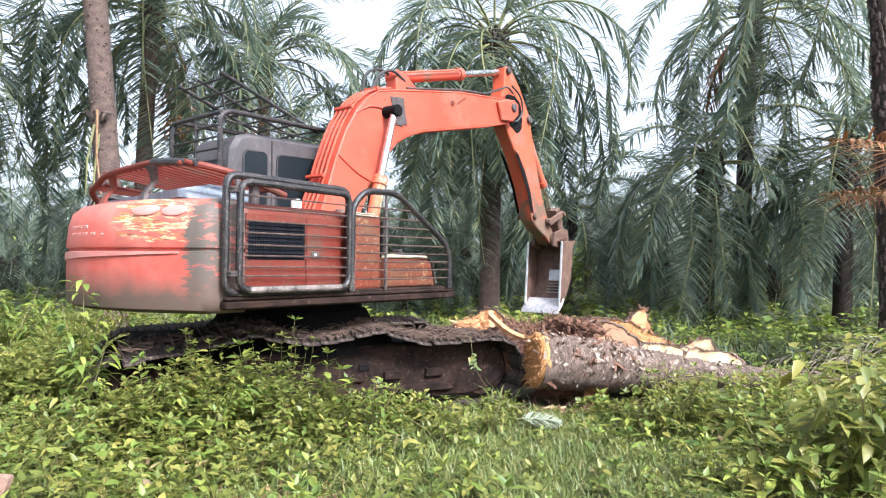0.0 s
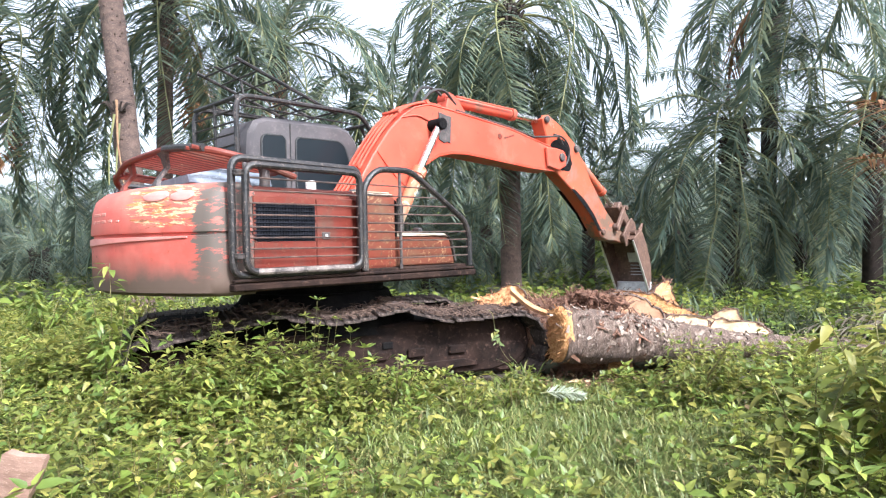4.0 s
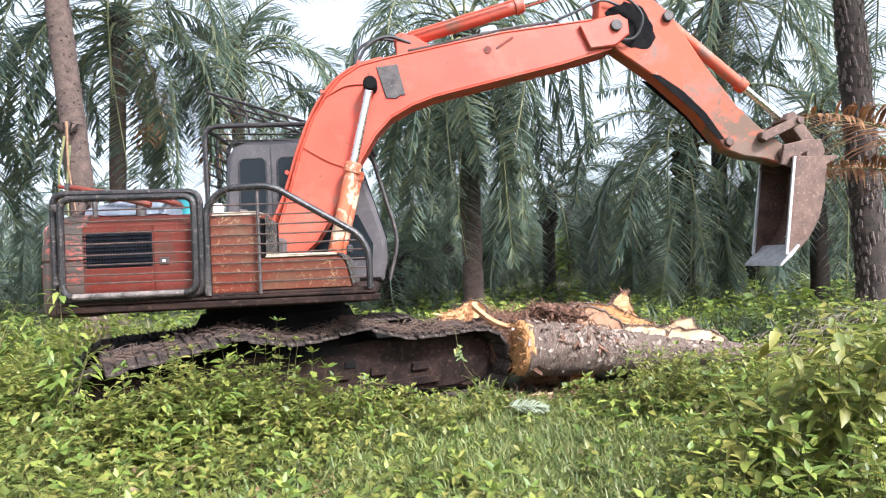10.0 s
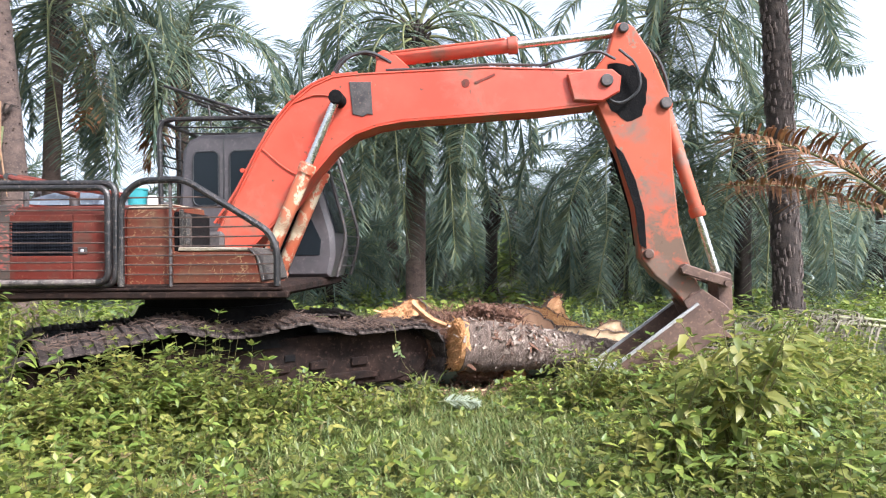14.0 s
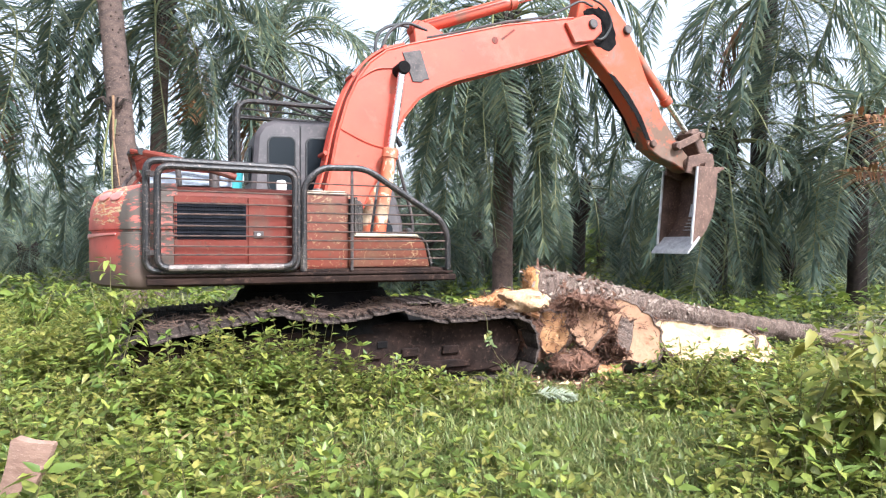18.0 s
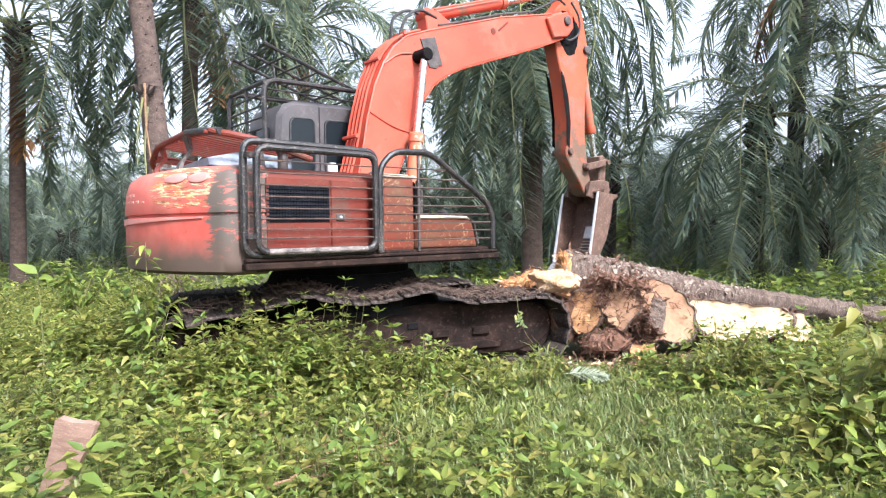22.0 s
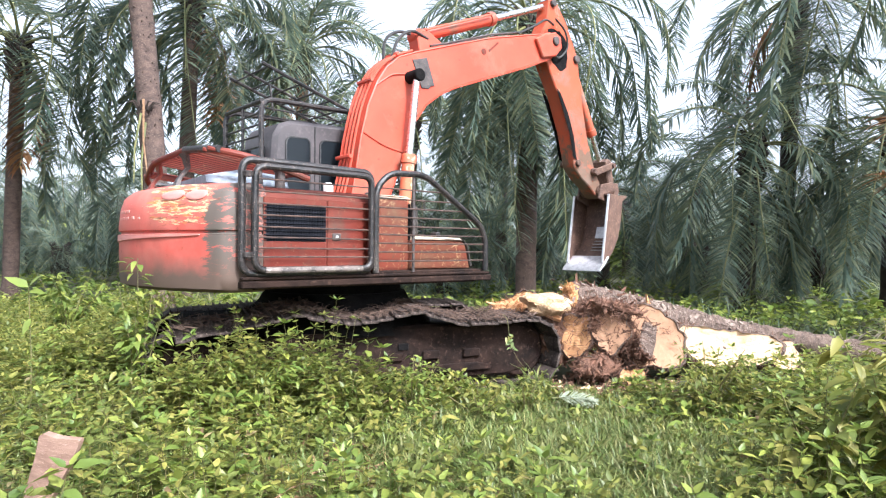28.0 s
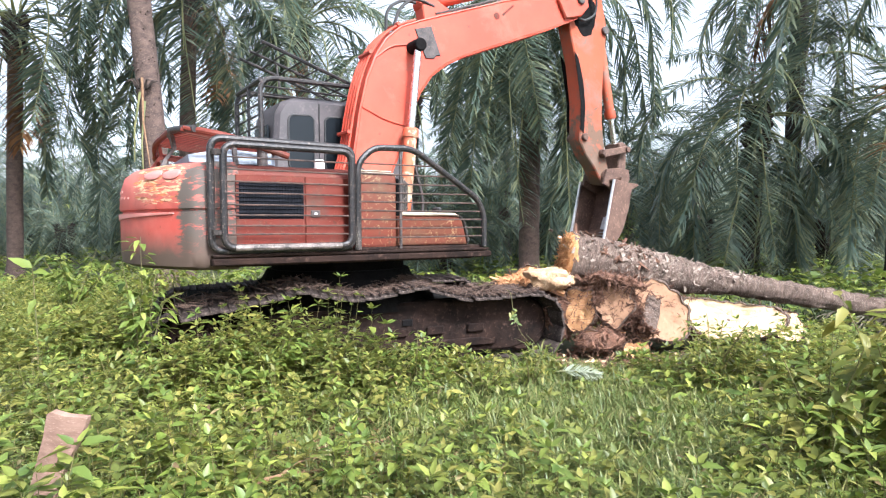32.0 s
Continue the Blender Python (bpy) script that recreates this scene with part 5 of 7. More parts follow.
tagged(part("wood_chips", chips2, PALEWOOD, None, smooth=0), "pale wood chips strewn on the soil", "chips", kind="stuff")

# torn board stub among the weeds
board = Mesh()
board.rings([[(x0, -0.025, z), (x0 + w * 0.5, -0.05, z), (x0 + w, -0.02, z), (x0 + w, 0.02, z), (x0 + w * 0.5, 0.0, z), (x0, 0.025, z)] for x0, w, z in ((-0.10, 0.15, -0.05), (-0.07, 0.15, 0.2), (-0.03, 0.16, 0.42), (0.0, 0.20, 0.58), (0.01, 0.225, 0.70), (0.03, 0.20, 0.715))])
board_ob = tagged(part("cut_board", board, BOARD, None), "raw brown palm frond base standing in the weeds", "stump")
board_ob.matrix_basis = pose(-2.52, 3.22, 0.0, 3, 8, 0)

# ---- oil palms ----
FROND = mat_leaf("palm_leaflet", (0.128, 0.176, 0.142), (0.190, 0.232, 0.188), (0.295, 0.31, 0.195), rough=0.24, trans=0.44)
FROND.node_tree.nodes["Principled BSDF"].inputs["Specular IOR Level"].default_value = 0.8
DRYFROND = mat_leaf("dry_palm_leaflet", (0.15, 0.062, 0.030), (0.26, 0.108, 0.045), (0.31, 0.155, 0.065), rough=0.7, trans=0.15)
DRYGREY = mat_leaf("grey_dead_leaflet", (0.13, 0.10, 0.075), (0.22, 0.175, 0.13), (0.30, 0.25, 0.19), rough=0.8, trans=0.1)
PALE = mat_leaf("bleached_leaflet", (0.30, 0.33, 0.25), (0.40, 0.43, 0.34), (0.36, 0.38, 0.28), rough=0.6, trans=0.2)
RACHIS = mat_mix("frond_stalk", (0.10, 0.115, 0.04), (0.19, 0.18, 0.07), 3, rough=0.5)
TRUNK = mat_mix("palm_trunk", (0.045, 0.029, 0.024), (0.105, 0.068, 0.054), 6, rough=0.95, third=(0.185, 0.132, 0.110), bumps=0.35, stretch=(1, 1, 1.5), dist=0.05)
BOOTS = mat_mix("leaf_base_boots", (0.020, 0.014, 0.012), (0.055, 0.038, 0.030), 6, rough=0.95, bumps=0.7)
RAGGED = mat_mix("ragged_trunk", (0.045, 0.032, 0.028), (0.13, 0.095, 0.08), 5, rough=0.95, third=(0.22, 0.18, 0.16), bumps=0.5)


def frond_data(name, length, rise, sag, seed, leaf=FROND, gaps=0.05, droop=0.5, wide=0.030):
    """One frond along +x: a stalk that rises by so many degrees and bends over, and two rows of hanging leaflets."""
    rng = random.Random(seed)
    n = 26
    pts, a, p = [], radians(rise), Vector((0, 0, 0))
    twist = rng.uniform(-0.25, 0.25)
    for i in range(n + 1):
        pts.append(p.copy())
        s = i / n
        p = p + Vector((math.cos(a), twist * s * s, math.sin(a))) * (length / n)
        a -= radians(sag) / n * (1.30 - 0.6 * s)
        a = max(a, radians(-86))
    m = Mesh().tube(pts, 0.045, 5, r2=0.008)
    nv = len(m.f)
    per = 80
    vs, fs = [], []
    for k in range(per):
        s = 0.14 + 0.86 * (k + 0.5) / per
        f = s * n
        i = min(n - 1, int(f))
        base = pts[i].lerp(pts[i + 1], f - i)
        d = (pts[i + 1] - pts[i]).normalized()
        side = d.cross(Vector((0, 0, 1)))
        side = side.normalized() if side.length > 1e-3 else Vector((0, 1, 0))
        up = side.cross(d)
        ll = (1.08 * math.sin(math.pi * (0.14 + 0.8 * s)) ** 0.7 + 0.12) * rng.uniform(0.85, 1.1)
        for sg in (-1, 1):
            if rng.random() < gaps:
                continue
            lift = rng.choice((-0.12, 0.3)) + rng.uniform(-0.08, 0.08)
            out = (side * sg * 0.9 + d * rng.uniform(0.45, 0.62) + up * lift).normalized()
            wd = wide * rng.uniform(0.85, 1.15)
            q = base.copy()
            ax = out.cross(Vector((0, 0, 1)))
            ax = ax.normalized() if ax.length > 1e-3 else d
            ax = (ax + d * 0.5 + Vector((rng.uniform(-0.3, 0.3), rng.uniform(-0.3, 0.3), rng.uniform(-0.2, 0.2)))).normalized()
            b0 = len(vs)
            dirv = out.copy()
            for j, w in enumerate((0.5, 1.0, 0.85, 0.1)):
                vs.append(q + ax * wd * w)
                vs.append(q - ax * wd * w)
                q = q + dirv * (ll / 3)
                dirv = (dirv + Vector((0, 0, -0.42 * droop * rng.uniform(0.8, 1.15)))).normalized()
            for j in range(3):
                fs.append((b0 + 2 * j, b0 + 2 * j + 1, b0 + 2 * j + 3, b0 + 2 * j + 2))
    m.add(vs, fs)
    me = m.data(name, RACHIS, 180)
    me.materials.append(leaf)
    idx = np.ones(len(m.f), dtype=np.int32)
    idx[:nv] = 0
    me.polygons.foreach_set("material_index", idx)
    return me


FRONDS = {}
for cls, (rise, sag, ln) in enumerate(((82, 95, 5.2), (62, 150, 6.4), (42, 165, 6.8), (14, 135, 6.8), (-22, 88, 6.4), (-54, 46, 5.6))):
    FRONDS[cls] = [frond_data("frond", ln * (0.94 + 0.06 * v), rise, sag + 8 * v, 100 + 10 * cls + v) for v in range(3)]
DRY = [frond_data("dry_frond", 4.2, -50, 35, 200 + v, DRYFROND, 0.25, 1.2) for v in range(2)]


def trunk_mesh(height, r0, r1, lean, seed, boots):
    """A trunk that bends as it rises; rings of old leaf scars on it."""
    rings, seg = [], 18
    rows = int(height / 0.11)
    for i in range(rows + 1):
        s = i / rows
        z = height * s
        c = Vector((lean[0] * s ** 1.3, lean[1] * s ** 1.3, z))
        r = r0 + (r1 - r0) * s + 0.14 * max(0, 1 - z / 0.7) ** 2
        ring = []
        for k in range(seg):
            a = 2 * math.pi * k / seg
            q = r * (1 + 0.06 * noise.noise((math.cos(a) * 2 + seed, math.sin(a) * 2, z * 2.2)))
            ring.append((c.x + q * math.cos(a), c.y + q * math.sin(a), z))
        rings.append(ring)
    return Mesh().rings(rings)


def boots_mesh(height, r, lean, seed):
    """The dark stubs of old leaf bases under the crown."""
    rng, m = random.Random(seed), Mesh()
    for k in range(70):
        z = height - 1.5 * (k / 70) ** 1.2
        s = z / height
        c = Vector((lean[0] * s ** 1.3, lean[1] * s ** 1.3, z))
        a = k * 2.4
        d = Vector((math.cos(a), math.sin(a), 0.0))
        p = c + d * (r * 0.8)
        e = p + (d * 0.75 + Vector((0, 0, 0.9))).normalized() * rng.uniform(0.22, 0.4)
        m.tube([p, p.lerp(e, 0.5), e], 0.09, 5, r2=0.035)
    return m


# shares of the frond classes, from the upright spear to those that hang, added up
HABITS = {"hanging": (0.08, 0.18, 0.34, 0.54, 0.76, 1.1), "drooping": (0.08, 0.22, 0.44, 0.70, 0.92, 1.1), "arching": (0.12, 0.34, 0.64, 0.92, 1.1, 1.1)}


def make_palm(x, y, height, lean=(0, 0), seed=0, r0=0.30, r1=0.26, count=34, dry=1, rough=False, skirt=0, size=1.0, habit="hanging"):
    rng = random.Random(seed)
    palm = tagged(new("oil_palm"), "tall oil palm with a drooping feathery crown", "palm tree", group="plantation palms")
    palm.matrix_basis = pose(x, y, -0.03)
    part("trunk", trunk_mesh(height, r0, r1, lean, seed, True), BOOTS if rough else TRUNK, palm, "ringed grey-brown trunk", 60)
    scars, rs = Mesh(), random.Random(seed + 900)
    for _ in range((700 if rough else 260) if y < 15 else 0):
        z, a = rs.uniform(0.1 if rough else 0.4, height - 1.0), rs.uniform(0, 6.28)
        s = z / height
        rr = (r0 + (r1 - r0) * s) * 0.97 + 0.14 * max(0, 1 - z / 0.7) ** 2
        cx, cy = lean[0] * s ** 1.3, lean[1] * s ** 1.3
        d = Vector((math.cos(a), math.sin(a), 0))
        p = Vector((cx, cy, z)) + d * rr
        if rough:                      # broken leaf bases, each a tilted stub
            q = rs.uniform(0.005, 0.03)
            scars.tube([p - Vector((0, 0, 0.05)), p + d * q + Vector((0, 0, 0.05)), p + d * q * 1.1 + Vector((0, 0, 0.09))], 0.036, 5, r2=0.014)
        else:
            scars.tube([p, p + d * 0.03 + Vector((0, 0, 0.012)), p + d * 0.042], 0.022, 5, r2=0.006)
    if scars.f:
        part("leaf_scar", scars, RAGGED if rough else TRUNK, palm)["kind"] = "stuff"
    part("leaf_base", boots_mesh(height, r1, lean, seed), BOOTS, palm, "dark stubs of old leaf bases")
    top = Vector((lean[0], lean[1], height))
    for k in range(count):
        u = k / count
        cls = next(c for c, lim in enumerate(HABITS[habit]) if u < lim)
        fr = part("frond", rng.choice(FRONDS[cls]), None, palm)
        az = k * 137.5 + rng.uniform(-15, 15)
        sc = rng.uniform(0.88, 1.1) * size
        m = pose(top.x, top.y, top.z - 0.08 * cls, rng.uniform(-14, 14), rng.uniform(-8, 8), az)
        fr.matrix_basis = m @ pose(0.12, 0, 0) @ Matrix.Diagonal((sc, sc, sc, 1))
    for k in range(skirt):             # old fronds hanging down the trunk
        fr = part("frond", FRONDS[5 - k % 2][k % 3], None, palm)
        fr.matrix_basis = pose(top.x, top.y, top.z - 0.6 - 0.55 * (k % 3), rng.uniform(-14, 14), 0, -90 + (k - (skirt - 1) / 2) * 150 / skirt + rng.uniform(-8, 8)) @ pose(0.12, 0, 0) @ Matrix.Diagonal((size, size, size, 1))
    for k in range(dry):
        fr = part("dry_frond", DRY[k % 2], None, palm, "withered brown hanging frond")
        fr.matrix_basis = pose(top.x, top.y, top.z - 0.5, 0, 0, rng.uniform(0, 360)) @ pose(0.2, 0, 0)
    return palm


PLACES = [
    # x, y, height, lean, trunk radii, fronds, ragged trunk, hanging fronds, size of the fronds, habit
    (0.98, 18.0, 8.3, (0.1, 0.2), 0.29, 0.27, 42, False, 9, 0.86, "hanging"),
    (-7.0, 23.7, 9.2, (-0.2, 0.0), 0.25, 0.23, 26, False, 0, 0.95, "arching"),
    (-7.22, 13.6, 11.8, (-1.25, 0.38), 0.27, 0.23, 18, False, 0, 1.00, "arching"),
    (9.25, 13.6, 10.6, (-0.30, 0.2), 0.31, 0.25, 12, True, 0, 1.00, "hanging"),
    (8.9, 20.2, 9.9, (0.4, 0.1), 0.25, 0.22, 20, True, 3, 1.00, "drooping"),
    (-15.4, 19.5, 8.4, (0.2, 0.1), 0.24, 0.22, 22, False, 0, 1.00, "drooping"),
    (-10.2, 20.6, 10.0, (0.3, 0.0), 0.26, 0.24, 26, False, 0, 1.05, "drooping"),
    (7.1, 18.4, 4.9, (0.2, 0.0), 0.24, 0.22, 19, True, 5, 0.80, "drooping"),
    (4.4, 25.5, 4.2, (0.1, 0.0), 0.26, 0.23, 18, True, 0, 0.9, "arching"),
    (10.6, 17.8, 5.2, (0.1, 0.0), 0.24, 0.22, 20, True, 4, 0.85, "drooping"),
    (-3.4, 26.5, 7.2, (0.1, 0.0), 0.28, 0.25, 24, True, 0, 1.00, "arching"),
]
for k, (x, y, h, lean, r0, r1, count, ragged, skirt, size, habit) in enumerate(PLACES):
    tall = make_palm(x, y, h, lean, 40 + k, r0, r1, count=count, dry=1 if k in (1, 4, 5, 6) else 0, rough=ragged, skirt=skirt, size=size, habit=habit)
    if k == 2:
        leaning = tall

# deeper rows, each crown one mesh
def far_crown(seed, count=20):
    rng = random.Random(seed)
    vs, fs, n0 = [], [], 0
    for k in range(count):
        u = k / count
        cls = 0 if u < 0.10 else 1 if u < 0.26 else 2 if u < 0.46 else 3 if u < 0.66 else 4 if u < 0.84 else 5
        me = rng.choice(FRONDS[cls])
        co = np.empty(len(me.vertices) * 3)
        me.vertices.foreach_get("co", co)
        m = np.array(pose(0, 0, -0.08 * cls, rng.uniform(-14, 14), rng.uniform(-8, 8), k * 137.5 + rng.uniform(-15, 15)))
        co = co.reshape(-1, 3) @ m[:3, :3].T + m[:3, 3]
        vs.extend(map(tuple, co))
        fs.extend(tuple(i + n0 for i in p.vertices) for p in me.polygons)
        n0 += len(co)
    me = bpy.data.meshes.new("crown")
    me.from_pydata(vs, [], fs)
    me.shade_smooth()
    me.materials.append(FROND)
    return me


CROWNS = [far_crown(300 + k, 20) for k in range(3)]
FAR_TRUNKS = [trunk_mesh(5.0, 0.30, 0.27, (0.15 * k, 0.1), 70 + k, False).data("trunk", RAGGED, 60) for k in range(3)]
YOUNG_BASE = boots_mesh(1.6, 0.30, (0, 0), 5).tube([(0, 0, -0.2), (0, 0, 0.8), (0, 0, 1.6)], 0.3, 12).data("leaf_boots", BOOTS)
rng_f = random.Random(77)
taken = [(p[0], p[1]) for p in PLACES]
for row in range(6):
    for col in range(-9, 10):
        x = col * 8.2 + (3.8 if row % 2 else 0) + rng_f.uniform(-1.1, 1.1)
        y = 29 + row * 7.5 + rng_f.uniform(-1.1, 1.1)
        if abs(x) > 10 + y * 0.95 or any((x - a) ** 2 + (y - b) ** 2 < 16 for a, b in taken):
            continue
        v = rng_f.randrange(3)
        palm = tagged(new("oil_palm"), "oil palm standing deep in the plantation", "palm tree", group="plantation palms")
        palm.matrix_basis = pose(x, y, -0.03 - 0.9 * rng_f.random(), 0, 0, rng_f.uniform(0, 360))
        part("trunk", FAR_TRUNKS[v], None, palm)
        cr = part("crown", CROWNS[rng_f.randrange(3)], None, palm)
        cr.matrix_basis = pose(0.15 * v, 0.1, 4.95) @ Matrix.Diagonal((0.85, 0.85, 0.85, 1))
# young palms with their crowns near the ground fill the rows
for k in range(40):
    x, y = rng_f.uniform(-34, 34), rng_f.uniform(21, 46)
    if abs(x) > 6 + y * 0.8 or any((x - a) ** 2 + (y - b) ** 2 < 6 for a, b in taken):
        continue
    palm = tagged(new("young_palm"), "young oil palm with fronds arching from the ground", "palm tree", group="young palms")
    palm.matrix_basis = pose(x, y, 0, 0, 0, rng_f.uniform(0, 360))
    sc = rng_f.uniform(0.5, 0.8)
    part("leaf_base", YOUNG_BASE, None, palm)
    cr = part("crown", CROWNS[rng_f.randrange(3)], None, palm)
    cr.matrix_basis = pose(0, 0, 1.5) @ Matrix.Diagonal((sc, sc, sc, 1))
# palms beside and behind the camera close the place
for x, y in ((-17, 6), (-11, -9), (0, -14), (11, -10), (17, 6)):
    v = rng_f.randrange(3)
    palm = tagged(new("oil_palm"), "oil palm at the clearing's edge", "palm tree", group="plantation palms")
    palm.matrix_basis = pose(x, y, -0.03, 0, 0, rng_f.uniform(0, 360))
    part("trunk", FAR_TRUNKS[v], None, palm)
    cr = part("crown", CROWNS[v], None, palm)
    cr.matrix_basis = pose(0.15 * v, 0.1, 4.95) @ Matrix.Diagonal((0.85, 0.85, 0.85, 1))

# withered frond reaching in beside the right-hand trunk, and fallen fronds
def loose_frond(name, data, label, category, group, at):
    """A fallen or withered frond: its stalk, and its leaflets as one part."""
    ob = tagged(new(name), label, category, group=group)
    ob.matrix_basis = at
    for k, piece in enumerate(("stalk", "foliage")):
        bm = bmesh.new()
        bm.from_mesh(data)
        bmesh.ops.delete(bm, geom=[f for f in bm.faces if f.material_index != k], context="FACES")
        me = bpy.data.meshes.new(piece)
        bm.to_mesh(me)
        bm.free()
        me.materials.append(data.materials[k])
        me.polygons.foreach_set("material_index", np.zeros(len(me.polygons), dtype=np.int32))
        pc = part(piece, me, None, ob)
        if k:
            pc["kind"] = "stuff"


for k, (x, y, z, a, rise) in enumerate(((8.7, 9.6, 2.35, 184, 40), (9.3, 10.3, 2.2, 176, 30))):
    loose_frond("dead_frond", frond_data("dead_frond", 3.4, rise, 34, 401 + k, DRYFROND, 0.0, 0.7, 0.022), "withered orange-brown palm frond drooping in", "palm frond", "withered fronds", pose(x, y, z, 0, 0, a))
for k, (x, y, a, ln) in enumerate(((9.2, 10.2, 172, 4.0), (8.6, 9.4, 165, 3.2))):
    loose_frond("fallen_frond", frond_data("fallen_frond", ln, 12, 30, 410 + k, DRYGREY, 0.1, 0.7, 0.016), "fallen palm frond lying on the weeds", "palm frond", "fallen fronds", pose(x, y, 0.42, 0, 0, a))
pale = tagged(part("pale_frond", frond_data("pale_frond", 2.6, 8, 20, 420, PALE, 0.0, 0.3), None, None), "small bleached fern frond on the grass", "fern frond")
pale.matrix_basis = pose(0.62, 6.45, 0.20, 0, 0, 4) @ Matrix.Diagonal((0.17, 0.17, 0.17, 1))

# ---- weeds, grass and shrubs ----
WEED = mat_leaf("weed_leaf", (0.125, 0.162, 0.036), (0.235, 0.256, 0.060), (0.38, 0.34, 0.092), rough=0.45, trans=0.50)
SLIM = mat_leaf("slim_leaf", (0.088, 0.128, 0.030), (0.160, 0.192, 0.052), (0.28, 0.265, 0.078), rough=0.45, trans=0.2)
GRASS = mat_leaf("grass_blade", (0.098, 0.138, 0.034), (0.172, 0.205, 0.054), (0.29, 0.265, 0.10), rough=0.5, trans=0.28)
BUSHLEAF = mat_leaf("bush_leaf", (0.110, 0.165, 0.031), (0.200, 0.255, 0.050), (0.33, 0.35, 0.072), rough=0.48, trans=0.38)
DRYWEED = mat_leaf("withered_leaf", (0.13, 0.08, 0.04), (0.24, 0.16, 0.07), (0.36, 0.28, 0.14), rough=0.6, trans=0.2)
# dark green that carries the shade under the palms in its colour
SPIKY_SHADED = mat_leaf("shaded_spiky_blade", (0.040, 0.066, 0.030), (0.07, 0.10, 0.045), (0.12, 0.14, 0.065), rough=0.55, trans=0.2)
STEM = mat_mix("weed_stem", (0.09, 0.10, 0.03), (0.17, 0.13, 0.05), 8, rough=0.7)


def leaf_arrays(base, out, up, length, width, curl):
    """Many ovate leaves at once: arrays of places, directions, up vectors, lengths, widths. Eight corners each."""
    side = np.cross(out, up)
    side /= np.linalg.norm(side, axis=1)[:, None] + 1e-9
    nrm = np.cross(side, out)
    L, W, K = length[:, None], width[:, None], curl[:, None]
    def pt(s, w, d):
        return base + out * L * s + side * W * w + nrm * (d * W - K * L * s * s)
    co = np.stack([pt(0, 0, 0), pt(0.26, 0.48, 0.09), pt(0.30, 0, -0.06), pt(0.26, -0.48, 0.09), pt(0.62, 0.36, 0.07), pt(0.66, 0, -0.05), pt(0.62, -0.36, 0.07), pt(1.0, 0, 0)], axis=1)
    return co.reshape(-1, 3)


LEAF_FACES = [(0, 2, 1), (0, 3, 2), (1, 2, 5, 4), (2, 3, 6, 5), (4, 5, 7), (5, 6, 7)]


def leaf_mesh(name, co, mat):
    n = len(co) // 8
    tri = np.concatenate([np.array(f) for f in LEAF_FACES])
    loops = (tri[None, :] + 8 * np.arange(n)[:, None]).ravel().astype(np.int32)
    sizes = np.tile([len(f) for f in LEAF_FACES], n)
    me = bpy.data.meshes.new(name)
    me.vertices.add(len(co))
    me.vertices.foreach_set("co", co.astype(np.float32).ravel())
    me.loops.add(len(loops))
    me.loops.foreach_set("vertex_index", loops)
    me.polygons.add(len(sizes))
    me.polygons.foreach_set("loop_start", np.concatenate([[0], np.cumsum(sizes)[:-1]]).astype(np.int32))
    me.update(calc_edges=True)
    me.shade_smooth()
    me.materials.append(mat)
    return me


def track_frame_at(x, y):
    """A place of the plan, along and across the tracks."""
    c, s = math.cos(radians(TRACK_YAW)), math.sin(radians(TRACK_YAW))
    return (x - CX) * c + (y - CY) * s, -(x - CX) * s + (y - CY) * c


def weed_height(x, y):
    """How high the growth stands at a place of the plan."""
    h = 0.44 + 0.16 * noise.noise((x * 0.6, y * 0.6, 7.0)) + 0.12 * noise.noise((x * 1.7, y * 1.7, 2.0))
    patch = math.exp(-((x - 0.6) / 1.6) ** 2 - ((y - 5.3) / 1.9) ** 2)
    h *= 1 - 0.62 * patch
    u, v = track_frame_at(x, y)
    h += 0.52 * math.exp(-((u + 1.25) / 1.0) ** 2 - ((v + 1.95) / 0.5) ** 2)
    h += 0.30 * math.exp(-((x + 4.15) / 0.75) ** 2 - ((y - 6.9) / 0.7) ** 2)
    h += 0.20 * math.exp(-((x - 2.6) / 0.7) ** 2 - ((y - 6.3) / 0.8) ** 2)
    h *= 1 - 0.45 * math.exp(-((x + 0.9) / 0.5) ** 2 - ((y - 4.4) / 0.7) ** 2)
    h *= 1 - 0.72 * math.exp(-((x - 0.9) / 1.3) ** 2 - ((y - 7.0) / 0.75) ** 2)
    return max(0.06, h)


def blocked(x, y):
    """Under the machine and the heap nothing grows."""
    u, v = track_frame_at(x, y)
    if abs(u - 0.12) < 2.35 and abs(v) < 1.52:
        return True
    if (x + 2.32) ** 2 + ((y - 2.9) / 1.8) ** 2 < 0.045:      # the cut stump stands free
        return True
    return 0.7 < x < 3.9 and 7.35 < y < 9.6


def lawn(x, y):
    """One in the middle of the grassy patch before the log, where few weeds grow."""
    return math.exp(-((x - 0.95) / 1.2) ** 2 - ((y - 4.5) / 2.0) ** 2)


def sow(count, area, rng, thin=0.0):
    """Places in a wedge before the camera, denser near it; thin: how far the grass keeps the weeds out."""
    out = []
    x0, x1, y0, y1 = area
    while len(out) < count:
        y = y0 + (y1 - y0) * rng.random() ** 1.25
        x = rng.uniform(x0, x1) * (0.35 + 0.65 * (y - y0 + 1.8) / (y1 - y0 + 1.8))
        bare = math.exp(-((x + 1.0) / 0.75) ** 2 - ((y - 4.5) / 0.5) ** 2)
        if not blocked(x, y) and rng.random() > 0.75 * bare and rng.random() > thin * lawn(x, y) and noise.noise((x * 2.1, y * 2.1, 11.0)) > rng.uniform(-0.7, 0.25):
            out.append((x, y))
    return out


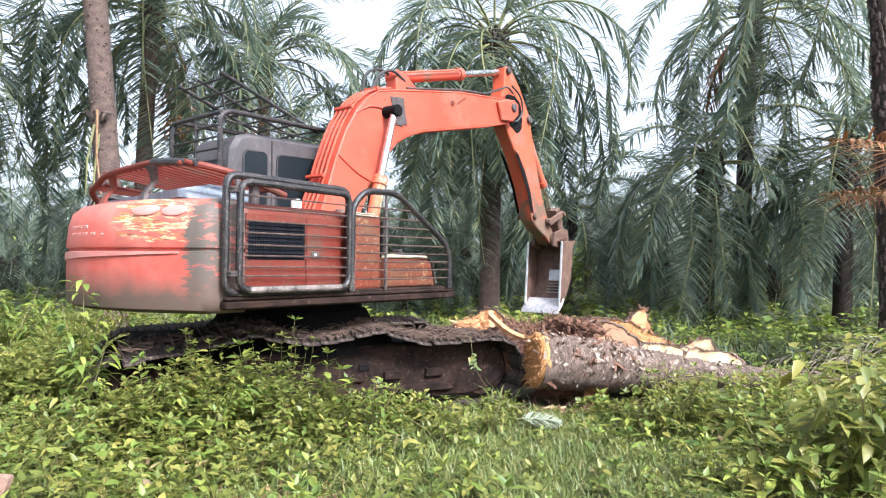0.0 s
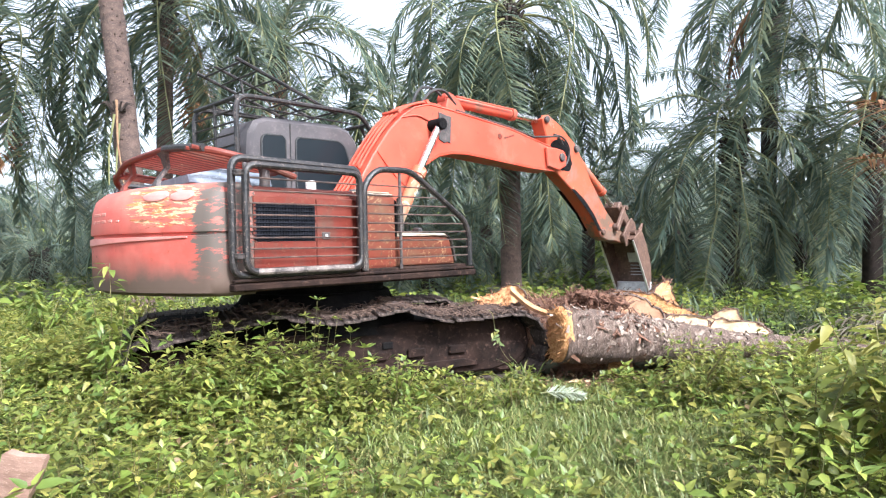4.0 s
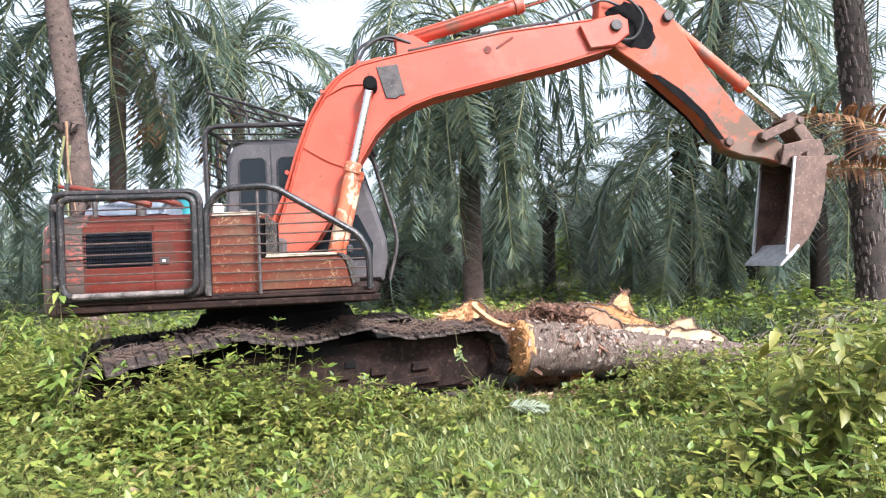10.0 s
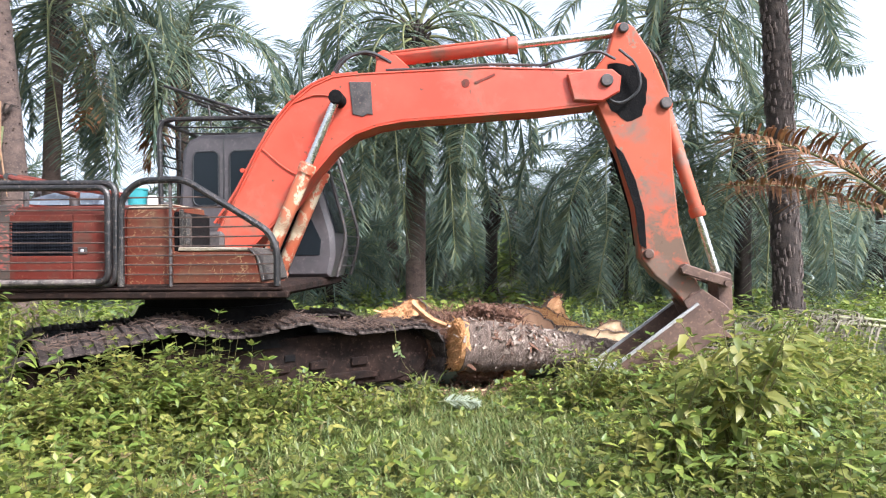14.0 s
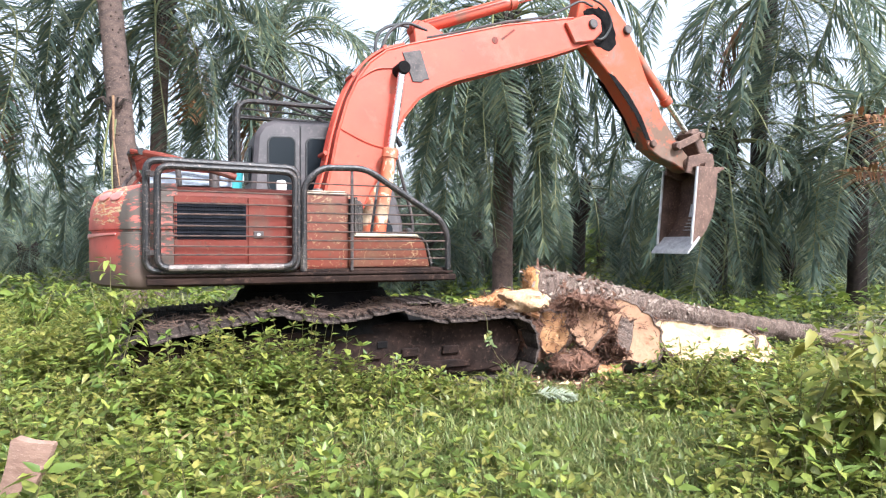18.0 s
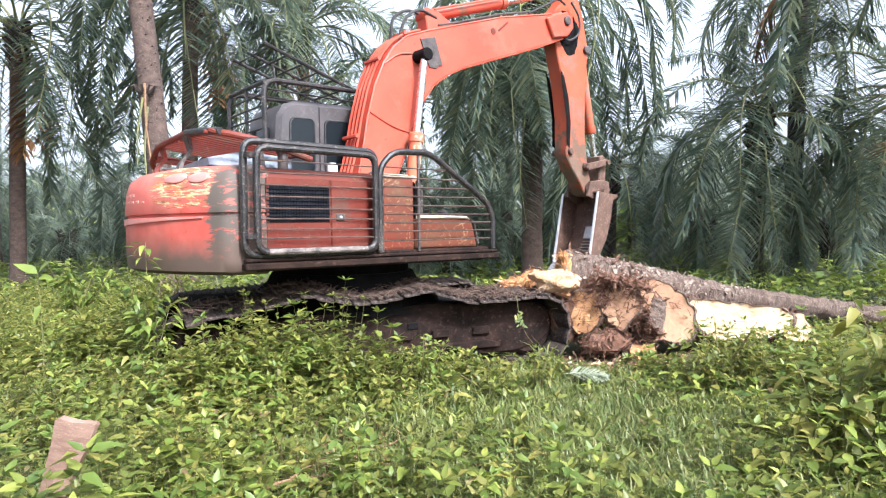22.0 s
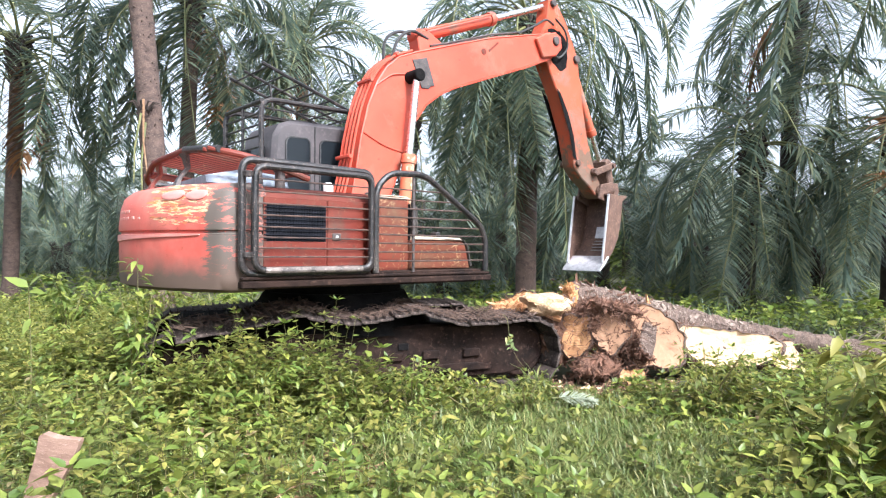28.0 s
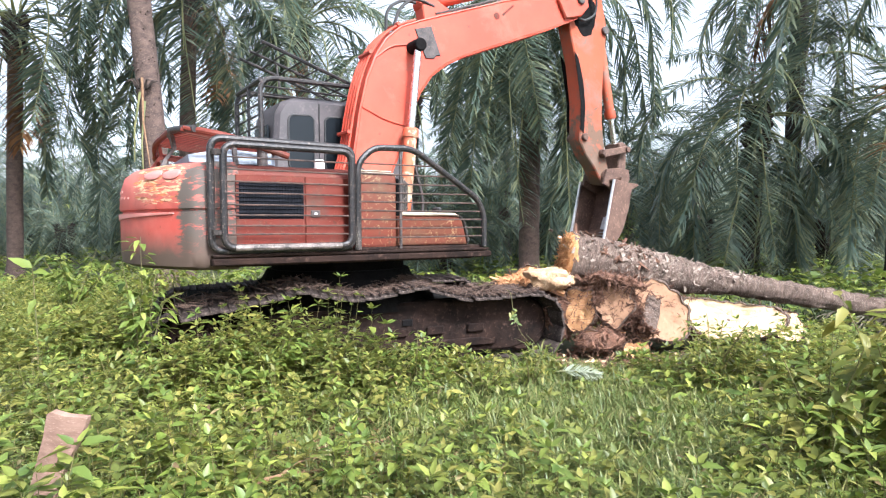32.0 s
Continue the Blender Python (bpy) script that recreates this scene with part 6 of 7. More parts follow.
def weed_leaves(places, rng, size=(0.035, 0.09), per=27, tall=1.0, spread=0.16, slim=(0.42, 0.62), vary=(0.35, 1.55)):
    base, out, ln = [], [], []
    for x, y in places:
        h = weed_height(x, y) * tall * rng.uniform(*vary)
        z0 = ground_z(x, y)
        lean = (rng.uniform(-0.3, 0.3) * h, rng.uniform(-0.3, 0.3) * h)
        k = max(4, int(per * (0.35 + 1.3 * h / (tall + 0.3))))
        big = rng.uniform(0.65, 1.35)
        for i in range(k):
            s = 0.25 + 0.75 * ((i + rng.random()) / k) ** 0.8
            a = (i // 2) * 1.7 + (i % 2) * math.pi + rng.uniform(-0.4, 0.4)
            r = spread * 0.3 * rng.random()
            base.append((x + lean[0] * s * s + r * math.cos(a), y + lean[1] * s * s + r * math.sin(a), z0 + h * s))
            out.append((math.cos(a), math.sin(a), rng.uniform(-0.45, 0.75)))
            ln.append(rng.uniform(*size) * big * (1.2 - 0.45 * s))
    base, out, ln = np.array(base), np.array(out), np.array(ln)
    out /= np.linalg.norm(out, axis=1)[:, None]
    up = np.tile((0.0, 0.0, 1.0), (len(base), 1)) + np.random.uniform(-0.6, 0.6, (len(base), 3))
    return leaf_arrays(base, out, up, ln, ln * np.random.uniform(*slim, len(ln)), np.random.uniform(0.0, 0.5, len(ln)))


def weed_plants(places, rng, leaf=(0.06, 0.10), gap=0.065, tall=1.0, ratio=(0.44, 0.62), vary=(0.55, 1.15), branch=0.35, stems=None):
    """Upright weeds: a leaning stem with crossed pairs of drooping pointed leaves, side shoots, and a tuft of young leaves on top."""
    base, out, ln = [], [], []

    def leaf_at(p, a, pitch, size):
        c = math.cos(pitch)
        d = (math.cos(a) * c, math.sin(a) * c, math.sin(pitch))
        base.append((p[0] + d[0] * size * 0.12, p[1] + d[1] * size * 0.12, p[2] + d[2] * size * 0.12))
        out.append(d)
        ln.append(size)

    def shoot(p0, p1, size, turn0, first):
        length = math.dist(p0, p1)
        n = max(2, int(length / gap))
        for i in range(n):
            s = (i + 1) / n
            if s < first:
                continue
            p = [p0[c] + (p1[c] - p0[c]) * s for c in range(3)]
            a = turn0 + i * 1.57 + rng.uniform(-0.35, 0.35)
            big = size * (1.15 - 0.5 * s) * rng.uniform(0.75, 1.2)
            for k in (0, math.pi):
                if rng.random() < 0.88:
                    leaf_at(p, a + k + rng.uniform(-0.3, 0.3), -0.45 + 0.75 * s + rng.uniform(-0.4, 0.3), big)
        for k in range(3):
            leaf_at(p1, turn0 + k * 2.1, rng.uniform(0.5, 1.1), size * 0.5)

    for x, y in places:
        h = weed_height(x, y) * tall * rng.uniform(*vary)
        z0, size = ground_z(x, y), rng.uniform(*leaf)
        top = (x + rng.uniform(-0.22, 0.22) * h, y + rng.uniform(-0.22, 0.22) * h, z0 + h)
        t0 = rng.uniform(0, 6.28)
        shoot((x, y, z0), top, size, t0, 0.22)
        if stems is not None:
            stems.tube([(x, y, z0 - 0.02), ((x + top[0]) / 2 + 0.01, (y + top[1]) / 2, z0 + h * 0.5), top], 0.004, 3, r2=0.0015)
        for k in range(int(rng.random() < branch) + int(rng.random() < branch * h)):
            s, a = rng.uniform(0.3, 0.65), rng.uniform(0, 6.28)
            p0 = [(x, y, z0)[c] + (top[c] - (x, y, z0)[c]) * s for c in range(3)]
            q = h * rng.uniform(0.25, 0.42)
            p1 = (p0[0] + math.cos(a) * q * 0.7, p0[1] + math.sin(a) * q * 0.7, p0[2] + q * 0.75)
            shoot(p0, p1, size * 0.85, a, 0.3)
            if stems is not None:
                stems.tube([p0, p1], 0.003, 3, r2=0.0015)
    base, out, ln = np.array(base), np.array(out), np.array(ln)
    up = np.tile((0.0, 0.0, 1.0), (len(base), 1)) + np.random.uniform(-0.35, 0.35, (len(base), 3))
    return leaf_arrays(base, out, up, ln, ln * np.random.uniform(*ratio, len(ln)), np.random.uniform(0.0, 0.35, len(ln)))


rng_p = random.Random(9)
AREA = (-5.4, 5.8, 2.5, 7.4)
weed_stems = Mesh()
near = sow(980, AREA, rng_p, 0.66)
tagged(new("weeds", leaf_mesh("weeds", weed_plants(near, rng_p, (0.08, 0.165), 0.075, vary=(0.4, 1.35), stems=weed_stems), WEED)), "dense light green weeds with paired leaves", "weeds", kind="stuff")
slimp = sow(1150, AREA, rng_p, 0.5)
tagged(new("weeds", leaf_mesh("weeds", weed_plants(slimp, rng_p, (0.06, 0.115), 0.05, 0.85, (0.16, 0.26), (0.5, 1.1), 0.2), SLIM)), "narrow-leaved green weeds", "weeds", kind="stuff")
lowp = sow(1450, AREA, rng_p, 0.55)
tagged(new("weeds", leaf_mesh("weeds", weed_plants(lowp, rng_p, (0.045, 0.09), 0.045, 0.55, (0.4, 0.6), (0.4, 1.1), 0.3), BUSHLEAF)), "low green undergrowth among the weeds", "weeds", kind="stuff")
tallp = sow(330, AREA, rng_p, 0.7)
tagged(new("weeds", leaf_mesh("weeds", weed_plants(tallp, rng_p, (0.11, 0.19), 0.085, 1.05, (0.42, 0.58), (0.8, 1.5), 0.4, weed_stems), BUSHLEAF)), "taller broad-leaved weed stalks", "weeds", kind="stuff")
hedge = []
while len(hedge) < 330:
    u, v = rng_p.gauss(-1.3, 0.75), rng_p.gauss(-1.95, 0.3)
    q = pose(CX, CY, 0, 0, 0, TRACK_YAW) @ Vector((u, v, 0))
    if u < 0.1 and not blocked(q.x, q.y):
        hedge.append((q.x, q.y))
tagged(new("weeds", leaf_mesh("weeds", weed_plants(hedge, rng_p, (0.10, 0.16), 0.07, 1.0, (0.42, 0.58), (0.6, 1.12), 0.5, weed_stems), WEED)), "tall leafy weeds crowding against the track", "weeds", kind="stuff")
dryp = sow(170, AREA, rng_p)
tagged(new("dry_weeds", leaf_mesh("dry_weeds", weed_leaves(dryp, rng_p, (0.05, 0.11), 9, 0.8, 0.12, (0.3, 0.5), (0.5, 1.2)), DRYWEED)), "withered brown leaves among the weeds", "weeds", kind="stuff")
mid = [(x, y) for x, y in sow(3400, (-13, 12, 6.5, 15), rng_p) if x < 2.8 or y < 8.6]
tagged(new("weeds", leaf_mesh("weeds", weed_plants(mid, rng_p, (0.09, 0.17), 0.065, 1.1, (0.45, 0.62)), WEED)), "light green weeds between the palms", "weeds", kind="stuff")
# darker plants on the right take the place of the palms' shade
shady = [(rng_p.uniform(2.8, 12.5), rng_p.uniform(9.2, 16)) for _ in range(620)]
tagged(new("weeds", leaf_mesh("weeds", weed_leaves(shady, rng_p, (0.07, 0.15), 14, 0.9, 0.24), BUSHLEAF)), "darker leafy weeds standing in for shade beneath the palms", "weeds", kind="stuff")
farp = sow(1600, (-40, 40, 14, 46), rng_p)
tagged(new("undergrowth", leaf_mesh("undergrowth", weed_leaves(farp, rng_p, (0.14, 0.30), 16, 1.0, 0.45), BUSHLEAF)), "shaded undergrowth beneath the palms", "undergrowth", kind="stuff")
farq = sow(900, (-75, 75, 42, 80), rng_p)
tagged(new("undergrowth", leaf_mesh("undergrowth", weed_leaves(farq, rng_p, (0.4, 0.9), 30, 6.5, 2.6), BUSHLEAF)), "far thicket closing the rows", "undergrowth", kind="stuff")

# growth all round the clearing, beside and behind the camera
def strewn(count, rng):
    out = []
    while len(out) < count:
        x, y = rng.uniform(-16, 16), rng.uniform(-15, 14)
        if (y < 1.9 or abs(x) > 3.0 + 0.85 * y) and not blocked(x, y) and x * x + y * y > 0.7:
            out.append((x, y))
    return out


def verge(count, rng):
    """Places where the thick growth thins out sideways and back past the camera."""
    out = []
    while len(out) < count:
        x, y = rng.uniform(-11, 11), rng.uniform(-6, 9)
        if y > 2.7 and abs(x) < 1.6 + 0.5 * y or blocked(x, y) or x * x + y * y < 0.5:
            continue
        if rng.random() < math.exp(-max(0.0, 2.7 - y) / 3.0 - max(0.0, abs(x) - 2.5 - 0.6 * max(0.0, y)) / 3.0):
            out.append((x, y))
    return out


rng_v = random.Random(23)
tagged(new("weeds", leaf_mesh("weeds", weed_plants(verge(2300, rng_v), rng_v, (0.07, 0.15), 0.085, 0.75, (0.42, 0.6), (0.4, 1.0), 0.3), WEED)), "light green weeds thinning out into the clearing", "weeds", kind="stuff")
around = strewn(2600, rng_p)
tagged(new("weeds", leaf_mesh("weeds", weed_leaves(around, rng_p, (0.06, 0.13), 14, 1.0, 0.2), WEED)), "light green weeds all round the clearing", "weeds", kind="stuff")
farther = [(rng_p.uniform(-60, 60), rng_p.uniform(-60, 10)) for _ in range(2200)]
farther = [(x, y) for x, y in farther if abs(x) > 15 or y < -14]
tagged(new("undergrowth", leaf_mesh("undergrowth", weed_leaves(farther, rng_p, (0.14, 0.30), 16, 1.0, 0.45), BUSHLEAF)), "undergrowth beyond the clearing", "undergrowth", kind="stuff")

tagged(part("weed_stems", weed_stems, STEM, None, smooth=0), "thin brown-green weed stems", "weeds", kind="stuff")


def grass_mesh(name, places, rng, height, mat, width=0.006):
    vs, fs = [], []
    for x, y in places:
        z = ground_z(x, y)
        h = height * rng.uniform(0.5, 1.25)
        a = rng.uniform(0, 6.28)
        d = Vector((math.cos(a), math.sin(a), 0))
        s = Vector((-d.y, d.x, 0)) * width
        p, b = Vector((x, y, z - 0.02)), len(vs)
        bend = rng.uniform(0.3, 1.3)
        for t, w in ((0, 0.8), (0.4, 1.0), (0.75, 0.75), (1.0, 0.08)):
            c = p + d * (h * bend * t * t) + Vector((0, 0, h * (t - 0.48 * bend * t ** 2.4)))
            vs += [c + s * w, c - s * w]
        fs += [(b + k, b + k + 1, b + k + 3, b + k + 2) for k in (0, 2, 4)]
    me = bpy.data.meshes.new(name)
    me.from_pydata(vs, [], fs)
    me.shade_smooth()
    me.materials.append(mat)
    return me


gp_near = sow(15000, (-5.4, 5.8, 2.6, 7.6), rng_p)
tagged(new("grass", grass_mesh("grass", gp_near, rng_p, 0.26, GRASS, 0.0055)), "bright green grass among the weeds", "grass", kind="stuff")
patch_g = []
while len(patch_g) < 34000:
    x, y = rng_p.gauss(0.95, 0.95), rng_p.gauss(4.9, 1.15)
    if y > 2.3 and not blocked(x, y) and noise.noise((x * 3.0, y * 3.0, 4.0)) > rng_p.uniform(-0.8, 0.4):
        patch_g.append((x, y))
tagged(new("grass", grass_mesh("grass", patch_g, rng_p, 0.25, GRASS, 0.0058)), "soft trodden grass before the log", "grass", kind="stuff")
gp_far = [(x, y) for x, y in sow(11000, (-16, 16, 7.5, 20), rng_p) if x < 2.8 or y < 9.0]
gp_all = strewn(14000, rng_p)
tagged(new("grass", grass_mesh("grass", verge(16000, rng_v), rng_v, 0.26, GRASS, 0.006)), "grass thinning out into the clearing", "grass", kind="stuff")
tagged(new("grass", grass_mesh("grass", gp_all, rng_p, 0.40, GRASS, 0.008)), "grass all round the clearing", "grass", kind="stuff")
tagged(new("grass", grass_mesh("grass", gp_far, rng_p, 0.42, GRASS, 0.012)), "grass between the palms", "grass", kind="stuff")
spk = [(rng_p.gauss(4.4, 1.4), rng_p.gauss(11.2, 0.5)) for _ in range(500)] + [(rng_p.uniform(2.8, 12), rng_p.uniform(10, 17)) for _ in range(650)]
tagged(new("spiky_grass", grass_mesh("spiky_grass", spk, rng_p, 0.66, SPIKY_SHADED, 0.014)), "tall spiky grass behind the log, palm shade in its dark green", "grass", kind="stuff")


def make_shrub(name, label, x, y, height, spread, count, size, seed, mat=BUSHLEAF, twigs=9, broad=(0.34, 0.48)):
    """A shrub: several stems that fork, with leaves along them."""
    rng = random.Random(seed)
    ob = tagged(new(name), label, "shrub", group="wild shrubs")
    ob.matrix_basis = pose(x, y, ground_z(x, y) - 0.02)
    base, out, ln = [], [], []
    for k in range(twigs):
        a = k * 2.4 + rng.uniform(-0.4, 0.4)
        r = spread * (0.3 + 0.7 * rng.random())
        h = height * rng.uniform(0.6, 1.0)
        e = Vector((r * math.cos(a), r * math.sin(a), h))
        mid_p = Vector((e.x * 0.35, e.y * 0.35, h * 0.55))
        part("stem", Mesh().tube([(0.03 * math.cos(a), 0.03 * math.sin(a), 0), mid_p, e], 0.009, 5, r2=0.003), STEM, ob)
        for i in range(count // twigs):
            s = 0.28 + 0.72 * rng.random() ** 0.7
            p = Vector((0, 0, 0)).lerp(mid_p, min(1, s * 2)) if s < 0.5 else mid_p.lerp(e, s * 2 - 1)
            b = rng.uniform(0, 6.28)
            base.append(p + Vector((math.cos(b), math.sin(b), 0)) * rng.uniform(0.0, 0.10))
            out.append(Vector((math.cos(b), math.sin(b), rng.uniform(-0.75, 0.35) + 0.4 * (s - 0.5))).normalized())
            ln.append(rng.uniform(*size))
    base, out, ln = np.array([tuple(v) for v in base]), np.array([tuple(v) for v in out]), np.array(ln)
    np.random.seed(seed)
    up = np.tile((0.0, 0.0, 1.0), (len(base), 1)) + np.random.uniform(-0.4, 0.4, (len(base), 3))
    lv = part("leaves", leaf_mesh("leaves", leaf_arrays(base, out, up, ln, ln * np.random.uniform(*broad, len(ln)), np.random.uniform(0.1, 0.6, len(ln))), mat), None, ob)
    return ob


make_shrub("shrub", "leafy green shrub close by, tallest of the weeds", 2.62, 4.15, 1.34, 0.42, 330, (0.10, 0.20), 1, WEED, twigs=12, broad=(0.38, 0.55))
make_shrub("shrub", "leafy green shrub close by", 3.15, 4.75, 1.2, 0.55, 400, (0.09, 0.16), 2, WEED, twigs=12)
make_shrub("shrub", "bright broad-leaved shrub among weeds", 2.12, 4.2, 0.98, 0.28, 84, (0.11, 0.17), 3, WEED, twigs=6, broad=(0.52, 0.68))
seedling = tagged(new("seedling"), "thin seedling with three broad leaves above the weeds", "seedling")
seedling.matrix_basis = pose(-4.2, 5.45, ground_z(-4.2, 5.45) - 0.02)
part("stem", Mesh().tube([(0.02, 0, 0), (0.03, 0, 0.7), (0.0, 0, 1.36)], 0.008, 6, r2=0.004), STEM, seedling)
for leaf_base, leaf_out, size in (((0, 0, 1.36), (-0.82, -0.2, 0.52), 0.24), ((0, 0, 1.36), (0.62, -0.3, 0.62), 0.21), ((0.01, 0, 1.33), (0.9, -0.35, 0.05), 0.19), ((0.02, 0, 1.08), (-0.1, -0.5, -0.7), 0.17)):
    d = np.array([leaf_out]) / np.linalg.norm(leaf_out)
    part("leaf", leaf_mesh("leaf", leaf_arrays(np.array([leaf_base]), d, np.array([(0.1, -0.6, 0.8)]), np.array([size]), np.array([size * 0.42]), np.array([0.2])), BUSHLEAF), None, seedling)
make_shrub("shrub", "leafy shrub against the track", -2.05, 5.6, 0.92, 0.6, 460, (0.06, 0.12), 4, twigs=12)
make_shrub("shrub", "leafy shrub against the track", -2.9, 5.35, 0.76, 0.6, 360, (0.06, 0.12), 5, WEED)
make_shrub("shrub", "small yellow-green shrub before the log", 2.15, 6.4, 0.82, 0.5, 360, (0.05, 0.10), 6, WEED, twigs=13)
make_shrub("shrub", "small grey-green sapling before the track", -0.78, 6.25, 0.74, 0.28, 150, (0.06, 0.10), 7)
make_shrub("sapling", "slender sapling before the counterweight", -3.30, 5.70, 1.66, 0.26, 170, (0.09, 0.15), 8, twigs=5)
make_shrub("shrub", "dark green bush beneath the palms", -7.2, 10.4, 1.35, 0.9, 420, (0.10, 0.18), 9, twigs=12)
make_shrub("shrub", "green bush behind the fallen fronds", 6.6, 9.6, 1.0, 0.7, 300, (0.09, 0.16), 10)
make_shrub("shrub", "yellow-green creeper leaves before the track", -0.1, 6.15, 0.50, 0.4, 90, (0.07, 0.11), 11, WEED)
make_shrub("shrub", "tall leafy shrub at the clearing's edge", 3.7, 5.2, 1.3, 0.7, 460, (0.08, 0.14), 12, WEED, twigs=13)
make_shrub("shrub", "green bush at the foot of a palm", -6.35, 11.6, 1.2, 0.7, 520, (0.08, 0.14), 13, WEED, twigs=12)
make_shrub("shrub", "green bush at the foot of a palm", -5.3, 11.2, 0.7, 0.7, 320, (0.08, 0.14), 14, WEED, twigs=10)
make_shrub("shrub", "small sapling before the track", -1.35, 5.9, 0.62, 0.25, 120, (0.05, 0.09), 15, twigs=6)
make_shrub("shrub", "yellow-green creeper leaves before the track", 0.35, 6.35, 0.46, 0.3, 90, (0.06, 0.10), 16, WEED)

# ---- small things ----
# a vine hanging over the track's edge
vine = tagged(new("hanging_vine"), "thin vine with small grey-green leaves hanging on the track", "vine")
vine.matrix_basis = pose(0.20, 7.585, 0.88)
part("stem", Mesh().tube(loop_round([(-0.05, 0.10, 0.03), (0.0, 0.0, 0.0), (0.03, 0.0, -0.26), (0.11, 0.03, -0.48), (0.30, 0.14, -0.70)], 0.1, False), 0.004, 5, r2=0.002), STEM, vine)
np.random.seed(71)
vn = 14
v_base = np.array([(0.03 + 0.05 * math.sin(k * 2.1), -0.01 + 0.02 * math.cos(k), -0.20 - 0.012 * k) for k in range(vn)])
v_out = np.array([(math.cos(k * 2.4) * 0.8, -0.35, math.sin(k * 2.4) * 0.8 - 0.2) for k in range(vn)])
v_out /= np.linalg.norm(v_out, axis=1)[:, None]
v_len = np.random.uniform(0.05, 0.09, vn)
part("leaves", leaf_mesh("leaves", leaf_arrays(v_base, v_out, np.tile((0.2, -1.0, 0.3), (vn, 1)), v_len, v_len * 0.4, np.random.uniform(0, 0.3, vn)), SLIM), None, vine)

# dry strips and a withered tuft hanging on the leaning palm
for k, (x0, x1, z0, z1) in enumerate(((-0.27, -0.12, 4.9, 3.0), (-0.32, -0.46, 4.6, 3.1), (-0.22, -0.26, 4.4, 2.6))):
    part("dry_strip", Mesh().tube([(x0, -0.35, z0), ((x0 + x1) / 2 - 0.04, -0.40, (z0 + z1) / 2), (x1, -0.38, z1)], 0.028, 6, r2=0.012), RACHIS if k else LITTER, leaning, "dry stalk strip hanging beside the trunk")
stub = Mesh()
for k in range(9):
    a = k * 0.7
    p = Vector((-0.32 + 0.10 * math.cos(a), -0.25 + 0.10 * math.sin(a), 4.7))
    stub.tube([p, p + Vector((0.12 * math.cos(a), 0.1 * math.sin(a), 0.16)), p + Vector((0.26 * math.cos(a), 0.2 * math.sin(a), 0.12))], 0.03, 5, r2=0.008)
part("withered_tuft", stub, BOOTS, leaning, "withered brown tuft against the trunk")

# leaf litter and sticks on the bare patch before the track
rng_l = random.Random(61)
def on_patch(r):
    x, y = r.gauss(-1.0, 0.5), r.gauss(4.45, 0.4)
    return Vector((x, y, ground_z(x, y) + r.uniform(0.01, 0.07))), Vector((0, 0, 1))


tagged(part("leaf_litter", bits(rng_l, 420, on_patch, (0.03, 0.10), 0.3), LITTER, None, smooth=0), "dry brown leaf litter on trodden soil", "litter", kind="stuff")
# a dry stick on the ground
stick_l = Mesh().tube([(-1.55, 3.70, 0.10), (-1.33, 3.81, 0.13), (-1.08, 3.96, 0.11)], 0.016, 6, r2=0.011).tube([(-1.36, 3.79, 0.125), (-1.28, 3.90, 0.17), (-1.2, 3.98, 0.18)], 0.008, 5, r2=0.004)
tagged(part("dry_stick", stick_l, LITTER, None), "dry grey-brown stick lying in the weeds", "stick")

# soot and grease on the stick's underside
for y in (-1, 1):
    part("greasy_underside", Mesh().prism([(0.72, -0.172), (1.5, -0.236), (1.94, -0.355), (2.02, -0.30), (1.62, -0.16), (1.2, -0.10), (0.85, -0.11)], *sorted((y * 0.158, y * 0.164)), 0.002), GREASE_SHADE, stick, "soot-black greasy underside")


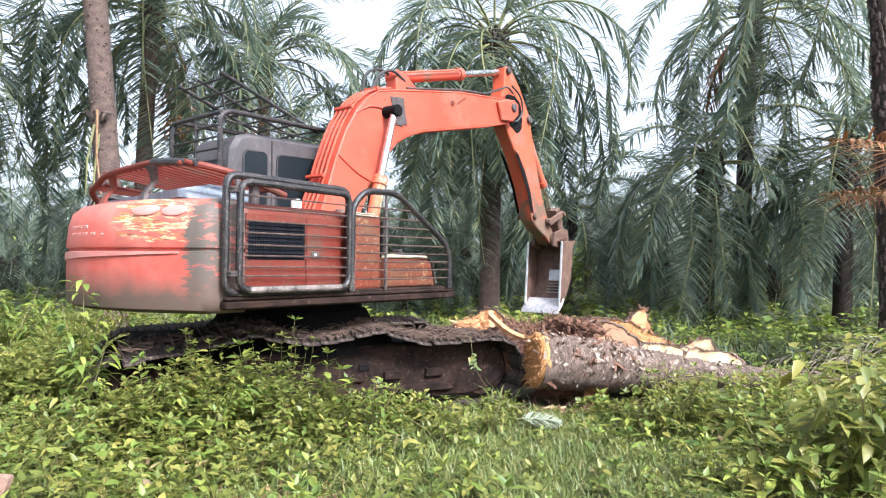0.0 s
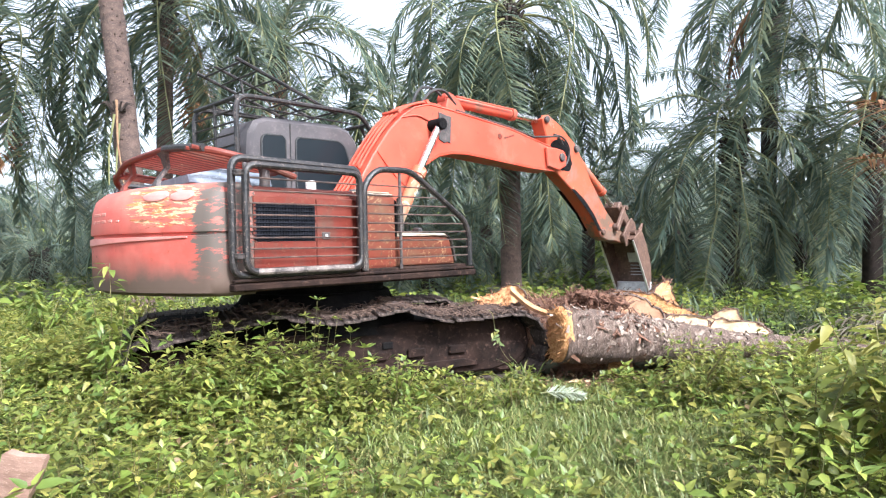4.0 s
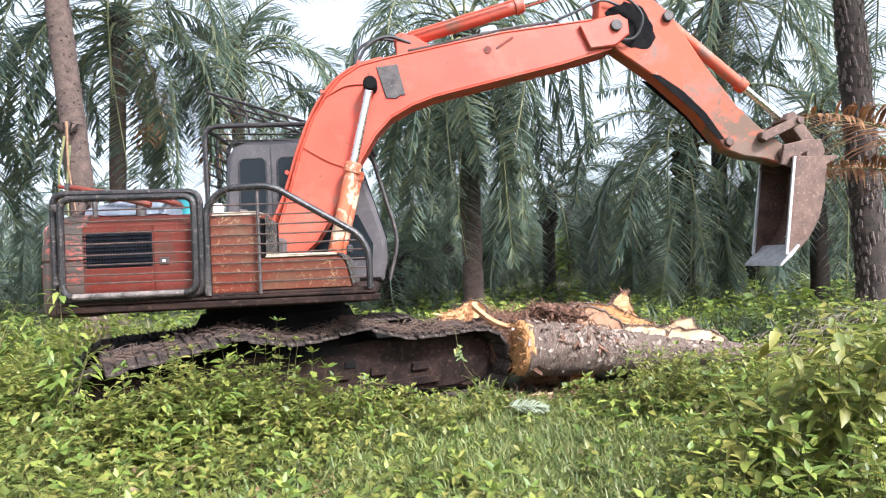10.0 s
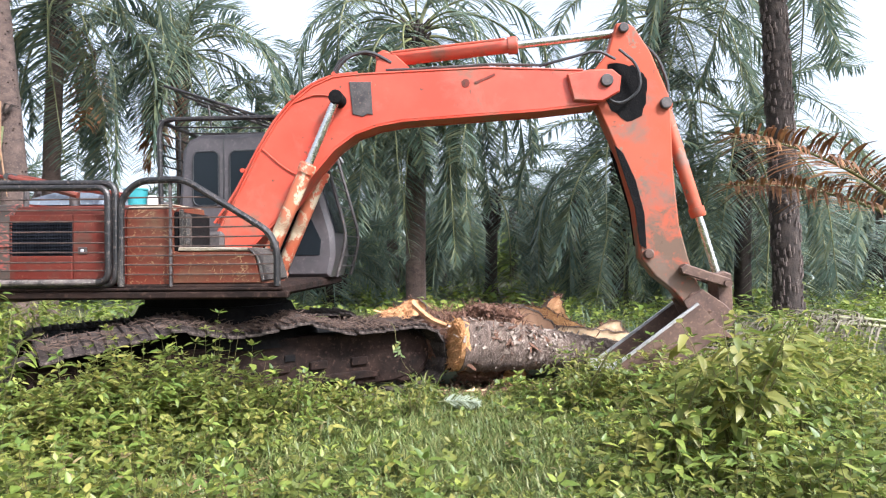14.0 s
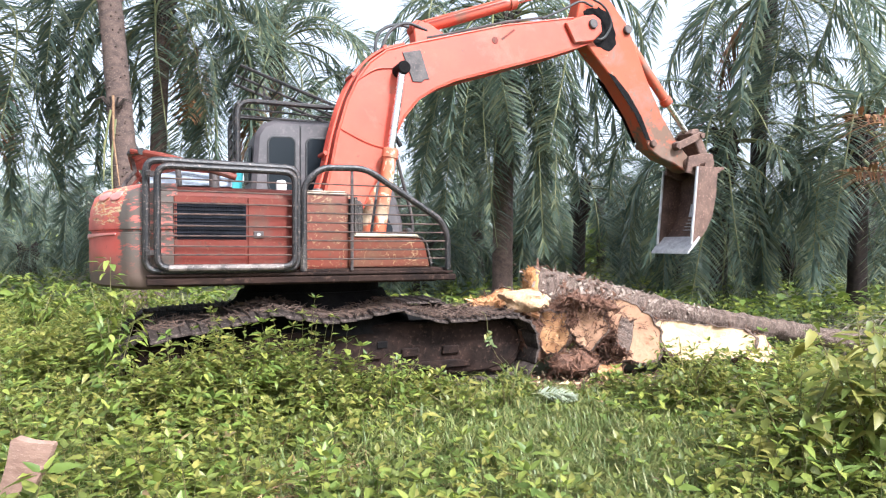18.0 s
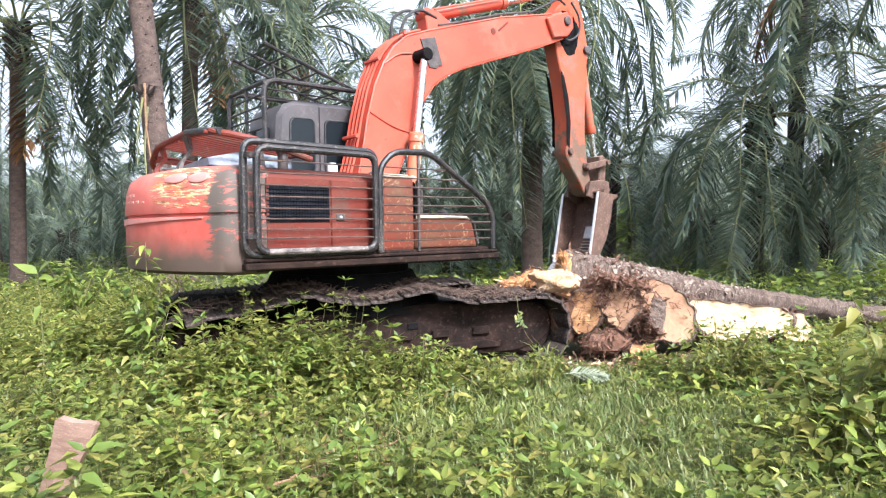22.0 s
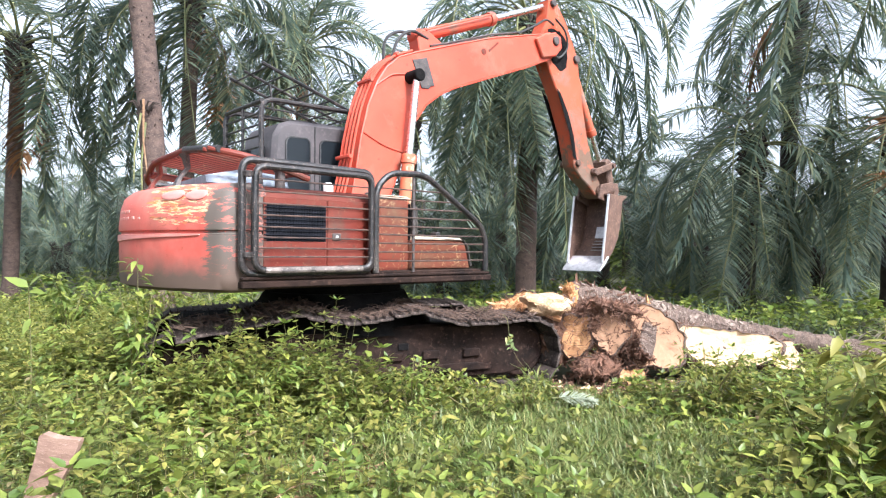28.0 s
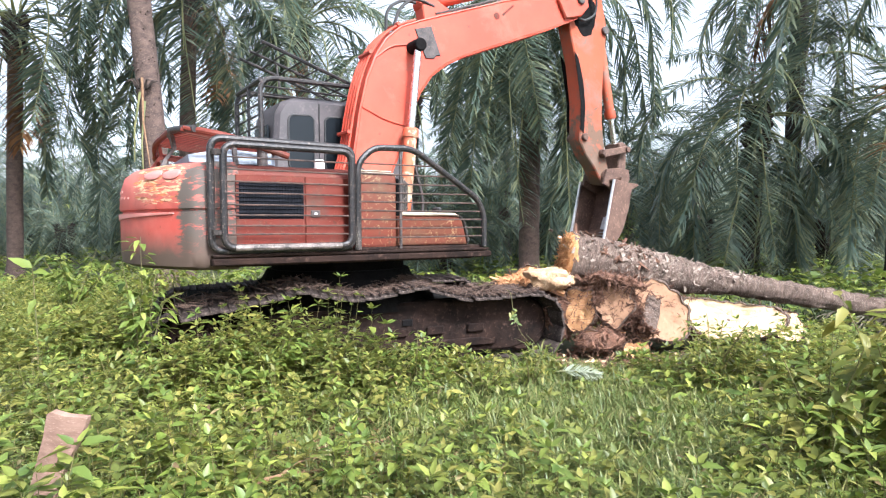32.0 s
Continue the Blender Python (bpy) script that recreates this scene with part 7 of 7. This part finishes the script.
# ---- what moves, and when ----
def motions():
    # seconds; turn of the house; boom, stick and bucket-lip angles above the level
    slewing_back = [
        (0, 51.2, 31.7, -53.6, -94.5),
        (0.5, 68.1, 28.4, -45.9, -82.5),
        (1, 78.7, 18.1, -42.8, -44.5),
        (1.5, 76.7, 15.2, -38.8, -41.5),
        (2, 64.1, 12.4, -40.6, -46.0),
        (2.5, 51.9, 11.5, -40.8, -46.0),
        (3, 47.2, 11.6, -38.7, -46.0),
        (3.5, 49.3, 16.3, -27.7, -56.0),
    ]
    reaching_out = [
        (5.5, 43.1, 14.0, -46.0, -66.0),
        (6, 41.9, 20.7, -35.0, -74.0),
        (6.5, 37.9, 14.1, -48.7, -68.0),
        (7, 37.2, 20.3, -34.9, -69.0),
        (7.5, 32.6, 28.5, -25.5, -72.0),
        (8, 22.7, 32.5, -23.5, -72.5),
        (8.5, 9.3, 32.1, -35.9, -98.5),
        (9, 2.5, 32.5, -35.4, -97.0),
        (9.5, 3.2, 32.5, -36.7, -97.0),
    ]
    holding = [
        (10, 3.6, 32.4, -36.9, -97.5),
        (10.5, 3.9, 32.2, -36.9, -97.5),
        (11, 3.7, 32.4, -37.3, -98.0),
        (11.5, 3.9, 32.6, -37.6, -98.0),
        (12, 4.1, 32.4, -37.4, -98.0),
        (12.5, 3.6, 32.4, -38.7, -100.0),
        (13, -2.3, 31.4, -43.7, -108.0),
        (13.5, -10.2, 24.6, -61.0, -129.0),
    ]
    lifting = [
        (15.5, 1.7, 19.1, -82.0, -179.0),
        (16, 6.2, 22.5, -78.5, -183.5),
        (16.5, 13.4, 23.6, -72.3, -184.5),
        (17, 16.7, 24.5, -58.7, -135.0),
        (17.5, 18.6, 31.0, -49.4, -109.0),
        (18, 25.0, 38.3, -44.5, -95.5),
        (18.5, 35.8, 40.3, -47.6, -94.0),
        (19, 49.0, 39.5, -55.2, -78.5),
        (19.5, 54.9, 36.9, -68.3, -76.0),
        (20, 50.9, 39.0, -74.2, -108.0),
    ]
    tearing = [
        (20.5, 50.2, 40.4, -72.9, -106.0),
        (21, 47.1, 44.2, -70.0, -80.5),
        (21.5, 43.9, 40.5, -74.7, -83.0),
        (22, 43.5, 38.9, -74.6, -102.0),
        (22.5, 42.1, 34.9, -87.3, -127.0),
        (23, 39.9, 40.7, -66.9, -87.0),
        (23.5, 43.3, 37.5, -83.7, -101.5),
        (24, 43.2, 40.7, -73.0, -90.0),
        (24.5, 41.6, 38.8, -80.4, -90.0),
        (25, 40.6, 38.1, -82.7, -107.0),
        (25.5, 41.1, 39.9, -79.2, -86.0),
        (26, 42.6, 35.1, -93.7, -107.0),
        (26.5, 41.6, 41.0, -73.7, -77.0),
    ]
    turning_away = [
        (28.5, 46.1, 40.1, -56.0, -104.5),
        (29, 54.3, 38.3, -64.0, -95.0),
        (29.5, 56.8, 31.8, -65.0, -124.5),
        (30, 54.4, 31.9, -75.5, -128.0),
        (30.5, 50.8, 36.0, -72.0, -128.0),
        (31, 46.5, 38.5, -80.5, -119.5),
        (31.5, 38.6, 38.9, -80.0, -120.0),
        (32, 36.4, 40.9, -75.0, -103.5),
    ]
    rows = slewing_back + reaching_out + holding + lifting + tearing + turning_away
    ts = [r[0] for r in rows]

    def at(t):
        """The angles at a time, by a smooth curve through the rows."""
        i = max(0, min(len(ts) - 2, next((k for k in range(len(ts) - 1) if t <= ts[k + 1]), len(ts) - 2)))
        h, out = ts[i + 1] - ts[i], []
        u = (t - ts[i]) / h
        for c in range(1, 5):
            p0, p1 = rows[i][c], rows[i + 1][c]
            a, b = max(0, i - 1), min(len(ts) - 1, i + 2)
            m0 = (p1 - rows[a][c]) / (ts[i + 1] - ts[a]) * h
            m1 = (rows[b][c] - p0) / (ts[b] - ts[i]) * h
            lim = 1.5 * abs(p1 - p0) + 1e-6
            m0, m1 = max(-lim, min(lim, m0)), max(-lim, min(lim, m1))
            out.append(p0 * (2 * u ** 3 - 3 * u * u + 1) + m0 * (u ** 3 - 2 * u * u + u) + p1 * (3 * u * u - 2 * u ** 3) + m1 * (u ** 3 - u * u))
        return [radians(v) for v in out]

    def aim(th, p, q, y=0.0):
        """A pose at p in the arm's plane, its x axis towards q."""
        a = math.atan2(q[1] - p[1], q[0] - p[0])
        return Matrix.Rotation(th, 4, "Z") @ Matrix.Translation((p[0], y, p[1])) @ Matrix.Rotation(-a, 4, "Y")

    def turned(o, a, x, z):
        return (o[0] + math.cos(a) * x - math.sin(a) * z, o[1] + math.sin(a) * x + math.cos(a) * z)

    keys = {}
    n = 160
    for k in range(n + 1):
        t = 32.0 * k / n
        th, be, sg, ka = at(t)
        def put(ob, m):
            keys.setdefault(ob, []).append((t, m))
        put(upper, Matrix.Rotation(th, 4, "Z"))
        tip = turned(FOOT, be, BOOM_L, 0)
        bp = turned(tip, sg, STICK_L, 0)
        put(boom, aim(th, FOOT, tip))
        put(stick, aim(th, tip, bp))
        lip = turned(bp, ka, 1, 0)
        put(bucket, aim(th, bp, lip))
        for side, barrel, rod in boom_cyls:
            a, b = (0.70, 1.50), turned(FOOT, be, 2.24, 1.08)
            put(barrel, aim(th, a, b, -0.07 + side * 0.36))
            put(rod, aim(th, b, (2 * b[0] - a[0], 2 * b[1] - a[1]), -0.07 + side * 0.36))
        for (barrel, rod), a, b in ((stick_cyl, turned(FOOT, be, 2.93, 1.40), turned(tip, sg, -0.53, 0.47)),):
            put(barrel, aim(th, a, b))
            put(rod, aim(th, b, (2 * b[0] - a[0], 2 * b[1] - a[1])))
        # four-bar linkage at the bucket
        lp, ear = turned(tip, sg, 2.42, 0.02), turned(bp, ka, 0.38 * math.cos(radians(115)), 0.38 * math.sin(radians(115)))
        dx, dz = ear[0] - lp[0], ear[1] - lp[1]
        d = math.hypot(dx, dz)
        l1, l2 = 0.48, 0.40
        d2 = min(max(d, 0.12), l1 + l2 - 0.005)
        x = (l1 * l1 - l2 * l2 + d2 * d2) / (2 * d2)
        hgt = math.sqrt(max(0.0, l1 * l1 - x * x))
        ux, uz = dx / d, dz / d
        hp = (lp[0] + ux * x - uz * hgt, lp[1] + uz * x + ux * hgt)
        for ob in rockers:
            put(ob, aim(th, lp, hp))
        put(hlink, aim(th, hp, ear))
        a = turned(tip, sg, 0.5, 0.60)
        put(bucket_cyl[0], aim(th, a, hp))
        put(bucket_cyl[1], aim(th, hp, (2 * hp[0] - a[0], 2 * hp[1] - a[1])))
    for ob, r in keys.items():
        walk(ob, r)

    # the log: its cut end and a point far along it
    pulled = [
        (0, (1.0, 7.75, 0.6), (3.72, 8.3, 0.33)), (13.6, (1.0, 7.75, 0.6), (3.72, 8.3, 0.33)), (15.5, (1.04, 8.6, 1.26), (5.23, 8.9, 0.59)),
        (16, (1.01, 8.7, 1.76), (5.5, 9.0, 0.76)), (16.5, (0.94, 8.8, 1.76), (5.66, 9.1, 0.74)), (17, (0.8, 8.9, 1.24), (5.62, 9.2, 0.55)),
    ]
    lies = pulled + [
        (17.5, (0.85, 8.9, 1.1), (4.58, 9.2, 0.48)), (19, (0.84, 8.9, 1.05), (4.3, 9.2, 0.54)), (21, (0.85, 8.9, 1.11), (4.28, 9.2, 0.53)),
        (22, (0.88, 8.9, 1.03), (4.28, 9.2, 0.53)), (22.5, (1.13, 8.9, 0.96), (4.22, 9.2, 0.46)), (26.5, (1.1, 8.9, 0.9), (4.23, 9.2, 0.48)),
        (29, (1.01, 8.9, 0.94), (4.2, 9.2, 0.42)), (30, (0.85, 8.85, 1.01), (4.18, 9.1, 0.44)), (31, (0.81, 8.6, 1.31), (4.53, 9.0, 0.57)),
        (31.5, (1.07, 8.55, 1.29), (5.06, 9.0, 0.46)), (32, (0.97, 8.5, 1.26), (4.63, 9.0, 0.64)),
    ]

    def along(e, q):
        d = Vector(q) - Vector(e)
        return Matrix.Translation(e) @ Matrix.Rotation(math.atan2(d.y, d.x), 4, "Z") @ Matrix.Rotation(-math.atan2(d.z, d.xy.length), 4, "Y")

    walk(log, [(t, along(e, q)) for t, e, q in lies])

    # split pieces, shoved aside when the log is pulled out
    for ob, before, after, t0, t1 in (
            (slab_b, pose(2.35, 8.50, 0.80, -10, 0, 4), pose(2.2, 9.75, 0.12, -80, 0, 8), 13.9, 15.3),
            (wedge, pose(2.42, 8.62, 0.92, -14, 0, 6), pose(2.7, 9.85, 0.12, -78, 0, 20), 13.9, 15.2),
            (peak, pose(1.75, 8.95, 0.70, 20, -10, 20), pose(0.72, 8.2, 1.0, 0, 5, 8), 13.9, 15.4),
            (rear, pose(3.30, 8.66, 0.58, -14, 0, -12), pose(3.86, 8.62, 0.34, -20, 6, 10), 14.2, 16.9),
            (splinter, pose(2.3, 8.75, 0.35, 75, 0, 40), pose(2.13, 8.6, 0.72, 4, -14, 20), 22.0, 22.4)):
        walk(ob, [(0, before), (t0, before), (t1, after), (32, after)])


motions()
